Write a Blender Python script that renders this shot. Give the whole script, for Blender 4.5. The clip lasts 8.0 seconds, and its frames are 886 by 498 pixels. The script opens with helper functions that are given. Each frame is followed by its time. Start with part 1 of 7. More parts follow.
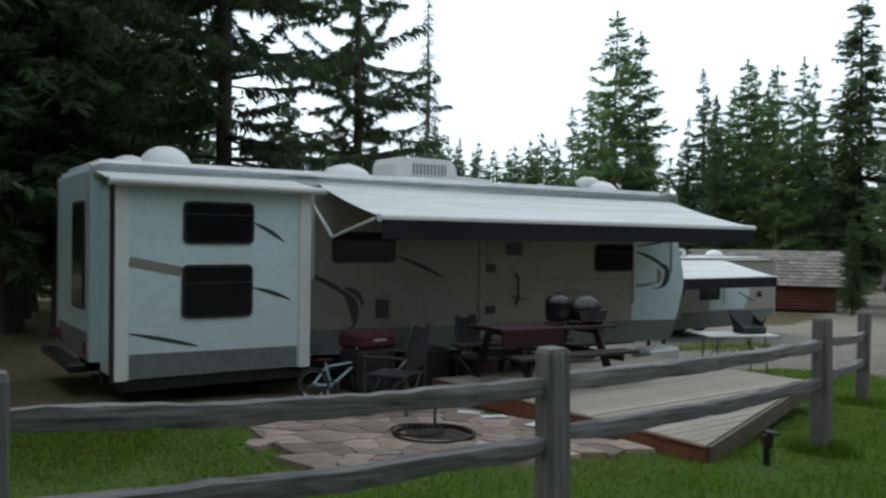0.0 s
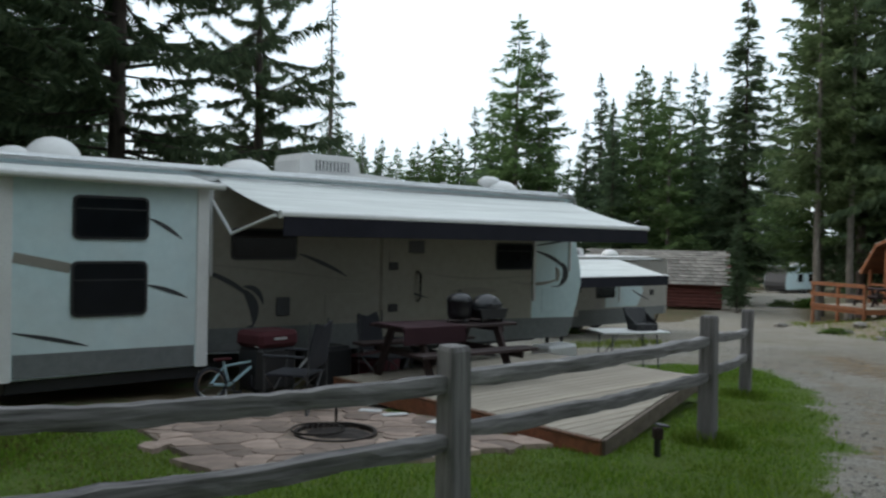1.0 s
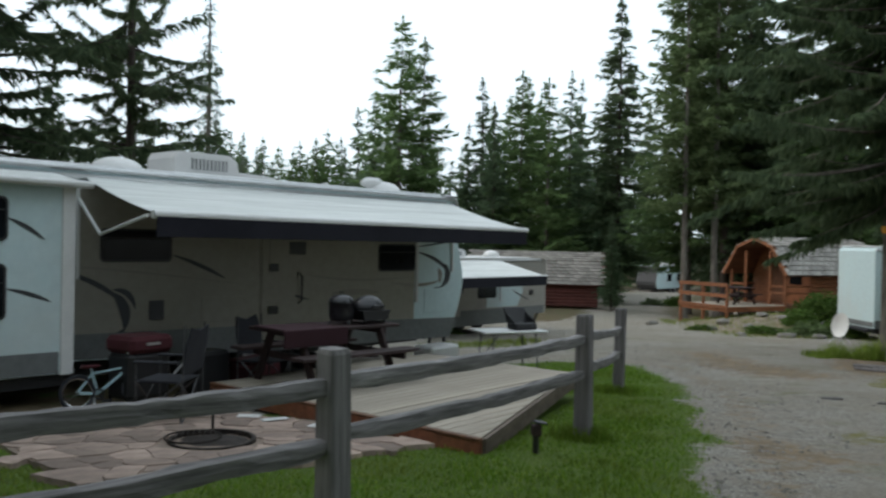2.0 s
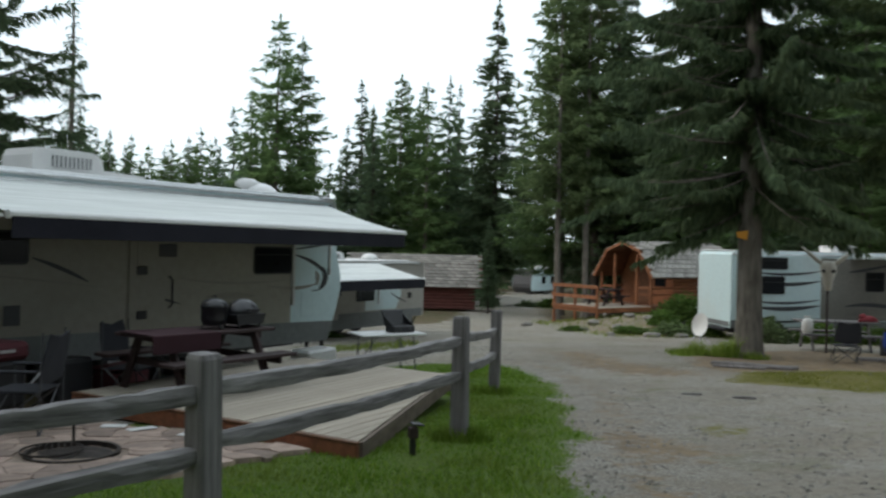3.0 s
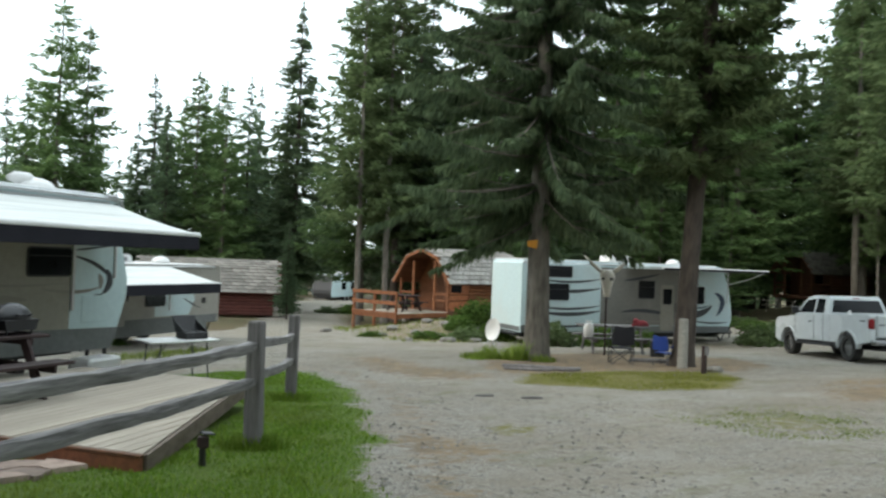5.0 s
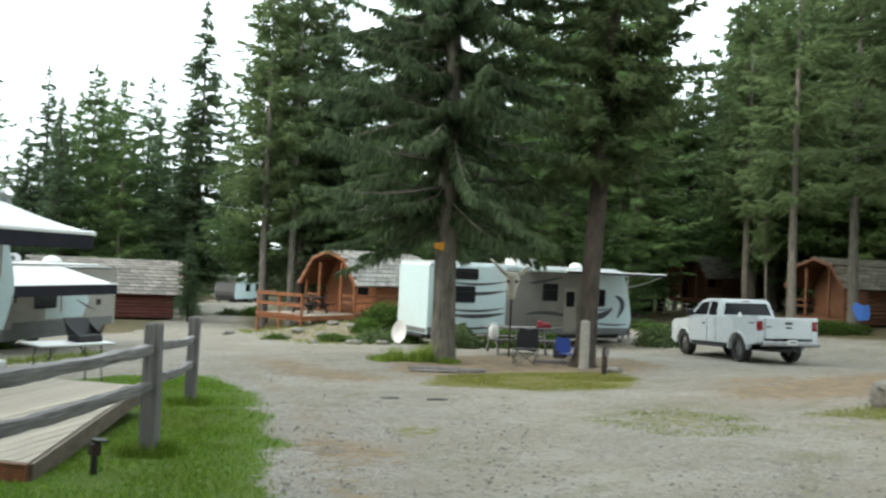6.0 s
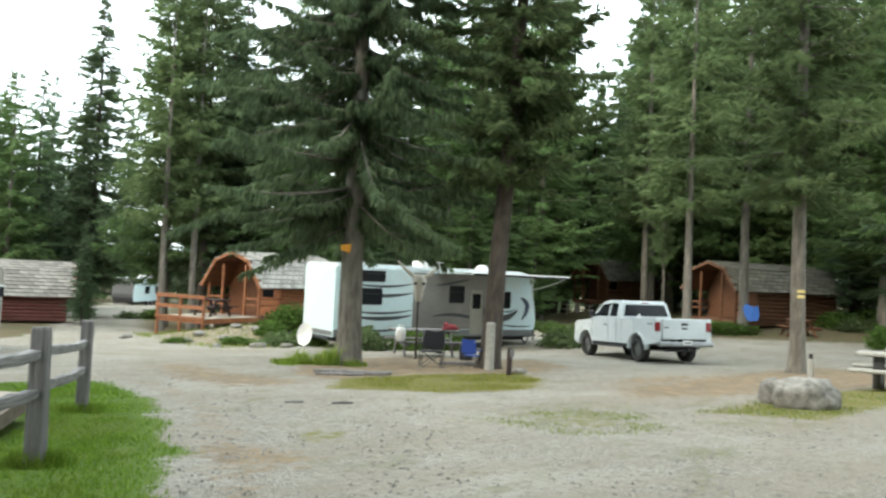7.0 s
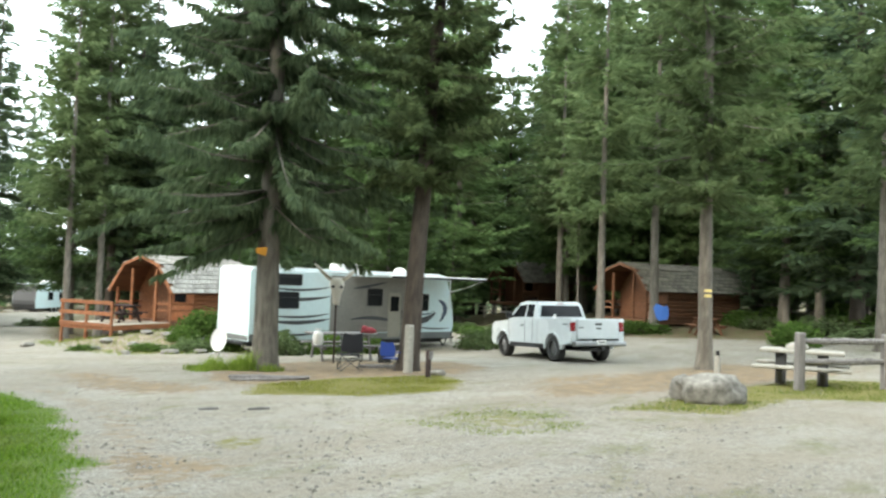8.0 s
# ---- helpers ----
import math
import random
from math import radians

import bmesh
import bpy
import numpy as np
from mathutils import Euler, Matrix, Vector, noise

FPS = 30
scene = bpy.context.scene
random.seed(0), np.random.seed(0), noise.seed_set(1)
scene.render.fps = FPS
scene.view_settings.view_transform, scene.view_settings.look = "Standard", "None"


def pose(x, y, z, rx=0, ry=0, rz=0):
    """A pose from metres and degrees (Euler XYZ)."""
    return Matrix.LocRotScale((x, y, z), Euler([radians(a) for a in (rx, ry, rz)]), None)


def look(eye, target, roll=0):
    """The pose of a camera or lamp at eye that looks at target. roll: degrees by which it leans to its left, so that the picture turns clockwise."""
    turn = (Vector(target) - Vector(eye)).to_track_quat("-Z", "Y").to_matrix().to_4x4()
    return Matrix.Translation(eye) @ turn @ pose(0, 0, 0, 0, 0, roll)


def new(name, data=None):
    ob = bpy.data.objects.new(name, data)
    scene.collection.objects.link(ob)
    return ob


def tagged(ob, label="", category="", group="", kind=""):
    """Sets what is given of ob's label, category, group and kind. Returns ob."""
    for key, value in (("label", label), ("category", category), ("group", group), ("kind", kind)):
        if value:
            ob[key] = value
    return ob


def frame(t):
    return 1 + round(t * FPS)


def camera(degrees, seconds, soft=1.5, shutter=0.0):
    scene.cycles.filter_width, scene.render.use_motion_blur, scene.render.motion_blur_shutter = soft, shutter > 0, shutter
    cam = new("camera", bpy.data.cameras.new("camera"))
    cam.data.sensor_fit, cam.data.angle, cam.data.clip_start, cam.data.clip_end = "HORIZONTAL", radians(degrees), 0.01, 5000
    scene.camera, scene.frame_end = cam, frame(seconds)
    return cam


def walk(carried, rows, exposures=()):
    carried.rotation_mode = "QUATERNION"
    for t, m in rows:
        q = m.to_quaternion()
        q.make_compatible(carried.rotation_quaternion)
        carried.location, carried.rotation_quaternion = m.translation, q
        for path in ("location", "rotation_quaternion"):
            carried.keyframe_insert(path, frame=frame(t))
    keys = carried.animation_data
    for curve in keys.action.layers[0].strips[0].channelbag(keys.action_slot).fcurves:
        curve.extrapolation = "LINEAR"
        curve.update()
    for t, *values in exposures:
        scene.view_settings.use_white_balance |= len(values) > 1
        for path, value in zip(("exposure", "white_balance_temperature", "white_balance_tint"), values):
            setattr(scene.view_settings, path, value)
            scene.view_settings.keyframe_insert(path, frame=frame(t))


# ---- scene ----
cam = camera(56.2, 8.0, soft=2.4, shutter=0.5)
# seconds, eye x y z, yaw, pitch, roll
ROWS = [
    (0.0, -0.000, -0.000, 1.500, 0.00, -0.64, 0.67),
    (0.5, 0.000, -0.007, 1.503, -3.16, -0.70, 0.93),
    (1.0, -0.003, -0.010, 1.504, -6.72, -0.69, 1.18),
    (1.5, 0.007, 0.006, 1.506, -10.63, -0.60, 1.21),
    (3.0, 0.032, 0.011, 1.502, -23.08, -0.05, 1.40),
    (3.5, 0.043, 0.023, 1.498, -27.06, 0.15, 1.59),
    (4.0, 0.055, 0.055, 1.488, -30.68, 0.38, 1.79),
    (4.5, 0.057, 0.026, 1.483, -33.73, 0.60, 2.02),
    (6.0, 0.086, 0.040, 1.472, -43.11, 1.25, 2.63),
    (6.5, 0.104, 0.044, 1.477, -46.40, 1.45, 2.78),
    (7.0, 0.126, 0.047, 1.472, -49.45, 1.70, 2.78),
    (7.5, 0.128, 0.073, 1.472, -52.42, 1.92, 2.62),
    (8.0, 0.130, 0.081, 1.459, -55.15, 2.15, 2.32),
]
walk(cam, [(t, pose(x, y, z, 90, 0, yaw) @ pose(0, 0, 0, pitch, 0, 0) @ pose(0, 0, 0, 0, 0, roll)) for t, x, y, z, yaw, pitch, roll in ROWS],
     exposures=[(0.0, -0.52, 6500, 10), (1.5, -0.54, 6550, 9), (3.5, -0.44, 6650, 8), (4.5, -0.03, 6700, 7), (6.5, 0.7, 6900, 5), (8.0, 1.12, 6950, 5)])

# ---------- light ----------
world = bpy.data.worlds.new("overcast_sky")
scene.world = world
world.use_nodes = True
wn = world.node_tree.nodes
wl = world.node_tree.links
wn.clear()
w_out = wn.new("ShaderNodeOutputWorld")
w_bg = wn.new("ShaderNodeBackground")
w_sky = wn.new("ShaderNodeTexSky")
w_sky.sky_type = "NISHITA"
w_sky.sun_disc = False
SUN_EL, SUN_AZ = 38.0, -72.0          # degrees; azimuth clockwise from +y
w_sky.sun_elevation = radians(SUN_EL)
w_sky.sun_rotation = radians(SUN_AZ)
w_sky.air_density, w_sky.dust_density, w_sky.ozone_density = 1.0, 3.0, 1.0
w_mix = wn.new("ShaderNodeMix")
w_mix.data_type = "RGBA"
w_mix.inputs[0].default_value = 0.72
w_mix.inputs[7].default_value = (13.6, 15.5, 17.0, 1)   # cloud layer, in the sky texture's own units
wl.new(w_sky.outputs[0], w_mix.inputs[6])
wl.new(w_mix.outputs[2], w_bg.inputs[0])
w_bg.inputs[1].default_value = 0.15
wl.new(w_bg.outputs[0], w_out.inputs[0])

sun = new("sun", bpy.data.lights.new("sun", "SUN"))
sun.data.energy, sun.data.angle, sun.data.color = 1.4, radians(28), (1.0, 0.92, 0.80)
sd = Vector((math.sin(radians(SUN_AZ)) * math.cos(radians(SUN_EL)), math.cos(radians(SUN_AZ)) * math.cos(radians(SUN_EL)), math.sin(radians(SUN_EL))))
sun.matrix_world = look(sd * 60, (0, 0, 0))


# ---------- materials ----------
def mat_new(name):
    m = bpy.data.materials.new(name)
    m.use_nodes = True
    nt = m.node_tree
    return m, nt, nt.nodes["Principled BSDF"]


def ramp(nt, fac, stops):
    r = nt.nodes.new("ShaderNodeValToRGB")
    while len(r.color_ramp.elements) < len(stops):
        r.color_ramp.elements.new(0.5)
    for e, (p, c) in zip(r.color_ramp.elements, stops):
        e.position, e.color = p, (*c, 1)
    nt.links.new(fac, r.inputs[0])
    return r.outputs[0]


def tex(nt, kind, scale, vec, detail=4.0, rough=0.6):
    n = nt.nodes.new("ShaderNodeTex" + kind)
    n.inputs["Scale"].default_value = scale
    if kind == "Noise":
        n.inputs["Detail"].default_value = detail
        n.inputs["Roughness"].default_value = rough
    nt.links.new(vec, n.inputs["Vector"])
    return n.outputs[0]


def mixc(nt, fac, a, b, mode="MIX"):
    n = nt.nodes.new("ShaderNodeMix")
    n.data_type, n.blend_type = "RGBA", mode
    for sock, val in ((0, fac), (6, a), (7, b)):
        if isinstance(val, (int, float)):
            n.inputs[sock].default_value = val
        elif isinstance(val, tuple):
            n.inputs[sock].default_value = (*val, 1)
        else:
            nt.links.new(val, n.inputs[sock])
    return n.outputs[2]


def mathn(nt, op, a, b=0.0, clamp=False):
    n = nt.nodes.new("ShaderNodeMath")
    n.operation, n.use_clamp = op, clamp
    for i, val in enumerate((a, b)):
        if isinstance(val, (int, float)):
            n.inputs[i].default_value = val
        else:
            nt.links.new(val, n.inputs[i])
    return n.outputs[0]


def coords(nt, stretch=(1, 1, 1), world_space=False):
    if world_space:
        out = nt.nodes.new("ShaderNodeNewGeometry").outputs["Position"]
    else:
        out = nt.nodes.new("ShaderNodeTexCoord").outputs["Object"]
    mp = nt.nodes.new("ShaderNodeMapping")
    mp.inputs["Scale"].default_value = stretch
    nt.links.new(out, mp.inputs["Vector"])
    return mp.outputs[0]


def bump(nt, bsdf, height, strength, dist=0.01):
    b = nt.nodes.new("ShaderNodeBump")
    b.inputs["Strength"].default_value, b.inputs["Distance"].default_value = strength, dist
    nt.links.new(height, b.inputs["Height"])
    nt.links.new(b.outputs[0], bsdf.inputs["Normal"])


def surface(name, dark, light, fine=40.0, coarse=1.5, stretch=(1, 1, 1), rough=0.7, metal=0.0, bumps=0.15, stain=None, vary=0.0, coat=0.0):
    """A worn surface: fine grain between two colours, coarse stains, per-object variation and fine relief."""
    m, nt, bs = mat_new(name)
    v = coords(nt, stretch)
    g = tex(nt, "Noise", fine, v, 5)
    c = ramp(nt, g, [(0.3, dark), (0.7, light)])
    s = tex(nt, "Noise", coarse, v, 4)
    st = stain or tuple(0.6 * k for k in dark)
    f = ramp(nt, s, [(0.45, (0, 0, 0)), (0.8, (0.55, 0.55, 0.55))])
    c = mixc(nt, f, c, st)
    if vary:
        info = nt.nodes.new("ShaderNodeObjectInfo").outputs["Random"]
        k = mathn(nt, "ADD", mathn(nt, "MULTIPLY", info, 2 * vary), 1 - vary)
        comb = nt.nodes.new("ShaderNodeCombineColor")
        for i in range(3):
            nt.links.new(k, comb.inputs[i])
        c = mixc(nt, 1.0, c, comb.outputs[0], "MULTIPLY")
    nt.links.new(c, bs.inputs["Base Color"])
    rr = mathn(nt, "ADD", mathn(nt, "MULTIPLY", s, 0.25), rough - 0.12, True)
    nt.links.new(rr, bs.inputs["Roughness"])
    bs.inputs["Metallic"].default_value = metal
    bs.inputs["Coat Weight"].default_value = coat
    if bumps:
        bump(nt, bs, g, bumps)
    return m


def foliage_mat(name, a, b, c, trans=0.25, dry=None):
    """Needles or leaves, varied by clump (random per island) and by tree."""
    m, nt, bs = mat_new(name)
    geo = nt.nodes.new("ShaderNodeNewGeometry")
    info = nt.nodes.new("ShaderNodeObjectInfo").outputs["Random"]
    col = ramp(nt, geo.outputs["Random Per Island"], [(0.0, a), (0.55, b), (1.0, c)])
    k = mathn(nt, "ADD", mathn(nt, "MULTIPLY", info, 0.5), 0.75)
    comb = nt.nodes.new("ShaderNodeCombineColor")
    for i in range(3):
        nt.links.new(k, comb.inputs[i])
    col = mixc(nt, 1.0, col, comb.outputs[0], "MULTIPLY")
    big = tex(nt, "Noise", 0.6, geo.outputs["Position"], 3)
    col = mixc(nt, mathn(nt, "MULTIPLY", big, 0.4), col, a)
    if dry:
        col = mixc(nt, ramp(nt, tex(nt, "Noise", 0.8, geo.outputs["Position"], 4, 0.65), [(0.48, (0, 0, 0)), (0.68, (0.65, 0.65, 0.65))]), col, dry)
    nt.links.new(col, bs.inputs["Base Color"])
    bs.inputs["Roughness"].default_value = 0.8
    bs.inputs["Specular IOR Level"].default_value = 0.12
    tr = nt.nodes.new("ShaderNodeBsdfTranslucent")
    nt.links.new(col, tr.inputs[0])
    mx = nt.nodes.new("ShaderNodeMixShader")
    mx.inputs[0].default_value = trans
    nt.links.new(bs.outputs[0], mx.inputs[1])
    nt.links.new(tr.outputs[0], mx.inputs[2])
    nt.links.new(mx.outputs[0], nt.nodes["Material Output"].inputs[0])
    return m


def ground_mat():
    m, nt, bs = mat_new("campground_ground")
    v = nt.nodes.new("ShaderNodeNewGeometry").outputs["Position"]

    def attr(n):
        a = nt.nodes.new("ShaderNodeAttribute")
        a.attribute_name = n
        return a.outputs["Fac"]
    fine = tex(nt, "Noise", 45, v, 6, 0.75)
    mid = tex(nt, "Noise", 3.0, v, 5)
    big = tex(nt, "Noise", 0.35, v, 4)
    peb = tex(nt, "Voronoi", 38, v)
    gravel = ramp(nt, fine, [(0.36, (0.10, 0.093, 0.080)), (0.5, (0.25, 0.234, 0.204)), (0.64, (0.445, 0.424, 0.38))])
    speck = tex(nt, "Voronoi", 16, v)
    gravel = mixc(nt, ramp(nt, speck, [(0.10, (0.5, 0.5, 0.5)), (0.26, (0, 0, 0))]), gravel, (0.45, 0.43, 0.39))
    gravel = mixc(nt, ramp(nt, mid, [(0.42, (0, 0, 0)), (0.75, (0.5, 0.5, 0.5))]), gravel, (0.22, 0.185, 0.145))
    gravel = mixc(nt, ramp(nt, big, [(0.5, (0, 0, 0)), (0.72, (0.55, 0.55, 0.55))]), gravel, (0.36, 0.34, 0.30))
    lane = tex(nt, "Noise", 0.5, coords(nt, (0.5, 1.3, 1), True), 5, 0.65)
    gravel = mixc(nt, ramp(nt, lane, [(0.46, (0, 0, 0)), (0.64, (0.5, 0.5, 0.5))]), gravel, (0.225, 0.192, 0.147))
    weed = tex(nt, "Noise", 1.1, coords(nt, (0.6, 1.2, 1), True), 6, 0.7)
    gravel = mixc(nt, ramp(nt, weed, [(0.54, (0, 0, 0)), (0.68, (0.65, 0.65, 0.65))]), gravel, (0.15, 0.15, 0.075))
    clot = tex(nt, "Noise", 9, v, 5, 0.7)
    gravel = mixc(nt, ramp(nt, clot, [(0.52, (0, 0, 0)), (0.68, (0.62, 0.62, 0.62))]), gravel, (0.13, 0.11, 0.085))
    dirt = ramp(nt, fine, [(0.3, (0.12, 0.092, 0.066)), (0.75, (0.26, 0.205, 0.15))])
    dirt = mixc(nt, ramp(nt, mid, [(0.4, (0, 0, 0)), (0.7, (0.7, 0.7, 0.7))]), dirt, (0.33, 0.245, 0.15))
    grass = ramp(nt, fine, [(0.3, (0.055, 0.09, 0.018)), (0.75, (0.125, 0.19, 0.042))])
    grass = mixc(nt, ramp(nt, mid, [(0.45, (0, 0, 0)), (0.75, (0.6, 0.6, 0.6))]), grass, (0.12, 0.135, 0.04))
    dry = ramp(nt, fine, [(0.3, (0.10, 0.10, 0.035)), (0.75, (0.25, 0.22, 0.085))])
    # forest floor; its dark tone also serves as the shadow under the trailer
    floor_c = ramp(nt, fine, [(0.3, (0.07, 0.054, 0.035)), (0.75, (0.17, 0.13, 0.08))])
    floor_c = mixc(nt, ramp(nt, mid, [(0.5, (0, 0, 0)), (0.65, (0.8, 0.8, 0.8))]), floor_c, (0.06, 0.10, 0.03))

    def blend(c, mask, over):
        edge = mathn(nt, "ADD", attr(mask), mathn(nt, "MULTIPLY", mathn(nt, "SUBTRACT", tex(nt, "Noise", 5, v, 5, 0.7), 0.5), 0.9))
        f = ramp(nt, edge, [(0.42, (0, 0, 0)), (0.58, (1, 1, 1))])
        return mixc(nt, f, c, over)
    c = blend(gravel, "forest_and_shade", floor_c)
    c = blend(c, "dirt", dirt)
    c = blend(c, "dry", dry)
    c = blend(c, "lawn", grass)
    nt.links.new(c, bs.inputs["Base Color"])
    bs.inputs["Roughness"].default_value = 0.95
    bs.inputs["Specular IOR Level"].default_value = 0.15
    hgt = mathn(nt, "ADD", fine, mathn(nt, "MULTIPLY", peb, 0.6))
    bump(nt, bs, hgt, 0.8, 0.025)
    return m


def glass_mat(name, tint):
    m, nt, bs = mat_new(name)
    n = tex(nt, "Noise", 3, coords(nt), 2)
    nt.links.new(ramp(nt, n, [(0.3, tint), (0.7, tuple(1.6 * k for k in tint))]), bs.inputs["Base Color"])
    bs.inputs["Roughness"].default_value = 0.12
    bs.inputs["Specular IOR Level"].default_value = 0.2
    return m


def plain(name, col, rough=0.6, metal=0.0):
    return surface(name, tuple(0.85 * k for k in col), col, 60, 2.0, rough=rough, metal=metal, bumps=0.05, stain=tuple(0.75 * k for k in col))


M_GROUND = ground_mat()
M_RVWHITE = surface("rv_white_fibreglass", (0.505, 0.635, 0.66), (0.58, 0.71, 0.73), 8, 0.7, rough=0.35, bumps=0.015, stain=(0.55, 0.55, 0.52))
# champagne wall colour, darkened to hold the awning's shade
M_DIMCHAMPAGNE = surface("shaded_champagne_panel", (0.265, 0.245, 0.205), (0.315, 0.295, 0.245), 8, 0.7, rough=0.45, bumps=0.015, stain=(0.23, 0.215, 0.18))
M_TAUPE = surface("shaded_taupe_panel", (0.18, 0.17, 0.15), (0.225, 0.21, 0.185), 8, 0.7, rough=0.45, bumps=0.015)
M_RVGREY = surface("rv_skirt_grey", (0.13, 0.14, 0.14), (0.18, 0.19, 0.19), 10, 1.0, rough=0.5, bumps=0.03)
M_ROOF = surface("rv_roof_membrane", (0.60, 0.61, 0.61), (0.74, 0.74, 0.74), 12, 1.2, rough=0.6, bumps=0.05, stain=(0.35, 0.34, 0.32))
M_ALU = surface("aluminium_trim", (0.55, 0.56, 0.57), (0.68, 0.69, 0.70), 30, 2, rough=0.35, metal=0.8, bumps=0.02)
M_AWNING = surface("awning_vinyl", (0.50, 0.52, 0.50), (0.72, 0.74, 0.72), 2.2, 0.8, (0.35, 6, 6), rough=0.55, bumps=0.03, stain=(0.36, 0.37, 0.35))
M_VALANCE = surface("awning_valance_black", (0.007, 0.007, 0.013), (0.013, 0.013, 0.022), 30, 2, rough=0.95, bumps=0.05)
M_GLASS = glass_mat("tinted_window_glass", (0.006, 0.007, 0.009))
M_BLACK = plain("black_plastic", (0.015, 0.015, 0.017), 0.45)
M_DKGREY = plain("dark_grey_plastic", (0.06, 0.06, 0.065), 0.5)
M_DECAL = plain("graphite_decal", (0.04, 0.044, 0.05), 0.45)
M_DECALTAN = plain("taupe_decal", (0.26, 0.24, 0.21), 0.4)
M_DECALBLUE = plain("navy_decal", (0.03, 0.05, 0.09), 0.4)
M_POST = surface("weathered_grey_timber", (0.085, 0.08, 0.08), (0.245, 0.232, 0.232), 34, 3.5, (1, 1, 0.06), rough=0.9, bumps=0.7, stain=(0.07, 0.065, 0.06), vary=0.12)
M_RAIL = surface("weathered_grey_rail", (0.055, 0.052, 0.052), (0.31, 0.295, 0.295), 30, 3.5, (0.06, 1, 1), rough=0.9, bumps=1.0, stain=(0.08, 0.075, 0.07), vary=0.12)
M_DECK = surface("pale_deck_board", (0.25, 0.215, 0.17), (0.40, 0.355, 0.295), 12, 1.6, (0.10, 1, 1), rough=0.85, bumps=0.3, stain=(0.20, 0.17, 0.135), vary=0.14)
M_DECKEDGE = surface("weathered_brown_board", (0.10, 0.075, 0.058), (0.19, 0.15, 0.12), 12, 2, (0.15, 1, 1), rough=0.85, bumps=0.3, vary=0.15)
M_REDWOOD = surface("red_stained_timber", (0.13, 0.045, 0.022), (0.24, 0.085, 0.04), 12, 2, (0.15, 1, 1), rough=0.7, bumps=0.3, vary=0.15)
M_TABLE = surface("dark_red_table_wood", (0.018, 0.009, 0.009), (0.04, 0.019, 0.018), 12, 2, (0.15, 1, 1), rough=0.7, bumps=0.3, vary=0.15)
M_CABIN = surface("orange_stained_log", (0.15, 0.054, 0.021), (0.29, 0.105, 0.04), 10, 1.5, (0.2, 1, 1), rough=0.65, bumps=0.3, vary=0.15)
# brown timber; on the wooded cabins it also holds the trees' shade
M_CABINDK = surface("brown_and_shaded_log", (0.085, 0.036, 0.018), (0.165, 0.068, 0.030), 10, 1.5, (0.2, 1, 1), rough=0.7, bumps=0.3, vary=0.15)
M_SHINGLE = surface("weathered_cedar_shingle", (0.20, 0.19, 0.175), (0.42, 0.40, 0.37), 8, 2, rough=0.9, bumps=0.4, stain=(0.14, 0.13, 0.11), vary=0.28)
# darker copy of the cedar shingle with the trees' shade in its colour
M_SHINGLESHADE = surface("tree_shaded_shingle", (0.085, 0.08, 0.065), (0.20, 0.185, 0.155), 8, 2, rough=0.95, bumps=0.4, stain=(0.06, 0.065, 0.04), vary=0.28)
M_SHINGLEMID = surface("grey_brown_shingle", (0.14, 0.13, 0.12), (0.29, 0.275, 0.25), 8, 2, rough=0.95, bumps=0.4, stain=(0.10, 0.095, 0.08), vary=0.28)
M_SHEDRED = surface("dull_red_log", (0.10, 0.032, 0.026), (0.18, 0.058, 0.045), 10, 1.5, (0.2, 1, 1), rough=0.8, bumps=0.3, vary=0.15)
M_BARK = surface("conifer_bark", (0.032, 0.025, 0.021), (0.095, 0.075, 0.062), 9, 1.2, (1, 1, 0.25), rough=0.95, bumps=0.8, stain=(0.045, 0.038, 0.03))
M_BARKGREY = surface("grey_pine_bark", (0.08, 0.07, 0.058), (0.21, 0.187, 0.16), 9, 1.2, (1, 1, 0.25), rough=0.95, bumps=0.8, stain=(0.07, 0.06, 0.05))
M_SPRUCE = foliage_mat("spruce_needles", (0.06, 0.09, 0.051), (0.109, 0.154, 0.083), (0.163, 0.215, 0.113), 0.6)
M_FIRDARK = foliage_mat("fir_needles", (0.07, 0.108, 0.067), (0.124, 0.186, 0.103), (0.181, 0.256, 0.136), 0.6)
M_PINE = foliage_mat("pine_needles", (0.084, 0.116, 0.055), (0.13, 0.183, 0.08), (0.191, 0.246, 0.116), 0.6)
M_BRIGHT = foliage_mat("young_fir_needles", (0.08, 0.131, 0.052), (0.131, 0.208, 0.082), (0.193, 0.279, 0.117), 0.6)
M_SHRUB = foliage_mat("shrub_leaves", (0.06, 0.11, 0.025), (0.105, 0.185, 0.04), (0.16, 0.24, 0.065), 0.5)
M_GRASSBL = foliage_mat("grass_blades", (0.085, 0.155, 0.018), (0.15, 0.27, 0.028), (0.25, 0.34, 0.06), 0.5, (0.19, 0.21, 0.055))
M_DRYBL = foliage_mat("dry_grass_blades", (0.15, 0.175, 0.035), (0.24, 0.26, 0.055), (0.36, 0.34, 0.11), 0.4)
M_TALLBL = foliage_mat("tall_grass_blades", (0.13, 0.20, 0.03), (0.21, 0.30, 0.05), (0.31, 0.37, 0.09), 0.5)
M_WORN = foliage_mat("worn_lawn_blades", (0.10, 0.10, 0.03), (0.16, 0.15, 0.045), (0.22, 0.19, 0.07), 0.4)
M_STONE = surface("flagstone", (0.17, 0.125, 0.105), (0.36, 0.27, 0.22), 6, 2.2, rough=0.9, bumps=0.7, stain=(0.13, 0.105, 0.09), vary=0.38)
M_MORTAR = surface("packed_sand_joint", (0.16, 0.12, 0.095), (0.27, 0.21, 0.165), 14, 3, rough=0.95, bumps=0.4)
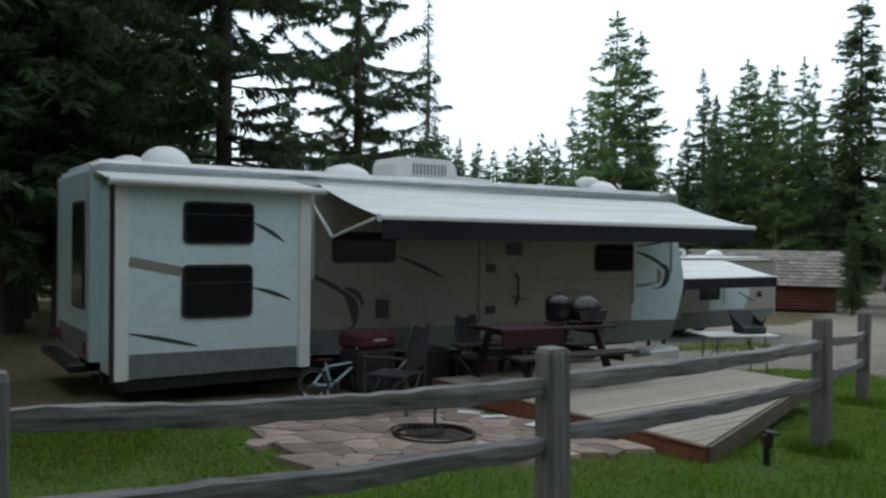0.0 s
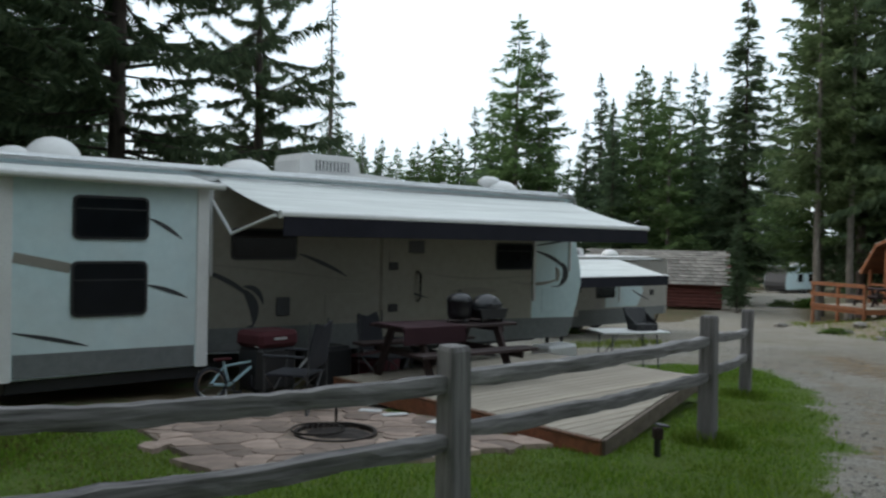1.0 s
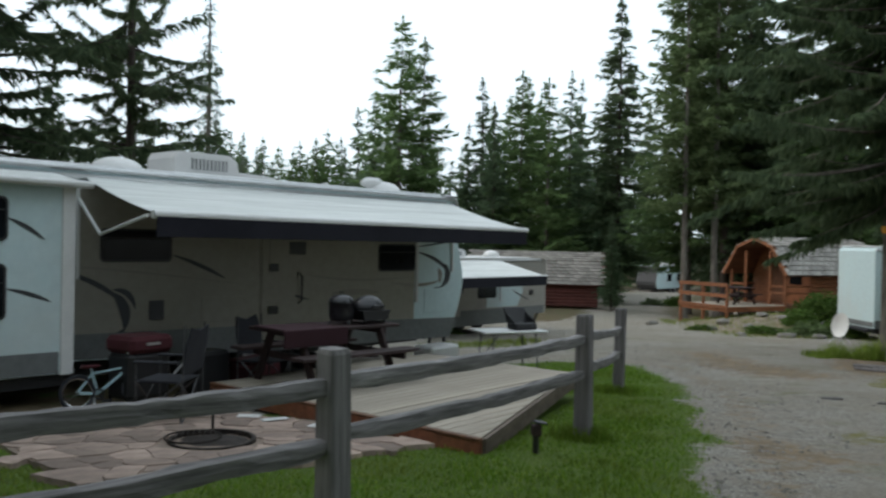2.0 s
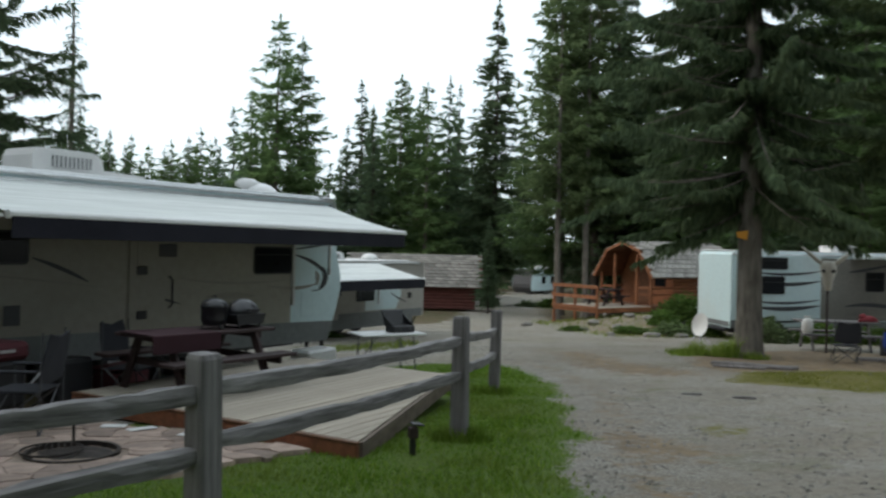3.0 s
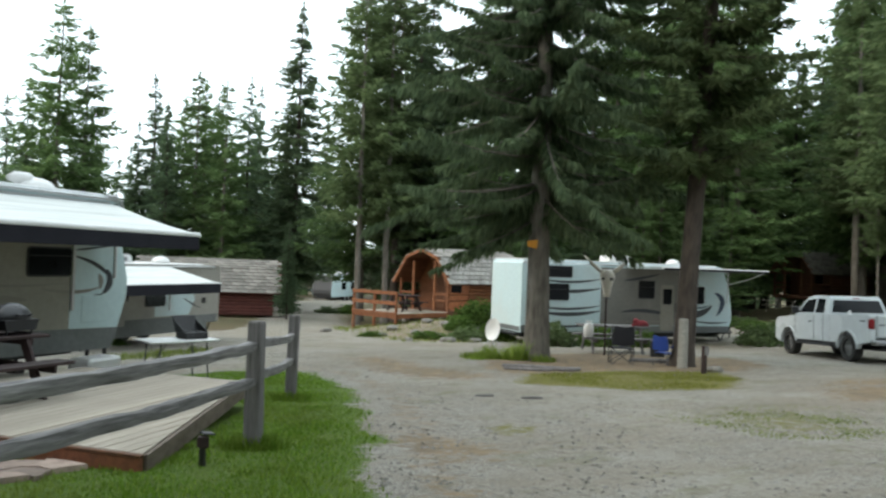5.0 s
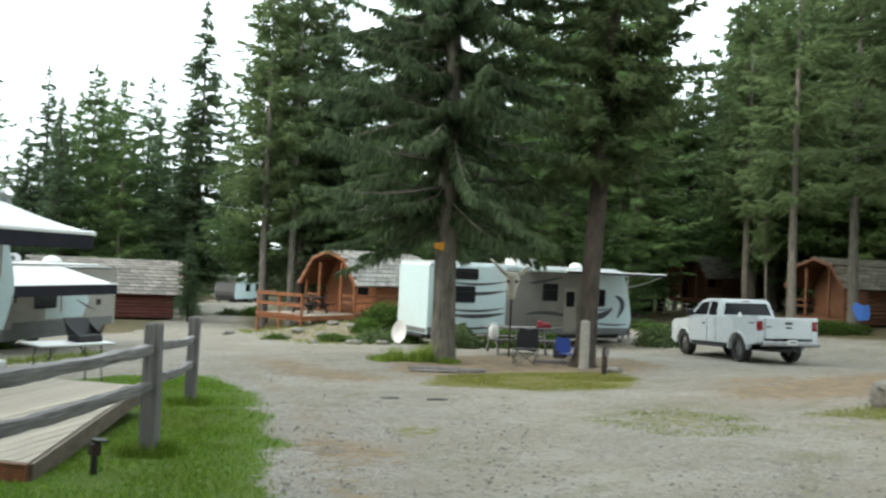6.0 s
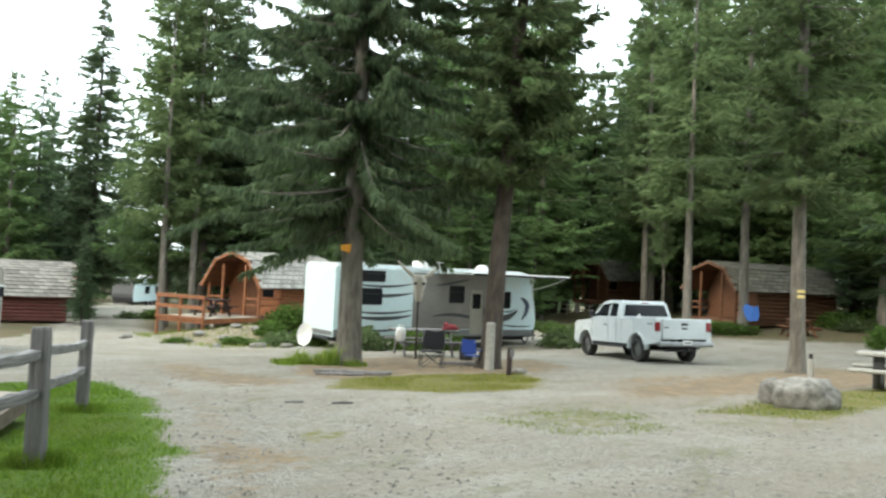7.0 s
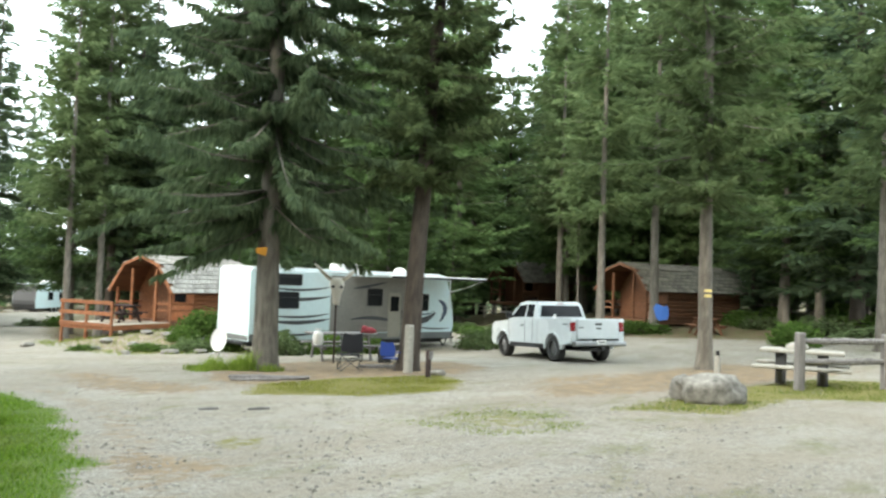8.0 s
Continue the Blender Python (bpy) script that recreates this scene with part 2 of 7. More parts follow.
M_ROCK = surface("granite_boulder", (0.09, 0.085, 0.075), (0.30, 0.285, 0.26), 7, 2.6, rough=0.9, bumps=0.8, stain=(0.075, 0.07, 0.06), vary=0.15)
M_CONC = surface("bare_concrete", (0.26, 0.25, 0.225), (0.38, 0.365, 0.33), 15, 1.5, rough=0.9, bumps=0.3, stain=(0.25, 0.235, 0.21))
M_RUST = surface("blackened_steel", (0.02, 0.018, 0.017), (0.055, 0.042, 0.035), 14, 2, rough=0.7, metal=0.5, bumps=0.2)
M_WHITE = plain("white_plastic", (0.75, 0.75, 0.74), 0.4)
M_DKCHROME = surface("dull_chrome", (0.26, 0.27, 0.28), (0.34, 0.35, 0.36), 20, 2, rough=0.35, metal=1.0, bumps=0.0)
M_CARWHITE = surface("white_car_paint", (0.50, 0.545, 0.565), (0.57, 0.615, 0.635), 3, 0.6, rough=0.25, bumps=0.0, stain=(0.6, 0.6, 0.58), coat=0.5)
M_TYRE = surface("tyre_rubber", (0.018, 0.018, 0.018), (0.035, 0.034, 0.032), 30, 2, rough=0.85, bumps=0.2)
M_CHROME = surface("polished_metal", (0.62, 0.62, 0.62), (0.72, 0.72, 0.72), 20, 2, rough=0.2, metal=1.0, bumps=0.0)
M_REDLENS = plain("red_lamp_lens", (0.22, 0.008, 0.012), 0.25)
M_REDCLOTH = plain("red_cloth", (0.065, 0.011, 0.016), 0.9)
M_MAROON = plain("maroon_cloth", (0.032, 0.007, 0.012), 0.9)
M_REDBAG = plain("red_nylon", (0.20, 0.014, 0.022), 0.8)
M_BLUECLOTH = plain("blue_cloth", (0.02, 0.06, 0.30), 0.85)
M_GREYCLOTH = plain("charcoal_cloth", (0.02, 0.021, 0.027), 0.95)
M_YELLOW = plain("yellow_paint", (0.62, 0.50, 0.20), 0.6)
M_ORANGE = plain("orange_cloth", (0.60, 0.27, 0.03), 0.8)
M_BEIGE = surface("beige_trailer_panel", (0.30, 0.285, 0.255), (0.37, 0.355, 0.32), 8, 0.8, rough=0.4, bumps=0.02)
M_BONE = plain("bleached_bone", (0.68, 0.65, 0.58), 0.7)
M_TOWEL = plain("faded_blue_towel", (0.04, 0.13, 0.42), 0.9)
M_TEAL = plain("teal_bike_paint", (0.35, 0.50, 0.55), 0.35)


# ---------- mesh helpers ----------
class Geo:
    """Collects vertices and faces for one mesh."""

    def __init__(self):
        self.v, self.f = [], []

    def add(self, verts, faces, m=None):
        n = len(self.v)
        self.v += [tuple(m @ Vector(p)) for p in verts] if m is not None else [tuple(p) for p in verts]
        self.f += [tuple(i + n for i in q) for q in faces]
        return self

    def box(self, x0, x1, y0, y1, z0, z1, b=0.0, m=None):
        """A box with chamfered edges."""
        b = min(b, 0.45 * (x1 - x0), 0.45 * (y1 - y0), 0.45 * (z1 - z0))
        if b <= 0:
            vs = [(x, y, z) for x in (x0, x1) for y in (y0, y1) for z in (z0, z1)]
            return self.add(vs, [(0, 1, 3, 2), (4, 6, 7, 5), (0, 4, 5, 1), (2, 3, 7, 6), (0, 2, 6, 4), (1, 5, 7, 3)], m)
        vs, idx = [], {}
        xs, ys, zs = (x0, x1), (y0, y1), (z0, z1)
        for i in (0, 1):
            for j in (0, 1):
                for k in (0, 1):
                    sx, sy, sz = b * (1 - 2 * i), b * (1 - 2 * j), b * (1 - 2 * k)
                    for a, p in enumerate(((xs[i], ys[j] + sy, zs[k] + sz), (xs[i] + sx, ys[j], zs[k] + sz), (xs[i] + sx, ys[j] + sy, zs[k]))):
                        idx[i, j, k, a] = len(vs)
                        vs.append(p)
        fs = []
        for a in range(3):
            for s in (0, 1):
                q = []
                for c, d in ((0, 0), (1, 0), (1, 1), (0, 1)):
                    key = [c, d]
                    key.insert(a, s)
                    q.append(idx[key[0], key[1], key[2], a])
                fs.append(q if (s == 1) == (a != 1) else q[::-1])
        for a in range(3):
            o = [k for k in range(3) if k != a]
            for c in (0, 1):
                for d in (0, 1):
                    q = []
                    for s in (0, 1):
                        key = [0, 0, 0]
                        key[a], key[o[0]], key[o[1]] = s, c, d
                        pair = [idx[key[0], key[1], key[2], o[0]], idx[key[0], key[1], key[2], o[1]]]
                        q += pair if s == 0 else pair[::-1]
                    fs.append(q)
        for i in (0, 1):
            for j in (0, 1):
                for k in (0, 1):
                    fs.append([idx[i, j, k, a] for a in range(3)])
        return self.add(vs, fs, m)

    def prism(self, pts, axis, a0, a1, m=None):
        """A polygon extruded along an axis; the other two coordinates in order."""
        def put(p, a):
            q = list(p)
            q.insert(axis, a)
            return tuple(q)
        n = len(pts)
        vs = [put(p, a0) for p in pts] + [put(p, a1) for p in pts]
        fs = [tuple(range(n)), tuple(range(2 * n - 1, n - 1, -1))]
        fs += [(i, i + n, (i + 1) % n + n, (i + 1) % n) for i in range(n)]
        return self.add(vs, fs, m)

    def tube(self, path, radii, n=8, m=None, flat=1.0):
        """A tube along a path, closed at both ends."""
        path = [Vector(p) for p in path]
        if isinstance(radii, (int, float)):
            radii = [radii] * len(path)
        vs, fs = [], []
        for i, p in enumerate(path):
            d = (path[min(i + 1, len(path) - 1)] - path[max(i - 1, 0)]).normalized()
            a = d.cross(Vector((0, 0, 1)))
            if a.length < 0.2:
                a = d.cross(Vector((1, 0, 0)))
            a.normalize()
            c = d.cross(a)
            for k in range(n):
                t = 2 * math.pi * (k + 0.5) / n
                vs.append(p + radii[i] * (math.cos(t) * a + flat * math.sin(t) * c))
        for i in range(len(path) - 1):
            for k in range(n):
                fs.append((i * n + k, i * n + (k + 1) % n, (i + 1) * n + (k + 1) % n, (i + 1) * n + k))
        fs += [tuple(range(n))[::-1], tuple(range((len(path) - 1) * n, len(path) * n))]
        return self.add(vs, fs, m)

    def ring(self, c, axis, big, small, n=20, k=8, m=None):
        """A torus round an axis (0 x, 1 y, 2 z)."""
        vs, fs = [], []
        for i in range(n):
            t = 2 * math.pi * i / n
            for j in range(k):
                s = 2 * math.pi * j / k
                r = big + small * math.cos(s)
                p = [r * math.cos(t), r * math.sin(t)]
                p.insert(axis, small * math.sin(s))
                vs.append(tuple(p[q] + c[q] for q in range(3)))
        for i in range(n):
            for j in range(k):
                fs.append((i * k + j, (i + 1) % n * k + j, (i + 1) % n * k + (j + 1) % k, i * k + (j + 1) % k))
        return self.add(vs, fs, m)

    def dome(self, c, rx, ry, rz, n=14, rows=5, m=None, low=0.0):
        vs, fs = [], []
        for i in range(rows + 1):
            e = low + (math.pi / 2 - low) * i / rows
            for k in range(n):
                t = 2 * math.pi * k / n
                vs.append((c[0] + rx * math.cos(e) * math.cos(t), c[1] + ry * math.cos(e) * math.sin(t), c[2] + rz * math.sin(e)))
        for i in range(rows):
            for k in range(n):
                fs.append((i * n + k, i * n + (k + 1) % n, (i + 1) * n + (k + 1) % n, (i + 1) * n + k))
        fs.append(tuple(range(n))[::-1])
        return self.add(vs, fs, m)

    def mesh(self, name, material, smooth=False):
        me = bpy.data.meshes.new(name)
        me.from_pydata(self.v, [], self.f)
        me.materials.append(material)
        bm = bmesh.new()
        bm.from_mesh(me)
        bmesh.ops.recalc_face_normals(bm, faces=bm.faces)
        bm.to_mesh(me)
        bm.free()
        if smooth:
            me.shade_smooth()
        return me


def thing(name, label, category, m, group="", kind=""):
    """An Empty at the base of a thing; its parts hang under it."""
    ob = new(name)
    ob.empty_display_size = 0.1
    ob.matrix_world = m
    return tagged(ob, label, category, group, kind)


def part(name, g, material, parent, label="", smooth=False):
    ob = new(name, g if isinstance(g, bpy.types.Mesh) else g.mesh(name, material, smooth))
    ob.parent = parent
    return tagged(ob, label) if label else ob


def single(name, g, material, label, category, m=None, smooth=False, group="", kind=""):
    ob = new(name, g.mesh(name, material, smooth))
    if m is not None:
        ob.matrix_world = m
    return tagged(ob, label, category, group, kind)


def wobble(g, amount, scale, seed=0.0):
    """Uneven surface: pushes the vertices about by noise."""
    g.v = [tuple(Vector(p) + amount * noise.noise_vector(Vector(p) * scale + Vector((seed, 2 * seed, 3 * seed)))) for p in g.v]
    return g


# ---------- the lie of the land ----------
def gz(x, y):
    """Height of the ground: it falls away gently, flattens far off, and rises to the wooded side."""
    p = -0.0172 * x - 0.0470 * y
    if p < -1.5:
        p = -1.5 - 3.0 * (1 - math.exp((p + 1.5) / 3.0))
    if p > 1.2:
        p = 1.2 + (1 - math.exp(-(p - 1.2)))
    k = max(0.0, min(1.0, (50 - y) / 20))
    p += 0.06 * max(0.0, min(x, 60) - 27) * k
    d = math.hypot((x - 22.8) / 6.5, (y - 29.2) / 6.0)
    if d < 1:
        p += 0.62 * (1 - d * d) ** 2
    return p


LAWN = [(2.6, -4), (3.0, 3), (3.4, 5.2), (4.0, 6.3), (5.3, 8.5), (6.7, 10.8), (7.87, 14.4), (7.2, 15.7), (5.5, 15.2), (4.6, 12.5), (2, 9.5), (-2, 9.3), (-5, 8.0), (-12, 6), (-12, -4)]
ISLAND = [(10.3, 11.3), (11.5, 9.6), (13.4, 9.0), (15.6, 10.2), (16.6, 11.6), (14.5, 12.6), (12.0, 12.8)]
PATCH = [(12.4, 5.4), (13.0, 3.6), (16, 3.4), (17.5, 1.0), (22, 0.5), (22, 4.2), (17.0, 5.2)]
BARE = [(12.2, 14.5), (11.6, 12.9), (14.6, 12.6), (17.2, 11.4), (20, 12.2), (21.5, 14.5), (19, 17.5), (15, 17.8)]
BARE2 = [(13.5, 6.9), (17, 5.3), (26, 3.6), (27, 7.8), (20, 8.4), (15, 8.2)]
BANK = [(20.0, 36.0), (17.4, 30.0), (16.3, 25.6), (16.6, 23.6), (18.2, 22.8), (20.4, 23.6), (23.5, 25.0), (26.5, 27.0), (26, 30), (22, 35)]
WEEDS = [(8.2, 7.7), (9.6, 7.1), (11.6, 7.3), (12.7, 6.6), (11.6, 5.6), (10.3, 4.6), (8.6, 5.0), (8.9, 6.2)]


def inside(poly, x, y):
    """Signed distance to a polygon's edge, positive inside (numpy arrays)."""
    d = np.full(x.shape, 1e9)
    c = np.zeros(x.shape, bool)
    for (ax, ay), (bx, by) in zip(poly, poly[1:] + poly[:1]):
        ex, ey = bx - ax, by - ay
        t = np.clip(((x - ax) * ex + (y - ay) * ey) / (ex * ex + ey * ey), 0, 1)
        d = np.minimum(d, np.hypot(x - ax - t * ex, y - ay - t * ey))
        c ^= ((ay > y) != (by > y)) & (x < ex * (y - ay) / (ey if abs(ey) > 1e-9 else 1e-9) + ax)
    return np.where(c, d, -d)


def soft(poly, x, y, w):
    return np.clip(0.5 + inside(poly, x, y) / (2 * w), 0, 1)


def lines(dense0, dense1, step, far):
    a = list(np.arange(dense0, dense1 + 1e-6, step))
    s = step
    while a[-1] < far:
        s *= 1.16
        a.append(a[-1] + s)
    s = step
    while a[0] > -far:
        s *= 1.16
        a.insert(0, a[0] - s)
    return np.array(a)


def build_ground():
    xs, ys = lines(-7, 30, 0.22, 1800), lines(0, 30, 0.22, 1800)
    X, Y = np.meshgrid(xs, ys, indexing="ij")
    Z = np.vectorize(gz)(X, Y)
    near = np.exp(-((np.hypot(X, Y) / 60) ** 2))
    Z = Z + near * 0.025 * np.vectorize(lambda a, b: noise.noise((a * 0.8, b * 0.8, 0.3)))(X, Y)
    nx, ny = len(xs), len(ys)
    idx = np.arange(nx * ny).reshape(nx, ny)
    faces = np.stack([idx[:-1, :-1], idx[1:, :-1], idx[1:, 1:], idx[:-1, 1:]], -1).reshape(-1, 4)
    me = bpy.data.meshes.new("ground")
    me.from_pydata(np.stack([X, Y, Z], -1).reshape(-1, 3).tolist(), [], faces.tolist())
    me.materials.append(M_GROUND)
    me.shade_smooth()
    xf, yf = X.ravel(), Y.ravel()
    lawn = np.clip(soft(LAWN, xf, yf, 0.35) + np.array([0.55 * noise.noise((a * 1.1, b * 1.1, 2.0)) if -8 < a < 9 and -2 < b < 17 else 0.0 for a, b in zip(xf, yf)]) * (np.abs(inside(LAWN, xf, yf)) < 0.5), 0, 1)
    dry = np.maximum.reduce([soft(ISLAND, xf, yf, 0.7), 0.9 * soft(PATCH, xf, yf, 0.9), 0.22 * soft(BANK, xf, yf, 1.5),
                             0.56 * soft(WEEDS, xf, yf, 1.3), 0.50 * np.exp(-(((xf - 6.6) / 0.9) ** 2 + ((yf - 7.3) / 0.8) ** 2))])
    dirt = np.maximum.reduce([soft(BARE, xf, yf, 1.2), 0.92 * soft(BARE2, xf, yf, 1.6), 0.52 * soft(BANK, xf, yf, 1.2), 0.62 * soft([(10.5, 19.0), (8.6, 14.5), (8.6, 12.6), (10.2, 11.3), (11.8, 12.6), (11.6, 15.0), (12.6, 18.5)], xf, yf, 1.2), 0.62 * np.exp(-(((xf - 5.2) / 0.8) ** 2 + ((yf - 6.8) / 1.6) ** 2)), 0.6 * np.exp(-(((xf - 18) / 4.0) ** 2 + ((yf - 8.6) / 1.0) ** 2)),
                              0.46 * np.exp(-((inside(LAWN, xf, yf) + 0.6) / 0.7) ** 2) * (xf > 2)])
    road = np.minimum(np.abs(inside([(9, 16), (14.5, 19), (17, 30), (22, 40), (32, 58), (50, 85), (40, 82), (27, 55), (19.5, 40), (12, 28), (8, 18)], xf, yf) > -1.2), 1)
    forest_and_shade = np.clip((np.maximum.reduce([(yf - 33) / 4, (-xf - 5 + 0 * yf) / 3 + (yf - 10) / 6, (xf - 36) / 4, (-yf - 12) / 4]) + 0.5), 0, 1)
    forest_and_shade = np.where(road > 0, 0, forest_and_shade)
    # dark floor colour over the trailer's footprint stands in for its shadow
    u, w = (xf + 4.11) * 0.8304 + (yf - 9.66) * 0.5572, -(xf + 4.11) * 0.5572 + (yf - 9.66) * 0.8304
    forest_and_shade = np.maximum(forest_and_shade, np.clip(0.5 + np.minimum.reduce([u + 4, 8.6 - u, w + 1.0 + 0.3 * np.clip(2.6 - u, 0, 1), 5 - w]) / 0.5, 0, 1))
    for name, val in (("lawn", lawn), ("dry", dry), ("dirt", dirt), ("forest_and_shade", forest_and_shade)):
        at = me.attributes.new(name, "FLOAT", "POINT")
        at.data.foreach_set("value", val.astype(np.float32))
    ob = new("ground", me)
    tagged(ob, "gravel road, lawn, dirt and forest floor in one sheet, shadow coloured under the trailer", "ground", kind="structure")


build_ground()


# ---------- trees ----------
def conifer(seed, h, radius, bare, levels, per, twigs, tw_len, tw_wid, droop, gap=0.0, taper=1.0, curl=0.0, hang=0.0, limbs=0.15, girth=1.0, inner=0.03):
    """Trunk and crown of a conifer. bare: share of the height without live limbs; twigs per limb; hang: how far twigs hang down."""
    rs = np.random.RandomState(seed)
    trunk = Geo()
    r0 = girth * (0.0085 * h + 0.05)
    bend = rs.uniform(-0.12, 0.12, 2)
    path = [(bend[0] * math.sin(3 * t), bend[1] * math.sin(2.4 * t), h * t) for t in np.linspace(0, 1, 9)]
    rad = [r0 * (1 - i / 8.3) + 0.01 for i in range(9)]
    foot = [(0, 0, -0.6), (0, 0, 0), (0, 0, 0.18), (0, 0, 0.5), (0, 0, 1.0)]
    trunk.tube(foot + path[1:], [r0 * 1.75, r0 * 1.6, r0 * 1.32, r0 * 1.14, r0 * 1.04] + rad[1:], 11)
    wobble(trunk, 0.16 * r0, 2.2, seed)
    V, F = [], []
    nv = 0

    def at(z):
        t = z / h
        return np.array([bend[0] * math.sin(3 * t), bend[1] * math.sin(2.4 * t), z])
    for lv in range(levels):
        t = bare + (1 - bare) * (max(0.0, lv + rs.uniform(-0.3, 0.3)) / levels) ** 0.95
        t = min(max(t, bare), 0.992)
        z = h * t
        k = (1 - t) / (1 - bare)
        reach = radius * (k ** taper) * (0.55 + 0.45 * min(1, (1 - k) * 6 + 0.35))
        for b in range(max(3, int(per * (0.55 + 0.45 * k)))):
            if rs.rand() < gap:
                continue
            ang = rs.uniform(0, 2 * math.pi)
            ln = max(0.07, reach * rs.uniform(0.5, 1.18))
            dz = droop * rs.uniform(0.5, 1.5) + rs.uniform(-0.26, 0.28)
            zb = min(h * (0.985 - 0.03 * rs.rand()), max(h * bare, z + rs.uniform(-1.4, 1.4) * h * (1 - bare) / levels))
            d = np.array([math.cos(ang), math.sin(ang), 0])
            side = np.array([-d[1], d[0], 0])
            s = np.linspace(0, 1, 5)
            pts = at(zb)[None] + ln * (s[:, None] * d[None] + np.stack([0 * s, 0 * s, -dz * s + curl * s * s + 0.1 * (1 - k) * s], 1))
            if ln > 0.5 and rs.rand() < limbs:
                trunk.tube([tuple(p) for p in pts[:4:1 if ln > 2 else 3]], [0.02 + 0.008 * ln, 0.016 + 0.005 * ln, 0.011 + 0.003 * ln, 0.007][::1 if ln > 2 else 3], 3)
            n = max(5, int(twigs * (0.3 + 0.7 * ln / radius)))
            u = inner + (1 - inner) * rs.rand(n) ** 0.9
            base = np.stack([np.interp(u, s, pts[:, q]) for q in range(3)], 1)
            sgn = rs.choice([-1, 1], n)
            fw = rs.uniform(0.35, 1.0, n)
            dirs = fw[:, None] * d[None] + (sgn * rs.uniform(0.25, 1.0, n))[:, None] * side[None]
            dirs[:, 2] += rs.uniform(-0.75, 0.60, n) - dz * 0.4 - hang * rs.uniform(0.2, 1.2, n)
            dirs /= np.linalg.norm(dirs, axis=1)[:, None]
            L = tw_len * rs.uniform(0.55, 1.25, n) * (0.55 + 0.6 * (1 - u) + 0.15) * (0.35 + 0.65 * min(1, ln / 1.1))
            nrm = rs.normal(size=(n, 3))
            w = np.cross(dirs, nrm)
            w /= np.linalg.norm(w, axis=1)[:, None] + 1e-9
            W = tw_wid * rs.uniform(0.6, 1.3, n) * (0.5 + 0.5 * min(1, ln))
            mid = base + dirs * (L * 0.45)[:, None] + rs.uniform(-0.02, 0.02, (n, 3))
            tip = base + dirs * L[:, None]
            tip[:, 2] -= 0.12 * L
            q = np.stack([base, mid + w * W[:, None], tip, mid - w * W[:, None]], 1).reshape(-1, 3)
            V.append(q)
            ii = nv + 4 * np.arange(n)
            F.append(np.stack([ii, ii + 1, ii + 2, ii + 3], 1))
            nv += 4 * n
    # the leader: short twigs that point upwards round the tip
    n = 34
    a, zt = rs.uniform(0, 2 * math.pi, n), h * rs.uniform(0.955, 1.0, n)
    base = np.stack([0.02 * np.cos(a), 0.02 * np.sin(a), zt], 1) + np.array([at(h)[0], at(h)[1], 0])
    dirs = np.stack([0.45 * np.cos(a), 0.45 * np.sin(a), rs.uniform(0.6, 1.2, n)], 1)
    L = 0.55 * tw_len * rs.uniform(0.5, 1.1, n)
    w = np.stack([-np.sin(a), np.cos(a), 0 * a], 1) * tw_wid * 0.6
    mid, tip = base + dirs * (0.45 * L)[:, None], base + dirs * L[:, None]
    V.append(np.stack([base, mid + w, tip, mid - w], 1).reshape(-1, 3))
    ii = nv + 4 * np.arange(n)
    F.append(np.stack([ii, ii + 1, ii + 2, ii + 3], 1))
    me = bpy.data.meshes.new("crown")
    me.from_pydata(np.concatenate(V).tolist(), [], np.concatenate(F).tolist())
    return trunk.mesh("trunk", M_BARK, True), me


TREES = {}


def tree_kind(key, bark, needles, **kw):
    t, c = conifer(**kw)
    t.materials.clear()
    t.materials.append(bark)
    c.materials.append(needles)
    TREES[key] = (t, c, kw["h"])


tree_kind("spruce_near", M_BARKGREY, M_SPRUCE, seed=3, h=22, radius=4.3, bare=0.172, levels=50, per=11, twigs=330, tw_len=0.36, tw_wid=0.031, droop=0.40, hang=1.8, curl=0.20, gap=0.05, taper=0.75, girth=1.3, limbs=0.8)
tree_kind("pine_near", M_BARK, M_PINE, seed=5, h=21, girth=1.12, radius=3.2, bare=0.24, levels=36, per=9, twigs=190, tw_len=0.40, tw_wid=0.036, droop=0.15, gap=0.10, taper=0.5, curl=0.15, limbs=0.8)
tree_kind("pine_pale", M_BARKGREY, M_PINE, seed=6, h=21, girth=0.88, radius=3.2, bare=0.24, levels=34, per=9, twigs=170, tw_len=0.42, tw_wid=0.036, droop=0.15, gap=0.10, taper=0.5, curl=0.15, limbs=0.8)
tree_kind("pine_open", M_BARK, M_SPRUCE, seed=8, h=20, radius=4.7, bare=0.10, levels=32, per=10, twigs=240, tw_len=0.38, tw_wid=0.034, droop=0.16, gap=0.17, taper=0.55, curl=0.16, hang=0.7, limbs=0.95, inner=0.16)
tree_kind("spruce_a", M_BARK, M_SPRUCE, seed=11, h=17, girth=0.78, radius=3.0, bare=0.12, levels=46, per=11, twigs=64, tw_len=0.42, tw_wid=0.044, droop=0.26, curl=0.10, taper=1.0)
tree_kind("spruce_b", M_BARK, M_FIRDARK, seed=12, h=16, girth=0.78, radius=2.8, bare=0.10, levels=42, per=10, twigs=62, tw_len=0.42, tw_wid=0.044, droop=0.18, gap=0.14, curl=0.07, taper=0.9)
tree_kind("pine_a", M_BARKGREY, M_PINE, seed=14, h=18, girth=0.78, radius=2.5, bare=0.28, levels=34, per=8, twigs=54, tw_len=0.50, tw_wid=0.056, droop=0.08, gap=0.18, taper=0.5, curl=0.15)
tree_kind("fir_bright", M_BARKGREY, M_BRIGHT, seed=16, h=17, girth=0.78, radius=2.9, bare=0.13, levels=40, per=10, twigs=66, tw_len=0.42, tw_wid=0.044, droop=0.10, gap=0.2, taper=0.65, curl=0.12)
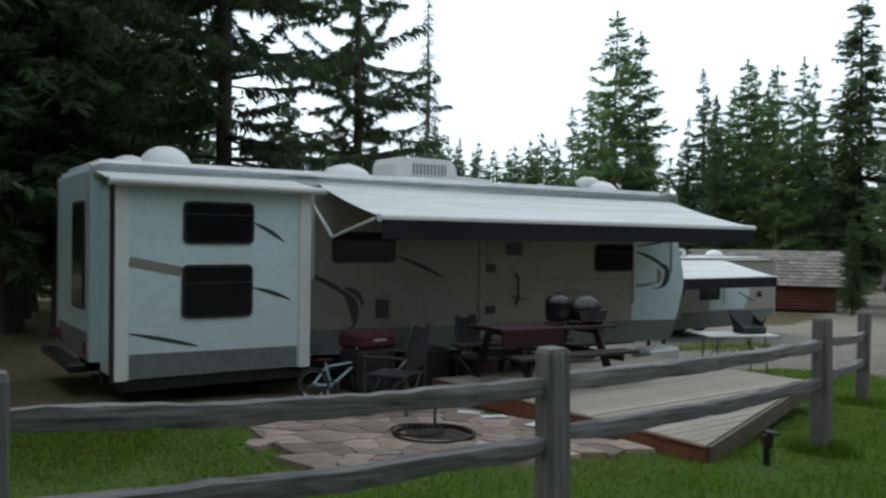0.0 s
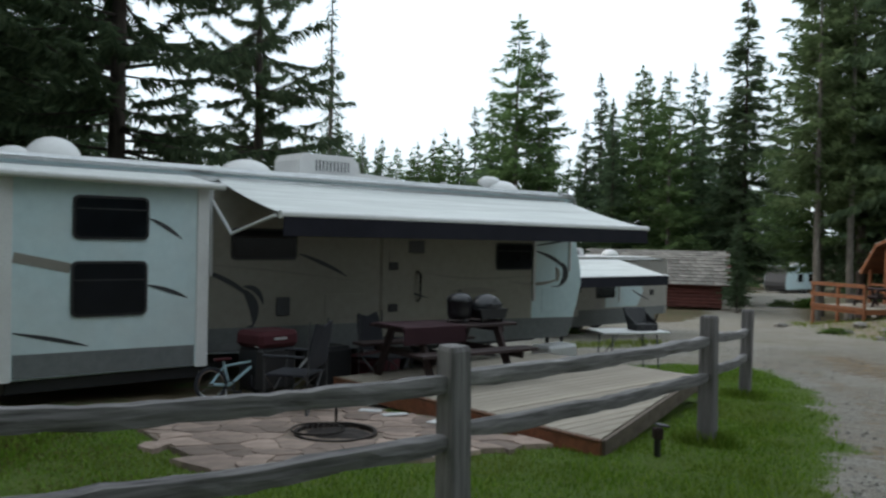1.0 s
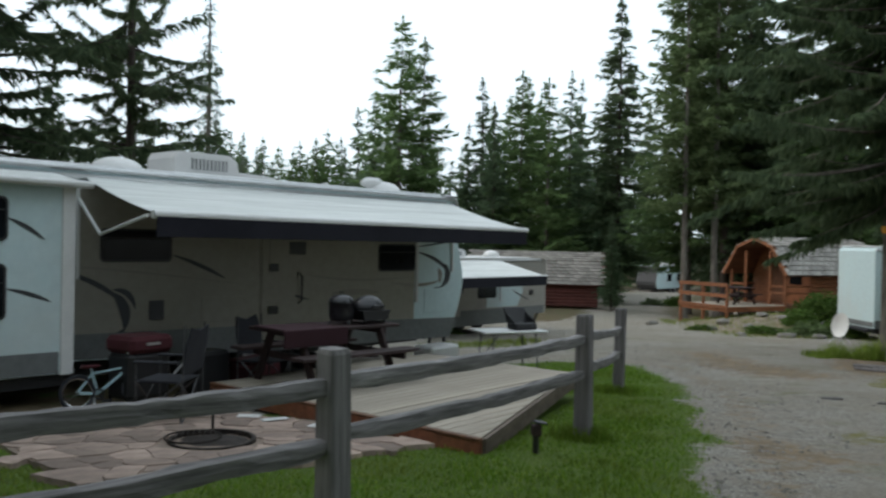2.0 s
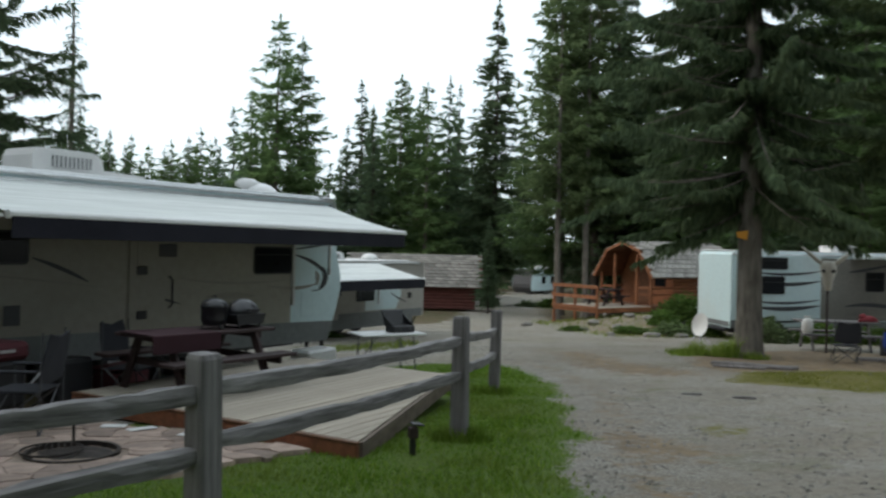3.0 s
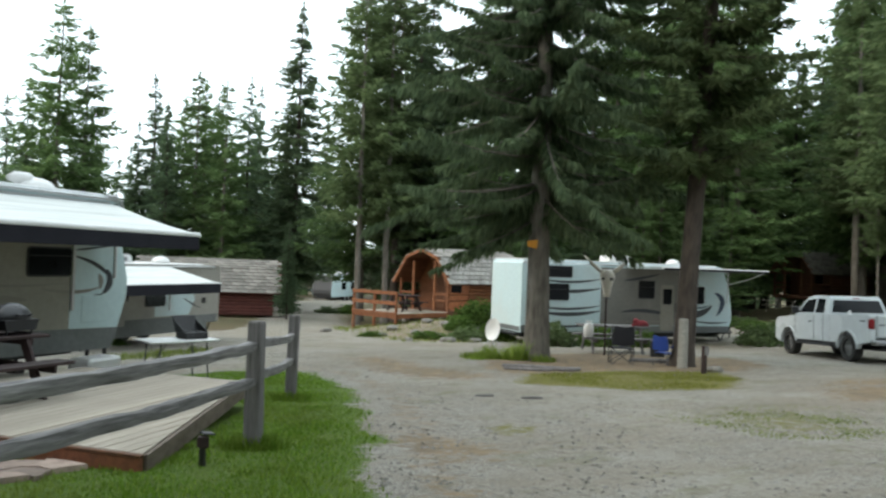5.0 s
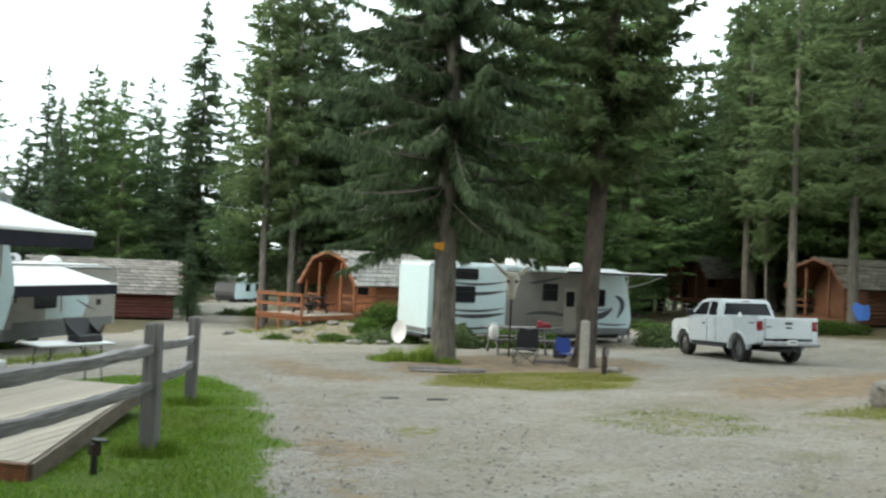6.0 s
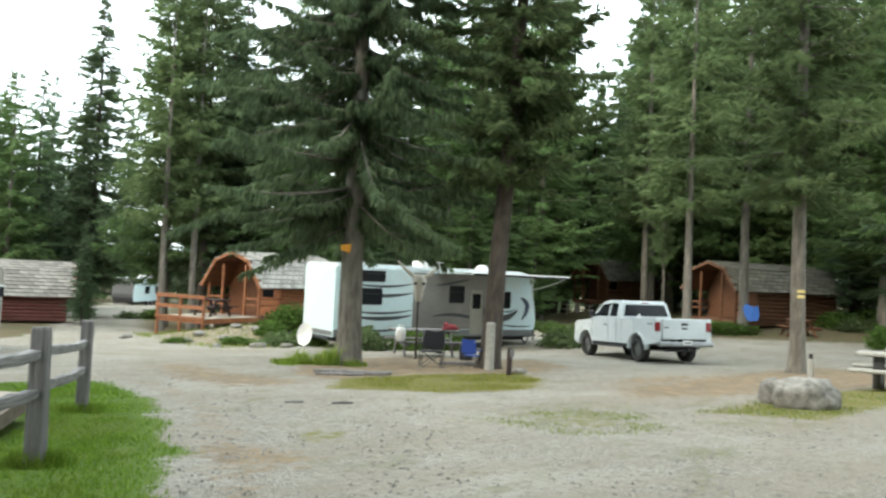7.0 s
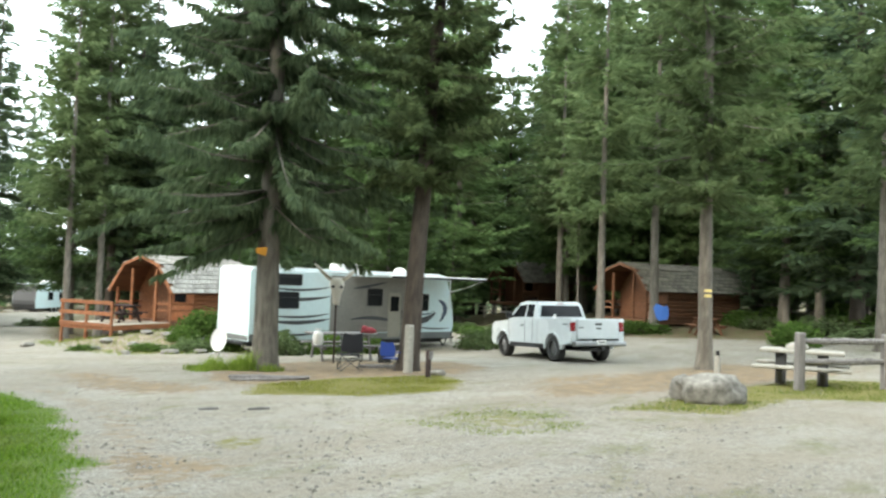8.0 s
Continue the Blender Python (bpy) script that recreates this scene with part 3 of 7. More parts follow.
tree_kind("larch_thin", M_BARKGREY, M_FIRDARK, seed=18, h=18, radius=1.35, bare=0.18, levels=60, per=6, twigs=20, tw_len=0.36, tw_wid=0.034, droop=0.8, gap=0.1, taper=0.7, curl=-0.1, limbs=1.0)
tree_kind("spruce_far", M_BARK, M_FIRDARK, seed=21, h=20, radius=3.2, bare=0.05, levels=38, per=8, twigs=58, tw_len=0.54, tw_wid=0.058, hang=0.3, droop=0.22, curl=0.08, taper=0.95, limbs=0.0)
tree_kind("fir_far", M_BARK, M_BRIGHT, seed=22, h=20, radius=3.2, bare=0.08, levels=38, per=8, twigs=58, tw_len=0.54, tw_wid=0.058, hang=0.3, droop=0.15, gap=0.1, curl=0.08, taper=0.8, limbs=0.0)
KIND_LABEL = {
    "spruce_near": ("spruce_tree", "large dark green spruce with drooping boughs beside the road", "spruce tree"),
    "pine_near": ("pine_tree", "tall pine with a bare dark trunk and sparse boughs", "pine tree"),
    "pine_pale": ("pine_tree", "tall pine with a pale grey-brown trunk beside the road", "pine tree"),
    "pine_open": ("spruce_tree", "dark open-branched conifer standing behind the trailer", "conifer tree"),
    "spruce_a": ("spruce_tree", "dense dark green conical spruce in the woods", "spruce tree"),
    "spruce_b": ("spruce_tree", "dark green spruce with ragged boughs in the woods", "spruce tree"),
    "pine_a": ("pine_tree", "tall pine with bare grey trunk in the woods", "pine tree"),
    "spruce_far": ("spruce_tree", "dark spruce deep in the woods, also added unseen for shade", "spruce tree"),
    "fir_far": ("fir_tree", "bright green fir deeper in the woods", "fir tree"),
    "fir_bright": ("fir_tree", "bright green young fir at the wood's edge", "fir tree"),
    "larch_thin": ("larch_tree", "thin half-bare larch with sparse drooping twigs", "larch tree"),
}


def tree(kind, x, y, h=None, turn=0.0, wide=1.0, lean=(0, 0)):
    t, c, h0 = TREES[kind]
    s = (h or h0) / h0
    name, label, cat = KIND_LABEL[kind]
    ob = thing(name, label, cat, pose(x, y, gz(x, y) - 0.05, lean[0], lean[1], turn) @ Matrix.Diagonal((s * wide, s * wide, s, 1)), group="campground trees")
    part("trunk", t, None, ob)
    part("crown", c, None, ob)
    return ob


def at_az(az, d):
    return d * math.sin(radians(az)), d * math.cos(radians(az))


def plant(kind, az, d, h, turn=0.0, wide=1.0, lean=(0, 0)):
    x, y = at_az(az, d)
    return tree(kind, x, y, h, turn, wide, lean)


# trees that stand out singly
tree("spruce_near", 15.1, 15.95, 22, 47, 1.0, (0, 0.3))
tree("pine_near", 17.3, 13.0, 21, 10, 1.0, (2.2, 3.0))
tree("pine_pale", 23.5, 7.3, 20, 150, 1.05)
plant("pine_open", -15.0, 19, 19, 20, 1.05)
plant("spruce_a", -24.8, 20, 20, 130, 0.85)
plant("spruce_a", -23.5, 23, 17, 0, 1.2)
plant("spruce_a", -27.5, 21, 19, 80, 1.3)
plant("pine_open", -5.9, 24, 16.5, 200, 0.82)
plant("spruce_b", -10.5, 31, 9.5, 60, 1.2)
plant("spruce_b", -5.6, 30, 8.4, 10, 1.3)
plant("larch_thin", -1.2, 40, 16.5, 0, 1.0)
plant("spruce_b", -0.6, 42, 9.5, 90, 1.1)
plant("spruce_b", -3.0, 46, 9.0, 20, 1.1)
plant("fir_bright", 11.7, 46, 16.2, 0, 1.25)
plant("fir_bright", 13.2, 47, 15.4, 100, 1.1)
plant("spruce_b", 10.0, 47, 12.2, 40, 1.1)
plant("spruce_b", 13.6, 50, 11.2, 120, 1.0)
plant("spruce_a", 26.5, 63, 23.2, 30, 1.25)
plant("fir_bright", 20.0, 62, 17.2, 70, 1.2)
plant("fir_bright", 21.8, 60, 16.2, 200, 1.2)
plant("spruce_b", 18.1, 61, 14.6, 160, 1.1)
plant("spruce_b", 23.4, 64, 17.6, 20, 1.1)
plant("spruce_b", 26.3, 50, 6.0, 10, 1.0)
plant("spruce_b", 26.5, 52, 4.0, 70, 1.1)
plant("fir_bright", 31.2, 50, 22, 10, 1.1)
plant("pine_near", 33.5, 48, 22, 70, 0.9)
plant("spruce_a", 28.6, 102, 22, 300, 1.2)
plant("pine_a", 31.0, 45, 20, 40, 1.0)
plant("pine_a", 32.9, 46, 21, 90, 1.0)
plant("spruce_a", 35.5, 52, 21, 10, 1.3)
plant("pine_a", 66.0, 38, 19, 5, 1.1)
plant("pine_a", 64.5, 39, 12, 50, 0.45, (0, 2))
plant("pine_a", 69.5, 43.0, 22, 30, 1.15)
plant("pine_a", 72.6, 52.0, 23, 120, 1.2)
plant("pine_a", 75.8, 51.0, 23, 210, 1.2)
plant("pine_a", 63.2, 52.0, 21, 80, 1.1)
plant("pine_a", 83.0, 33, 19, 260, 1.1)
plant("fir_bright", 87.0, 36, 20, 200, 1.1)
plant("spruce_b", -26.6, 27, 9, 15, 1.4)
plant("spruce_b", -28.8, 24, 9, 80, 1.4)
for az, d in ((-18.4, 33), (-22.0, 32), (-26.5, 31), (-31.5, 28)):
    plant("spruce_b", az, d, 19.5, 7 * az, 1.2)
# unseen spruces towards the sun, added to shade patio and slide-out
for x, y in ((-11.5, 10.2), (-9.5, 7.6)):
    tree("spruce_far", x, y, 19, 33 * x, 1.1)
# unseen spruces left of view, added to keep sun off the trailer
for az, d in ((-38, 18.5), (-44, 19.5), (-51, 18.0)):
    plant("spruce_a", az, d, 20, 5 * az, 1.3)
# unseen spruces beside and behind the camera, added to dim the near lawn
for x, y in ((-9, 0.5), (-7, -5.5), (-13.5, 4.5), (-2.5, -9)):
    tree("spruce_far", x, y, 22, 40 * x, 1.2)

# the woods behind, thickening with distance
rng = random.Random(7)


def wood(az0, az1, d0, d1, count, kinds, h0, h1, wide=1.15):
    for i in range(count):
        az = az0 + (az1 - az0) * (i + rng.random()) / count
        kind, d, h, turn, w = rng.choice(kinds), rng.uniform(d0, d1), rng.uniform(h0, h1), rng.uniform(0, 360), wide * rng.uniform(0.85, 1.2)
        if d < 90 and 26.9 < az < 31.4 or d < 65 and 56.5 < az < 64.5 or d < 56 and 64 < az < 76.5:
            continue
        plant(kind, az, d, h, turn, w)


wood(-50, -22, 26, 44, 8, ["spruce_a", "spruce_b"], 15, 20, 1.3)
wood(-17, -1, 40, 60, 11, ["spruce_far", "spruce_b"], 8, 10.5)
wood(-3, 12, 60, 78, 42, ["fir_far", "spruce_far", "fir_far"], 10.5, 13.6, 1.3)
wood(8, 26, 66, 85, 22, ["spruce_far"], 11, 15, 1.2)
wood(17, 26, 66, 85, 9, ["spruce_far", "fir_far"], 16, 20, 1.2)
wood(34, 50, 48, 56, 8, ["spruce_a", "fir_bright", "fir_bright"], 16, 20, 1.2)
wood(34, 50, 56, 72, 16, ["fir_far", "spruce_far", "fir_far"], 15, 20, 1.15)
wood(48, 68, 50, 58, 9, ["fir_bright", "fir_bright", "pine_a"], 19, 25, 1.25)
wood(48, 68, 58, 76, 18, ["fir_far", "spruce_far"], 20, 27, 1.2)
wood(66, 96, 42, 54, 16, ["fir_bright", "spruce_b", "pine_a", "fir_bright"], 17, 23, 1.3)
wood(66, 96, 54, 74, 22, ["fir_far", "spruce_far", "fir_far"], 17, 24, 1.2)
wood(60, 95, 50, 58, 10, ["fir_far", "spruce_far"], 9, 14, 1.3)
for az in (58.0, 59.6, 61.0):
    plant("fir_far", az, 66, 20, 30 * az, 1.2)
plant("fir_far", 57.2, 64, 27, 10, 1.0)
plant("fir_bright", 63.6, 56, 25, 10, 1.1)
plant("spruce_b", 61.8, 64, 22, 10, 0.8)
plant("fir_bright", 65.2, 62, 22, 77, 1.2)
plant("fir_bright", 77.5, 44, 21, 140, 1.3)
for az, d, h in ((64.8, 59, 25), (67.2, 60, 26), (69.4, 58, 25), (71.6, 60, 24), (73.8, 58, 25), (76.0, 57, 25)):
    plant("fir_bright", az, d, h, 50 * az, 1.25)
plant("spruce_b", 62.9, 68, 24, 40, 1.1)
# young firs that fill the wood's edge under the tall crowns
for k in range(17):
    plant("fir_bright" if k % 3 else "spruce_b", 40.5 + 16 * (k + 0.7 * rng.random()) / 17, rng.uniform(44, 50), rng.uniform(4.5, 8.5), 61 * k, rng.uniform(1.4, 1.9))
for k in range(8):
    plant("fir_bright", 57 + 9 * (k + 0.7 * rng.random()) / 8, rng.uniform(66, 71), rng.uniform(5, 9), 47 * k, rng.uniform(1.4, 1.9))
for k in range(11):
    plant("fir_bright" if k % 3 else "spruce_b", 75.5 + 16 * (k + 0.7 * rng.random()) / 11, rng.uniform(49, 55), rng.uniform(4, 8), 53 * k, rng.uniform(1.4, 1.9))
wood(-50, -16, 50, 80, 14, ["spruce_far"], 12, 17, 1.2)
wood(-16, 25, 88, 130, 18, ["spruce_far"], 10, 14, 1.3)
wood(40, 52, 98, 130, 12, ["fir_far"], 19, 24, 1.2)
wood(52, 100, 98, 130, 20, ["spruce_far", "fir_far"], 22, 28, 1.2)
wood(24, 36, 96, 112, 16, ["spruce_far"], 12, 15, 1.4)
# unseen trees behind the camera, added to cut skylight on the trailer's side
wood(104, 192, 14, 24, 24, ["spruce_far"], 19, 25, 1.15)
# unseen as well, kept further off so the far woods stay lit
wood(192, 262, 28, 48, 11, ["spruce_far"], 15, 21, 1.1)
wood(262, 312, 34, 60, 9, ["spruce_far"], 12, 16, 1.2)

# ---------- split-rail fence ----------
POSTS = [(-4.4, 1.9, 1.15), (-1.555, 2.8, 1.14), (0.575, 4.2, 1.165), (3.47, 7.55, 1.24), (5.55, 10.92, 1.22)]

# how far below each post's top the upper and the lower rail meet it, span by span
RAIL_DROPS = [((0.20, 0.19), (0.52, 0.52)), ((0.165, 0.195), (0.50, 0.48)), ((0.16, 0.235), (0.44, 0.58)), ((0.205, 0.297), (0.52, 0.65))]


def build_fence():
    x0, y0, _ = POSTS[2]
    fence = thing("split_rail_fence", "weathered grey split-rail fence with two rails on the lawn", "fence", pose(x0, y0, gz(x0, y0)))
    inv = fence.matrix_world.inverted()
    for i, (x, y, h) in enumerate(POSTS):
        z = gz(x, y)
        g = Geo()
        w = 0.066 if i == 2 else 0.074
        prof = [(-0.5, 1.06), (0.25 * h, 1.05), (0.6 * h, 1.0), (h - 0.025, 0.97), (h, 0.84)]
        oct_ = [(-1, -0.86), (-0.86, -1), (0.86, -1), (1, -0.86), (1, 0.86), (0.86, 1), (-0.86, 1), (-1, 0.86)]
        vs = [(w * k * a, w * k * b, zz) for zz, k in prof for a, b in oct_]
        fs = [(r * 8 + q, r * 8 + (q + 1) % 8, (r + 1) * 8 + (q + 1) % 8, (r + 1) * 8 + q) for r in range(4) for q in range(8)]
        fs += [tuple(range(8))[::-1], tuple(range(32, 40))]
        g.add(vs, fs, pose(0, 0, 0, 0, 0, 20 + 9 * i))
        wobble(g, 0.012, 4, i)
        ob = part("post", g, M_POST, fence)
        ob.matrix_basis = inv @ pose(x, y, z, 0.6 * (i % 3 - 1), 0.8 * ((i + 1) % 3 - 1), 0)
    for i in range(len(POSTS) - 1):
        (xa, ya, ha), (xb, yb, hb) = POSTS[i], POSTS[i + 1]
        for row, (drop_a, drop_b) in enumerate(RAIL_DROPS[i]):
            a = Vector((xa, ya, gz(xa, ya) + ha - drop_a))
            b = Vector((xb, yb, gz(xb, yb) + hb - drop_b))
            d = (b - a)
            n = d.normalized()
            ln = d.length
            g = Geo()
            vs, fs = [], []
            N = 26
            tilt = 0.5 * noise.noise((i * 1.7, row * 2.3, 0.4))
            for k in range(N + 1):
                t = k / N
                end = 0.55 if k in (0, N) else (0.85 if k in (1, N - 1) else 1.0)
                sag = -0.03 * math.sin(math.pi * t) + 0.018 * noise.noise((t * 5, i * 3.1, row * 7.7))
                hw, hh = 0.036 * end * (1 + 0.15 * noise.noise((t * 9, i + 2, row))), 0.050 * end * (1 + 0.12 * noise.noise((t * 6, i, row + 3)))
                for aa, bb in ((-0.85, -0.9), (0.2, -1.0), (0.95, -0.75), (1.0, 0.1), (0.8, 0.95), (-0.1, 1.0), (-0.9, 0.85), (-1.0, 0.0)):
                    ch = 1 + 0.11 * noise.noise((aa * 3 + i, bb * 3 + row, t * 17))
                    aa, bb = ch * (aa - tilt * bb * 0.5), ch * (bb + tilt * aa * 0.5)
                    vs.append((t * ln - ln / 2, hw * aa + 0.012 * noise.noise((t * 4, i + 9, row)), hh * bb + sag))
            for k in range(N):
                for q in range(8):
                    fs.append((k * 8 + q, k * 8 + (q + 1) % 8, (k + 1) * 8 + (q + 1) % 8, (k + 1) * 8 + q))
            fs += [tuple(range(8))[::-1], tuple(range(N * 8, N * 8 + 8))]
            g.add(vs, fs)
            wobble(g, 0.011, 9, i + row)
            ob = part("rail", g, M_RAIL, fence)
            rot = n.to_track_quat("X", "Z").to_matrix().to_4x4()
            ob.matrix_basis = inv @ Matrix.Translation((a + b) / 2) @ rot


build_fence()

# ---------- the large travel trailer ----------
RV = Matrix(((0.8304, -0.5572, 0, -4.11), (0.5572, 0.8304, 0, 9.66), (0, 0, 1, 0), (0, 0, 0, 1)))


def rounded(x0, x1, z0, z1, r, n=4):
    pts = []
    for cx, cz, a in ((x1 - r, z1 - r, 0), (x0 + r, z1 - r, 90), (x0 + r, z0 + r, 180), (x1 - r, z0 + r, 270)):
        for k in range(n + 1):
            t = radians(a + 90 * k / n)
            pts.append((cx + r * math.cos(t), cz + r * math.sin(t)))
    return pts


def rv_window(parent, x0, x1, z0, z1, y, out=-1, r=0.07):
    """A dark tinted window with a rubber frame; out: the way that it faces along y."""
    w = part("window", Geo().prism(rounded(x0, x1, z0, z1, r), 1, y, y + out * 0.022), M_BLACK, parent)
    part("pane", Geo().prism(rounded(x0 + 0.03, x1 - 0.03, z0 + 0.03, z1 - 0.03, r * 0.7), 1, y + out * 0.012, y + out * 0.027), M_GLASS, w)
    if x1 - x0 > 0.5:
        part("slider_bar", Geo().box(x0 + 0.04, x1 - 0.04, min(y + out * 0.024, y + out * 0.032), max(y + out * 0.024, y + out * 0.032), (z0 + z1) / 2 + 0.09, (z0 + z1) / 2 + 0.105), M_BLACK, w)
    return w


def ribbon(pts, widths, y, out=-1, thick=0.004):
    """A flat decal that follows a curve in the x-z plane, slightly proud of the wall."""
    g = Geo()
    vs, fs = [], []
    n = len(pts)
    for i, (x, z) in enumerate(pts):
        a, b = pts[max(i - 1, 0)], pts[min(i + 1, n - 1)]
        d = Vector((b[0] - a[0], b[1] - a[1])).normalized()
        for s in (-1, 1):
            for yy in (y + out * 0.001, y + out * thick):
                vs.append((x - s * d[1] * widths[i] / 2, yy, z + s * d[0] * widths[i] / 2))
    for i in range(n - 1):
        a, b = i * 4, i * 4 + 4
        fs += [(a + 1, a + 3, b + 3, b + 1), (a, b, b + 2, a + 2), (a, a + 1, b + 1, b), (a + 2, b + 2, b + 3, a + 3)]
    fs += [(0, 2, 3, 1), ((n - 1) * 4, (n - 1) * 4 + 1, (n - 1) * 4 + 3, (n - 1) * 4 + 2)]
    return g.add(vs, fs)


def arc(p0, p1, p2, n=10):
    """Quadratic curve."""
    out = []
    for k in range(n + 1):
        t = k / n
        out.append(tuple((1 - t) ** 2 * a + 2 * t * (1 - t) * b + t * t * c for a, b, c in zip(p0, p1, p2)))
    return out


def swell(n, w):
    return [max(0.006, w * math.sin(math.pi * (0.06 + 0.9 * k / n)) ** 0.8) for k in range(n + 1)]


def wheel(name, parent, x, y, z, r, width, out=-1, spokes=6, rim_mat=None):
    """Tyre and rim, axle along y."""
    t = Geo()
    prof = [(r * 0.62, -0.5), (r * 0.93, -0.5), (r, -0.34), (r, 0.34), (r * 0.93, 0.5), (r * 0.62, 0.5)]
    n = 22
    vs = [(x + q * math.cos(2 * math.pi * k / n), y + s * width, z + q * math.sin(2 * math.pi * k / n)) for k in range(n) for q, s in prof]
    m = len(prof)
    fs = [(k * m + j, k * m + (j + 1) % m, (k + 1) % n * m + (j + 1) % m, (k + 1) % n * m + j) for k in range(n) for j in range(m)]
    hub = new(name)
    hub.parent = parent
    part("tyre", t.add(vs, fs), M_TYRE, hub)
    g = Geo()
    ry = y + out * width * 0.28
    g.prism([(x + r * 0.63 * math.cos(2 * math.pi * k / 18), z + r * 0.63 * math.sin(2 * math.pi * k / 18)) for k in range(18)], 1, y - width * 0.25, y + width * 0.25)
    for k in range(spokes):
        a = 2 * math.pi * k / spokes
        c = Matrix.Translation((x, ry, z)) @ Matrix.Rotation(a, 4, "Y")
        g.box(0.02, r * 0.58, -0.02, 0.02, -0.035, 0.035, 0.008, c)
    g.prism([(x + r * 0.16 * math.cos(2 * math.pi * k / 10), z + r * 0.16 * math.sin(2 * math.pi * k / 10)) for k in range(10)], 1, ry - 0.03, ry + 0.03)
    part("rim", g, rim_mat or M_ALU, hub)
    return hub


def ac_unit(x, y, z, w=1.05, d=0.7, h=0.26):
    g = Geo()
    g.prism([(x - w / 2, z), (x + w / 2, z), (x + w / 2 - 0.06, z + h * 0.75), (x + w / 2 - 0.2, z + h), (x - w / 2 + 0.06, z + h), (x - w / 2, z + h * 0.7)], 1, y - d / 2, y + d / 2)
    return g


def build_main_rv():
    rv = thing("travel_trailer", "long white travel trailer with grey swooshes, slide-out and open awning", "travel trailer", RV)
    W = 2.08
    body = Geo().prism([(0.0, 0.02), (0.0, 2.26), (0.05, 2.34), (0.14, 2.38), (9.92, 2.36), (10.03, 2.31), (10.08, 2.2), (10.20, 1.4), (10.33, 0.95), (10.34, 0.70), (10.22, 0.30), (9.98, -0.27), (6, -0.20)], 1, 0, W)
    part("body", body, M_RVWHITE, rv)
    part("roof", Geo().box(0.1, 9.75, 0.05, W - 0.05, 2.36, 2.41, 0.02), M_ROOF, rv)
    part("roof_gutter", Geo().tube([(0.0, -0.02, 2.30), (0.1, -0.02, 2.345), (9.9, -0.02, 2.33), (9.98, -0.02, 2.31)], 0.035, 8), M_ALU, rv)
    part("roof_edge_trim", Geo().box(0.02, 9.8, -0.028, -0.002, 2.20, 2.27, 0.006), M_ALU, rv)
    # lower skirt, on the long side and round the rear
    part("skirt", Geo().prism([(2.42, -0.05), (2.42, 0.26), (6, 0.20), (10.16, 0.08), (9.97, -0.275), (6, -0.205)], 1, -0.012, -0.001), M_RVGREY, rv)
    part("rear_skirt", Geo().box(-0.012, -0.001, 0.02, W - 0.02, 0.03, 0.36, 0.004), M_RVGREY, rv)
    part("rear_bumper", Geo().box(-0.22, -0.02, 0.05, W - 0.05, -0.10, 0.0, 0.02), M_BLACK, rv)
    part("tail_light", Geo().box(-0.035, -0.012, 0.06, 0.26, 0.10, 0.24, 0.008), M_REDLENS, rv)
    part("tail_light", Geo().box(-0.035, -0.012, W - 0.26, W - 0.06, 0.10, 0.24, 0.008), M_REDLENS, rv)
    part("underframe", Geo().box(0.2, 9.4, 0.3, 0.42, -0.34, -0.02, 0.01).box(0.2, 9.4, W - 0.42, W - 0.3, -0.34, -0.02, 0.01), M_BLACK, rv)
    rw = part("window", Geo().prism(rounded(0.28, 1.02, 0.62, 1.92, 0.06), 0, -0.022, 0.0), M_BLACK, rv)
    part("pane", Geo().prism(rounded(0.32, 0.98, 0.66, 1.88, 0.05), 0, -0.028, -0.012), M_GLASS, rw)
    for y in (0.02, W - 0.02):
        part("corner_trim", Geo().tube([(-0.005, y, 0.05), (-0.005, y, 2.25), (0.05, y, 2.34)], 0.022, 6), M_ALU, rv)
    # slide-out bedroom
    sl = part("slide_out", Geo().box(0.12, 2.40, -0.80, -0.001, -0.09, 2.08, 0.012), M_RVWHITE, rv)
    part("slide_trim", Geo().box(0.10, 0.24, -0.822, -0.78, -0.10, 2.09, 0.006), M_WHITE, sl)
    part("slide_trim", Geo().box(2.27, 2.42, -0.822, -0.78, -0.10, 2.05, 0.006), M_WHITE, sl)
    part("side_flange", Geo().box(0.095, 0.119, -0.78, -0.56, -0.09, 2.06, 0.005), M_BLACK, sl)
    part("slide_skirt", Geo().prism([(0.26, -0.07), (0.26, 0.19), (2.25, 0.17), (2.25, -0.08)], 1, -0.812, -0.801), M_RVGREY, sl)
    rv_window(sl, 0.84, 1.68, 1.42, 1.91, -0.801)
    rv_window(sl, 0.83, 1.67, 0.56, 1.18, -0.801)
    part("underside_beam", Geo().box(0.2, 2.35, -0.74, -0.05, -0.24, -0.1, 0.01), M_BLACK, sl)
    for pts, w, mt in ((arc((0.25, 1.22), (0.6, 1.15), (0.825, 1.10)), 0.11, M_DECALTAN), (arc((1.69, 1.67), (1.9, 1.59), (2.08, 1.44)), 0.05, M_DECAL),
                       (arc((1.68, 0.90), (1.95, 0.84), (2.16, 0.74)), 0.05, M_DECAL), (arc((0.26, 0.42), (0.7, 0.33), (1.02, 0.24)), 0.045, M_DECAL)):
        part("decal", ribbon(pts, swell(10, w) if w < 0.1 else [w] * 11, -0.801), mt, sl)
    tp = part("slide_topper", Geo().prism([(0.0, 2.26), (-0.95, 2.10), (-0.95, 2.085), (0.0, 2.24)], 0, 0.05, 2.5), M_AWNING, rv)
    part("roller", Geo().tube([(0.0, -0.95, 2.10), (2.55, -0.95, 2.08)], 0.045, 10), M_WHITE, tp)
    # long awning
    A0, A1 = 2.88, 9.93
    aw = Geo()
    N = 10
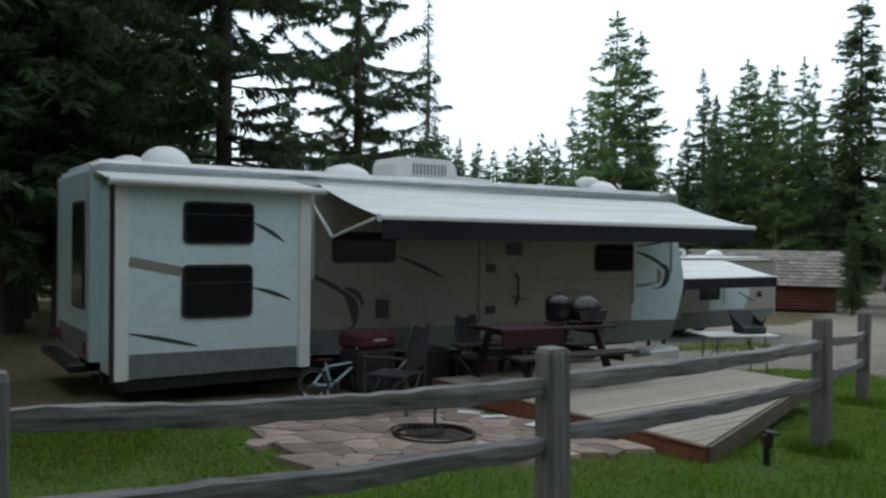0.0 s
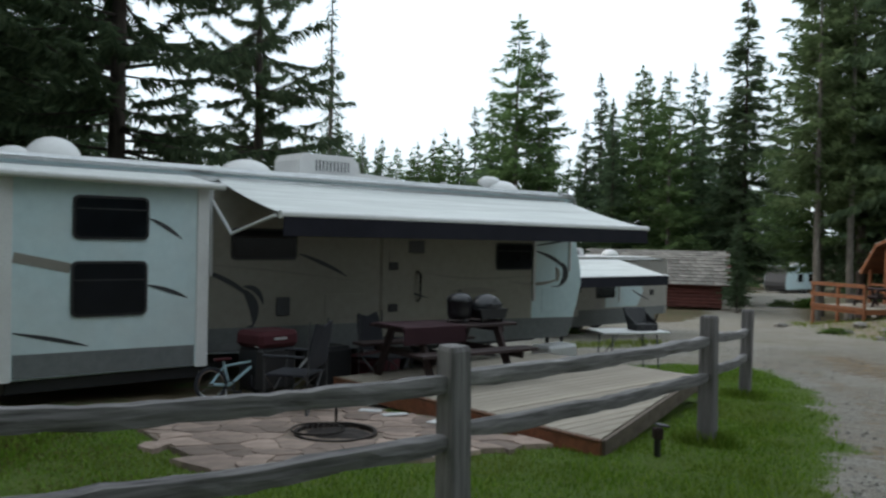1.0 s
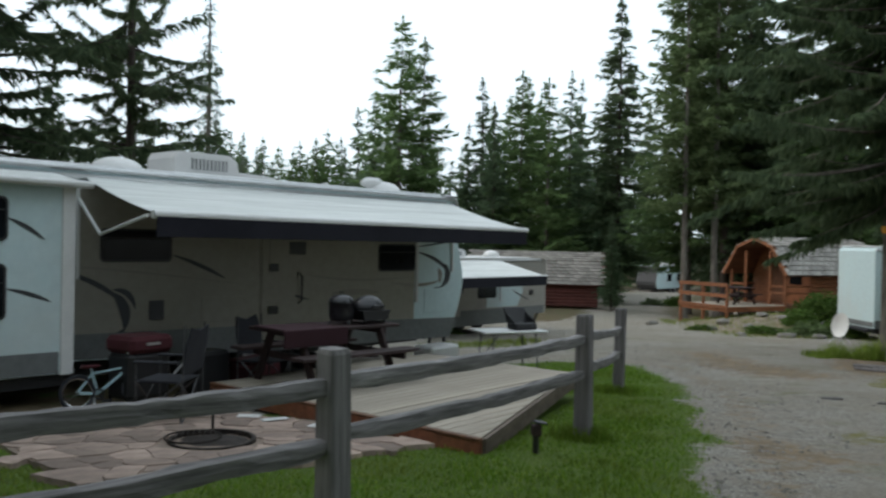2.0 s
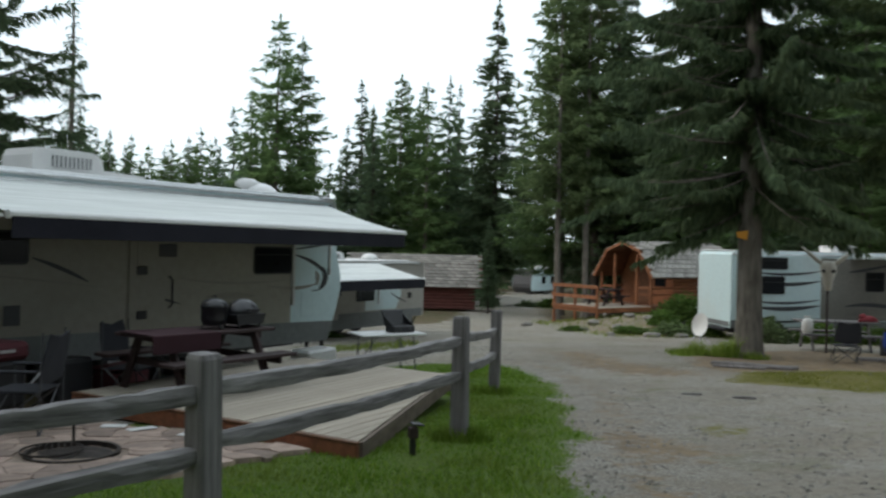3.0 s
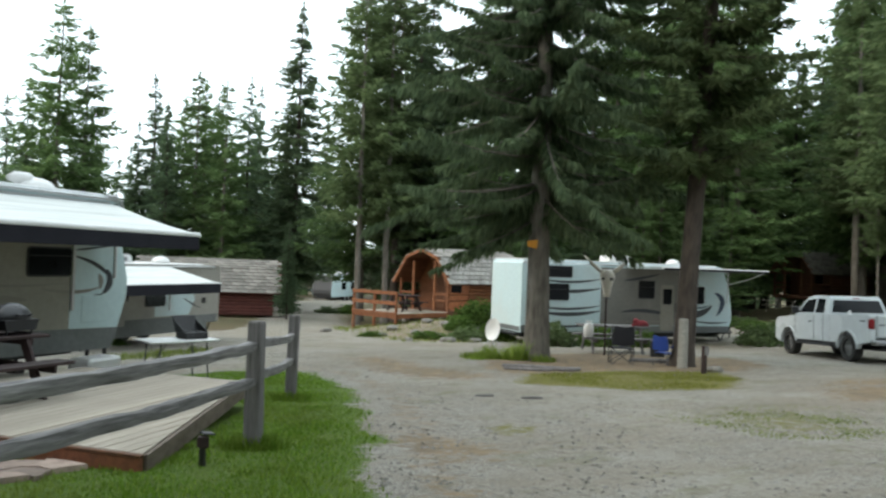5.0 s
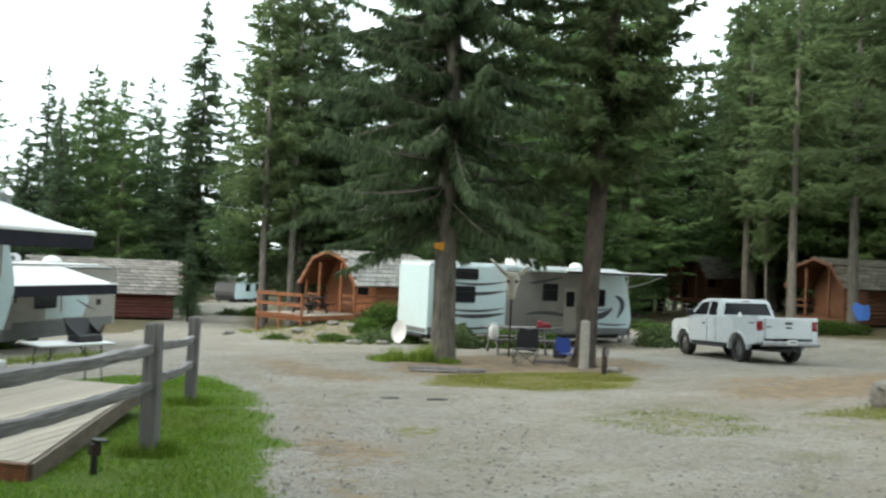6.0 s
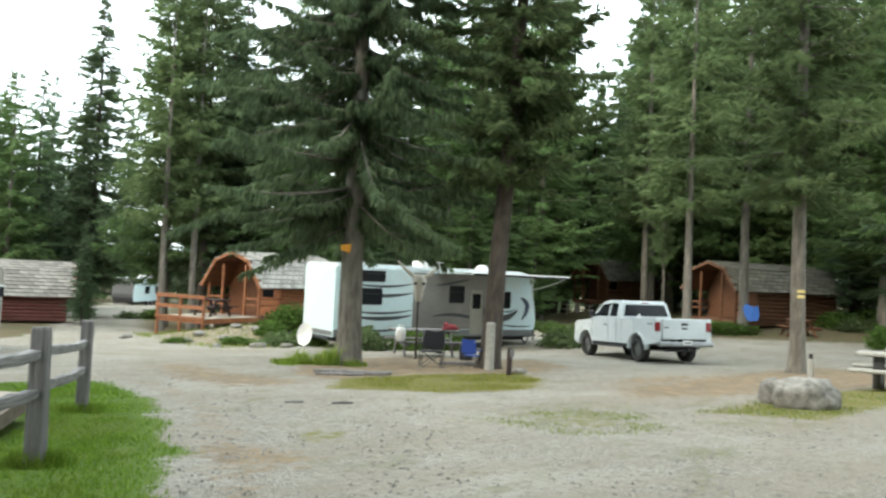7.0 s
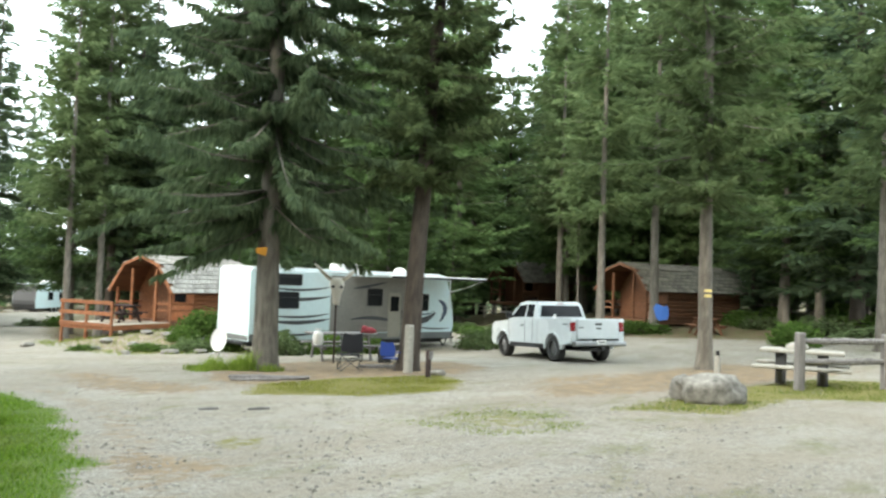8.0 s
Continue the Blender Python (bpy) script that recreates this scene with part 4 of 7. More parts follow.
    vs, fs = [], []
    for i in range(29):
        x = A0 + (A1 - A0) * i / 28
        for j in range(N + 1):
            t = j / N
            sag = -0.035 * math.sin(math.pi * t) - 0.012 * math.sin(math.pi * i / 28)
            vs.append((x, -0.02 - 1.73 * t, 2.24 - 0.47 * t + sag))
    for i in range(28):
        for j in range(N):
            fs.append((i * (N + 1) + j, i * (N + 1) + j + 1, (i + 1) * (N + 1) + j + 1, (i + 1) * (N + 1) + j))
    n0 = len(vs)
    vs += [(x, y, z - 0.006) for x, y, z in vs]
    fs += [tuple(k + n0 for k in q[::-1]) for q in fs]
    awn = part("awning", aw.add(vs, fs), M_AWNING, rv, "pale streaked vinyl awning fabric", True)
    part("roller", Geo().tube([(A0 - 0.03, -1.76, 1.755), (A1 + 0.03, -1.76, 1.745)], 0.05, 10), M_WHITE, awn)
    part("valance", Geo().box(A0, A1, -1.80, -1.785, 1.50, 1.765, 0.004), M_VALANCE, awn, "black awning valance")
    for x, s in ((A0 - 0.07, 1), (A1 + 0.05, -1)):
        part("awning_arm", Geo().tube([(x, -0.05, 1.95), (x, -0.62, 1.52)], 0.022, 6).tube([(x, -0.62, 1.52), (x, -1.72, 1.74)], 0.022, 6).tube([(x, -0.03, 2.15), (x, -0.03, 0.95)], 0.025, 6), M_WHITE, awn)
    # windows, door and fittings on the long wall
    # this panel over the white wall puts the awning's shade into its colour
    part("side_panel", Geo().prism([(2.42, 0.15), (2.42, 2.19), (8.98, 2.19), (8.98, 0.02)], 1, -0.004, -0.0005), M_DIMCHAMPAGNE, rv, "champagne coloured side panel, darkened for the awning's shade")
    rv_window(rv, 3.11, 4.12, 1.16, 1.60, 0)
    rv_window(rv, 8.06, 8.98, 0.98, 1.46, 0)
    part("range_vent", Geo().box(6.12, 6.46, -0.03, -0.001, 1.27, 1.47, 0.01), M_DKGREY, rv)
    d = part("door", Geo().prism(rounded(5.62, 6.24, -0.02, 1.78, 0.09), 1, -0.025, -0.001), M_DIMCHAMPAGNE, rv)
    part("door_seal", Geo().prism(rounded(5.595, 6.265, -0.05, 1.81, 0.1), 1, -0.012, -0.0005), M_DIMCHAMPAGNE, d)
    part("door_window", Geo().prism(rounded(5.75, 6.10, 0.95, 1.55, 0.05), 1, -0.032, -0.02), M_DIMCHAMPAGNE, d)
    part("hinge", Geo().box(5.74, 5.92, -0.05, -0.025, 1.01, 1.13, 0.02), M_BLACK, d)
    part("hinge", Geo().box(5.74, 5.92, -0.05, -0.025, 0.36, 0.48, 0.02), M_BLACK, d)
    part("grab_handle", Geo().tube([(6.33, -0.02, 0.97), (6.33, -0.09, 0.93), (6.33, -0.09, 0.55), (6.33, -0.02, 0.51)], 0.018, 6), M_BLACK, rv)
    part("downspout", Geo().box(8.985, 9.055, -0.04, -0.001, 0.42, 1.78, 0.01), M_ALU, rv)
    part("outlet_cover", Geo().box(3.80, 4.02, -0.025, -0.001, 0.38, 0.64, 0.01), M_DKGREY, rv)
    part("hatch", Geo().box(4.6, 5.3, -0.012, -0.001, 0.30, 0.66, 0.004), M_DIMCHAMPAGNE, rv)
    part("hatch", Geo().box(9.25, 9.85, -0.01, -0.001, 0.20, 0.66, 0.004), M_RVWHITE, rv)
    decals = (
        (arc((2.6, 1.06), (3.2, 0.88), (3.42, 0.62)), 0.07, M_DECAL), (arc((3.30, 0.75), (3.52, 0.58), (3.46, 0.28)), 0.15, M_DECAL), (arc((3.46, 0.28), (3.42, 0.22), (3.25, 0.20)), 0.06, M_DECAL),
        (arc((3.30, 0.80), (3.55, 0.80), (3.60, 0.55)), 0.08, M_DECAL), (arc((4.16, 1.25), (4.6, 1.12), (4.98, 0.92)), 0.06, M_DECAL), (arc((2.55, 1.12), (3.6, 1.05), (5.2, 0.84)), 0.03, M_DECALTAN),
        (arc((5.65, 0.76), (6.0, 0.70), (6.55, 0.55)), 0.05, M_DECAL), (arc((6.5, 0.95), (7.5, 0.78), (8.9, 0.88)), 0.04, M_DECALTAN), (arc((7.05, 0.64), (7.6, 0.66), (8.1, 0.62)), 0.11, M_DECALTAN),
        (arc((9.08, 1.32), (9.75, 1.18), (9.92, 0.92)), 0.07, M_DECAL), (arc((9.80, 1.10), (10.02, 0.86), (9.72, 0.68)), 0.14, M_DECAL), (arc((9.72, 0.68), (9.6, 0.64), (9.5, 0.66)), 0.04, M_DECAL),
        (arc((8.4, 0.78), (9.2, 0.66), (9.66, 0.80)), 0.06, M_DECALTAN), (arc((9.66, 0.76), (9.72, 0.92), (9.62, 1.02)), 0.10, M_DECALTAN), (arc((9.05, 1.42), (9.4, 1.46), (9.95, 1.52)), 0.035, M_DECAL),
    )
    for pts, w, mt in decals:
        part("decal", ribbon(pts, swell(10, w), 0, -1, 0.009), mt, rv)
    # roof fittings
    ac = part("air_conditioner", ac_unit(4.98, 0.85, 2.41, 1.12, 0.75, 0.34), M_WHITE, rv)
    part("grille", Geo().box(4.70, 5.30, 0.462, 0.474, 2.50, 2.66), M_RVGREY, ac)
    part("base_shadow_gap", Geo().box(4.48, 5.50, 0.468, 0.474, 2.412, 2.44), M_BLACK, ac)
    for k in range(9):
        part("slat", Geo().box(4.72 + 0.065 * k, 4.745 + 0.065 * k, 0.452, 0.461, 2.50, 2.66), M_WHITE, ac)
    part("roof_hatch", Geo().prism([(5.55, 2.41), (6.35, 2.41), (6.3, 2.49), (5.62, 2.52)], 1, 0.6, 1.15), M_WHITE, rv)
    part("roof_vent", Geo().dome((1.15, 1.1, 2.40), 0.36, 0.34, 0.32, low=0.0), M_WHITE, rv, "", True)
    part("roof_vent", Geo().dome((0.72, 1.25, 2.40), 0.26, 0.30, 0.18), M_WHITE, rv, "", True)
    part("roof_vent", Geo().dome((3.88, 1.1, 2.40), 0.40, 0.34, 0.24), M_WHITE, rv, "", True)
    part("satellite_dome", Geo().dome((9.18, 1.05, 2.40), 0.42, 0.30, 0.24).tube([(8.62, 1.05, 2.58), (8.75, 1.05, 2.60), (9.0, 1.05, 2.585), (9.2, 1.05, 2.52)], [0.05, 0.10, 0.12, 0.08], 10), M_WHITE, rv, "", True)
    part("plumbing_vent", Geo().tube([(7.7, 1.0, 2.38), (7.7, 1.0, 2.52)], 0.06, 8), M_WHITE, rv)
    part("front_window", Geo().prism([(10.095, 2.12), (10.155, 1.72), (10.17, 1.72), (10.11, 2.12)], 1, 0.25, W - 0.25), M_GLASS, rv)
    part("front_rail", Geo().tube([(9.7, -0.03, 2.375), (9.94, -0.03, 2.37), (10.05, -0.03, 2.31), (10.10, -0.03, 2.18), (10.15, -0.03, 1.75)], 0.034, 8), M_ALU, rv)
    part("corner_panel", Geo().prism([(9.56, 2.06), (9.60, 2.19), (9.99, 2.26), (10.05, 2.18), (10.10, 1.82), (9.9, 1.80)], 1, -0.012, -0.001), M_DECAL, rv, "dark panel at the roof's front corner")
    for x in (4.6, 5.55):
        wheel("wheel", rv, x, 0.12, -0.28, 0.36, 0.2, -1, 8)
        wheel("wheel", rv, x, W - 0.12, -0.28, 0.36, 0.2, 1, 8)
    for x, y in ((9.7, 0.25), (9.7, W - 0.25), (0.5, 0.3), (0.5, W - 0.3)):
        p = RV @ Vector((x, y, 0))
        zg = gz(p.x, p.y)
        part("stabiliser_jack", Geo().tube([(x, y, -0.15), (x, y, zg + 0.05)], 0.035, 8).box(x - 0.11, x + 0.11, y - 0.11, y + 0.11, zg - 0.02, zg + 0.05, 0.01), M_BLACK, rv)
    # front tongue
    p = RV @ Vector((11.2, 1.2, 0))
    zg = gz(p.x, p.y)
    part("tongue", Geo().tube([(9.7, 0.4, -0.30), (11.3, 1.2, -0.32)], 0.05, 6).tube([(9.7, 2.0, -0.30), (11.3, 1.2, -0.32)], 0.05, 6).tube([(11.2, 1.2, -0.15), (11.2, 1.2, zg)], 0.04, 8), M_BLACK, rv)
    part("entry_step", Geo().box(5.6, 6.25, -0.45, -0.02, -0.30, -0.26, 0.008).box(5.6, 6.25, -0.72, -0.42, -0.48, -0.44, 0.008).box(5.6, 5.64, -0.7, -0.02, -0.48, -0.2, 0.0).box(6.21, 6.25, -0.7, -0.02, -0.48, -0.2, 0.0), M_BLACK, rv)


build_main_rv()

# ---------- timber deck ----------
DECK = Matrix(((0.8147, -0.5799, 0, 2.255), (0.5799, 0.8147, 0, 7.035), (0, 0, 1, -0.22), (0, 0, 0, 1)))


def build_deck():
    """Boards along x, parallel to the trailer; the side to the lawn is cut off at a slant from the near corner."""
    dk = thing("deck", "low weathered timber deck with red stained edge board", "deck", DECK)
    n = 29
    L, D, cut = 3.88, 4.0, 1.385
    wd = D / n
    rnd = random.Random(3)
    full = Geo().box(-L / 2, L / 2, 0.004, wd - 0.006, -0.028, 0.0, 0.004).mesh("board", M_DECK)
    for k in range(n):
        y0, y1 = k * wd + 0.004, (k + 1) * wd - 0.006
        if y0 >= cut:
            ob = part("board", full, None, dk)
            ob.location = (L / 2 + rnd.uniform(-0.012, 0.012), k * wd, rnd.uniform(-0.003, 0.003))
            continue
        x0, x1 = min(L, L * y0 / cut), min(L, L * y1 / cut)
        end = [(0, 0), (x0, 0), (x1, y1 - y0), (0, y1 - y0)]
        ob = part("board", Geo().prism([(x - x1 / 2, y) for x, y in end], 2, -0.028, 0.0), M_DECK, dk)
        ob.location = (x1 / 2, y0, rnd.uniform(-0.003, 0.003))
    part("edge_board", Geo().box(-0.045, -0.005, -0.02, D + 0.03, -0.20, -0.034, 0.006), M_REDWOOD, dk, "red stained edge board")
    part("edge_cap", Geo().box(-0.055, -0.003, -0.02, D + 0.03, -0.032, -0.004, 0.005), M_CABINDK, dk)
    slant = math.hypot(L, cut)
    m = pose(0, 0, 0, 0, 0, math.degrees(math.atan2(cut, L)))
    part("edge_board", Geo().box(0.02, slant, -0.042, -0.008, -0.19, -0.012, 0.006, m), M_DECKEDGE, dk, "weathered brown edge board")
    part("edge_board", Geo().box(L + 0.015, L + 0.045, cut, D, -0.24, -0.012, 0.006), M_DECKEDGE, dk)
    for k in range(6):
        x = 0.12 + k * (L - 0.24) / 5
        part("joist", Geo().box(x - 0.02, x + 0.02, cut * x / L + 0.05, D - 0.05, -0.17, -0.03), M_DKGREY, dk)
    for x, y in ((0.3, 0.4), (0.3, D - 0.3), (L / 2, 0.95), (L / 2, D - 0.3), (L - 0.3, 1.7), (L - 0.3, D - 0.3)):
        p = DECK @ Vector((x, y, 0))
        part("pier", Geo().box(x - 0.07, x + 0.07, y - 0.07, y + 0.07, gz(p.x, p.y) + 0.22 - 0.1, -0.17), M_CONC, dk)


build_deck()


# ---------- flagstone patio and fire pit ----------
PATIO = [(-2.25, 8.75), (-2.1, 8.4), (-1.75, 7.54), (-1.36, 6.87), (-0.95, 6.33), (-0.3, 6.45), (0.5, 6.72), (1.2, 6.98), (1.85, 7.32), (1.55, 7.8), (0.9, 8.6), (0.2, 9.5), (-0.6, 9.95), (-1.5, 9.6)]


def clip_half(poly, p, n):
    """Keeps the part of a polygon on the side of the line through p where (q - p).n <= 0."""
    out = []
    for a, b in zip(poly, poly[1:] + poly[:1]):
        da, db = (a[0] - p[0]) * n[0] + (a[1] - p[1]) * n[1], (b[0] - p[0]) * n[0] + (b[1] - p[1]) * n[1]
        if da <= 0:
            out.append(a)
        if (da < 0) != (db < 0) and abs(da - db) > 1e-9:
            t = da / (da - db)
            out.append((a[0] + t * (b[0] - a[0]), a[1] + t * (b[1] - a[1])))
    return out


def build_patio():
    z0 = gz(-0.2, 8.0)
    base = Geo()
    npt = len(PATIO)
    RIM = [(x + 0.04 * (-0.2 - x), y + 0.04 * (8.1 - y)) for x, y in PATIO]
    base.add([(x, y, gz(x, y) + 0.038 - z0) for x, y in RIM] + [(x, y, gz(x, y) - 0.1 - z0) for x, y in RIM],
             [tuple(range(npt))] + [(i, i + npt, (i + 1) % npt + npt, (i + 1) % npt) for i in range(npt)], pose(0.2, -8, 0))
    pt = single("patio", base, M_MORTAR, "irregular tan flagstone patio with sandy joints", "patio", pose(-0.2, 8, z0), kind="structure")
    rnd = random.Random(11)
    sites = []
    for i in range(4000):
        p = (rnd.uniform(-2.4, 2.0), rnd.uniform(6.3, 10.1))
        if all((p[0] - q[0]) ** 2 + (p[1] - q[1]) ** 2 > rnd.uniform(0.13, 0.36) ** 2 for q in sites) and inside(PATIO, np.array([p[0]]), np.array([p[1]]))[0] > 0.1:
            if math.hypot(p[0] + 0.06, p[1] - 7.71) > 0.5:
                sites.append(p)
    for i, s in enumerate(sites):
        cell = [(s[0] - 1, s[1] - 1), (s[0] + 1, s[1] - 1), (s[0] + 1, s[1] + 1), (s[0] - 1, s[1] + 1)]
        for q in sites:
            if q is not s and (q[0] - s[0]) ** 2 + (q[1] - s[1]) ** 2 < 2.2:
                n = (q[0] - s[0], q[1] - s[1])
                cell = clip_half(cell, ((s[0] + q[0]) / 2, (s[1] + q[1]) / 2), n)
        d = (s[0] + 0.06, s[1] - 7.71)
        r = math.hypot(*d)
        if r < 1.4:
            cell = clip_half(cell, (-0.06 + d[0] / r * 0.43, 7.71 + d[1] / r * 0.43), (-d[0], -d[1]))
        cell = [(s[0] + (x - s[0]) * 0.986, s[1] + (y - s[1]) * 0.986) for x, y in cell]
        off = rnd.uniform(-0.12, 0.16)
        for a, b in zip(PATIO, PATIO[1:] + PATIO[:1]):
            ln = math.hypot(b[0] - a[0], b[1] - a[1])
            nx, ny = (b[1] - a[1]) / ln, (a[0] - b[0]) / ln
            cell = clip_half(cell, (a[0] - off * nx, a[1] - off * ny), (nx, ny))
        if len(cell) < 3:
            continue
        rough = []
        for a, b in zip(cell, cell[1:] + cell[:1]):
            m = max(1, int(math.hypot(b[0] - a[0], b[1] - a[1]) / 0.09))
            rough += [(a[0] + (b[0] - a[0]) * k / m, a[1] + (b[1] - a[1]) * k / m) for k in range(m)]
        cell = [(x + 0.04 * noise.noise((8 * x, 8 * y, 1.0)) + 0.15 * noise.noise((2.6 * x, 2.6 * y, 3.0)), y + 0.04 * noise.noise((8 * x, 8 * y, 5.0)) + 0.15 * noise.noise((2.6 * x, 2.6 * y, 7.0))) for x, y in rough]
        z = gz(*s)
        g = Geo()
        n = len(cell)
        up = 0.047 + rnd.uniform(-0.004, 0.006)
        g.add([(x - s[0], y - s[1], 0.0) for x, y in cell] + [((x - s[0]) * 0.97, (y - s[1]) * 0.97, up + rnd.uniform(-0.003, 0.003) + gz(x, y) - z) for x, y in cell],
              [tuple(range(n, 2 * n))] + [(k, (k + 1) % n, (k + 1) % n + n, k + n) for k in range(n)])
        ob = part("flagstone", g, M_STONE, pt)
        ob.location = (s[0] + 0.2, s[1] - 8, z - z0)
    zf = gz(-0.06, 7.71)
    pit = thing("fire_pit", "sunken black steel fire ring with ash and a swivel grate post", "fire pit", pose(-0.06, 7.71, zf) @ Matrix.Diagonal((0.82, 0.82, 1, 1)))
    ring = Geo()
    n = 28
    prof = [(0.43, 0.0), (0.43, 0.07), (0.47, 0.07), (0.47, 0.0)]
    vs = [(r * math.cos(2 * math.pi * k / n), r * math.sin(2 * math.pi * k / n), z) for k in range(n) for r, z in prof]
    ring.add(vs, [(k * 4 + j, k * 4 + (j + 1) % 4, (k + 1) % n * 4 + (j + 1) % 4, (k + 1) % n * 4 + j) for k in range(n) for j in range(4)])
    part("steel_ring", ring, M_RUST, pit)
    part("ash_bed", wobble(Geo().dome((0, 0, 0.012), 0.425, 0.425, 0.05, 20, 4), 0.012, 9), M_RUST, pit)
    part("grate_post", Geo().tube([(0.0, 0.49, -0.1), (0.0, 0.49, 0.44)], 0.018, 8), M_RUST, pit)
    gr = Geo().ring((-0.20, 0.02, 0.085), 2, 0.30, 0.010, 20, 5)
    for k in range(-4, 5):
        gr.tube([(-0.20 + 0.06 * k, 0.02 - math.sqrt(max(0.0, 0.09 - (0.06 * k) ** 2)), 0.085), (-0.20 + 0.06 * k, 0.02 + math.sqrt(max(0.0, 0.09 - (0.06 * k) ** 2)), 0.085)], 0.006, 4)
    part("grate", gr, M_RUST, pit)
    for x, y, w, t in ((0.55, 8.75, 0.14, 20), (0.95, 8.35, 0.10, 50), (0.30, 9.0, 0.12, -15)):
        single("paper_sheet", wobble(Geo().box(-w, w, -0.06, 0.06, 0.0, 0.008, 0.002), 0.006, 9, x), M_WHITE, "crumpled pale paper lying on the flagstones", "paper", pose(x, y, gz(x, y) + 0.055, 0, 0, t), group="litter on the patio")


build_patio()


# ---------- picnic tables and camping things ----------
def picnic_table(m, wood, label, length=1.8, group=""):
    tb = thing("picnic_table", label, "picnic table", m, group=group)
    for k in range(5):
        part("top_board", Geo().box(-length / 2, length / 2, -0.36 + 0.146 * k, -0.36 + 0.146 * k + 0.138, 0.705, 0.745, 0.005), wood, tb)
    for s in (-1, 1):
        for k in range(2):
            y = s * (0.56 + 0.145 * k)
            part("seat_board", Geo().box(-length / 2, length / 2, y - 0.068, y + 0.068, 0.41, 0.45, 0.005), wood, tb)
    for x in (-length / 2 + 0.28, length / 2 - 0.28):
        for s in (-1, 1):
            g = Geo()
            g.prism([(s * 0.22, 0.70), (s * 0.34, 0.70), (s * 0.66, 0.0), (s * 0.54, 0.0)], 0, x - 0.02, x + 0.02)
            part("leg", g, wood, tb)
        part("seat_beam", Geo().box(x + 0.021, x + 0.06, -0.74, 0.74, 0.32, 0.408, 0.005), wood, tb)
        part("top_beam", Geo().box(x + 0.021, x + 0.06, -0.36, 0.36, 0.62, 0.704, 0.005), wood, tb)
    return tb


M_LID = plain("charcoal_enamel", (0.022, 0.022, 0.026), 0.3)


def tabletop_grill(m, label):
    """A gas grill with a deep rounded lid on short legs."""
    gr = thing("barbecue_grill", label, "grill", m, group="grills on the table")
    part("fire_box", Geo().prism([(-0.20, 0.05), (0.20, 0.05), (0.235, 0.17), (-0.235, 0.17)], 1, -0.17, 0.17), M_BLACK, gr)
    lid = part("lid", Geo().dome((0, 0, 0.172), 0.24, 0.185, 0.20, 18, 7), M_LID, gr, "", True)
    part("lid_rim", Geo().box(-0.24, 0.24, -0.185, 0.185, 0.165, 0.178, 0.004), M_BLACK, lid)
    part("handle", Geo().tube([(-0.09, -0.17, 0.22), (-0.09, -0.215, 0.24), (0.09, -0.215, 0.24), (0.09, -0.17, 0.22)], 0.01, 6), M_BLACK, lid)
    for x in (-0.17, 0.17):
        part("leg", Geo().tube([(x, -0.13, 0.0), (x, -0.13, 0.07)], 0.014, 6).tube([(x, 0.13, 0.0), (x, 0.13, 0.07)], 0.014, 6).tube([(x, -0.13, 0.008), (x, 0.13, 0.008)], 0.01, 6), M_BLACK, gr)
    return gr


def kettle_smoker(m, label):
    """An upright drum-shaped smoker, taller than wide."""
    k = thing("barbecue_grill", label, "grill", m, group="grills on the table")
    n = 16
    prof = [(0.10, 0.04), (0.15, 0.07), (0.165, 0.14), (0.165, 0.28), (0.172, 0.285), (0.172, 0.305), (0.15, 0.36), (0.10, 0.395), (0.03, 0.41)]
    vs = [(r * math.cos(2 * math.pi * q / n), r * math.sin(2 * math.pi * q / n), z) for r, z in prof for q in range(n)]
    fs = [(i * n + q, i * n + (q + 1) % n, (i + 1) * n + (q + 1) % n, (i + 1) * n + q) for i in range(len(prof) - 1) for q in range(n)]
    fs += [tuple(range(n))[::-1], tuple(range(len(vs) - n, len(vs)))]
    part("drum", Geo().add(vs, fs), M_LID, k, "", True)
    part("handle", Geo().tube([(-0.04, 0, 0.40), (-0.04, 0, 0.44), (0.04, 0, 0.44), (0.04, 0, 0.40)], 0.009, 6), M_BLACK, k)
    for q in range(3):
        a = 2.1 * q
        part("leg", Geo().tube([(0.12 * math.cos(a), 0.12 * math.sin(a), 0.07), (0.16 * math.cos(a), 0.16 * math.sin(a), 0.0)], 0.011, 5), M_BLACK, k)
    return k


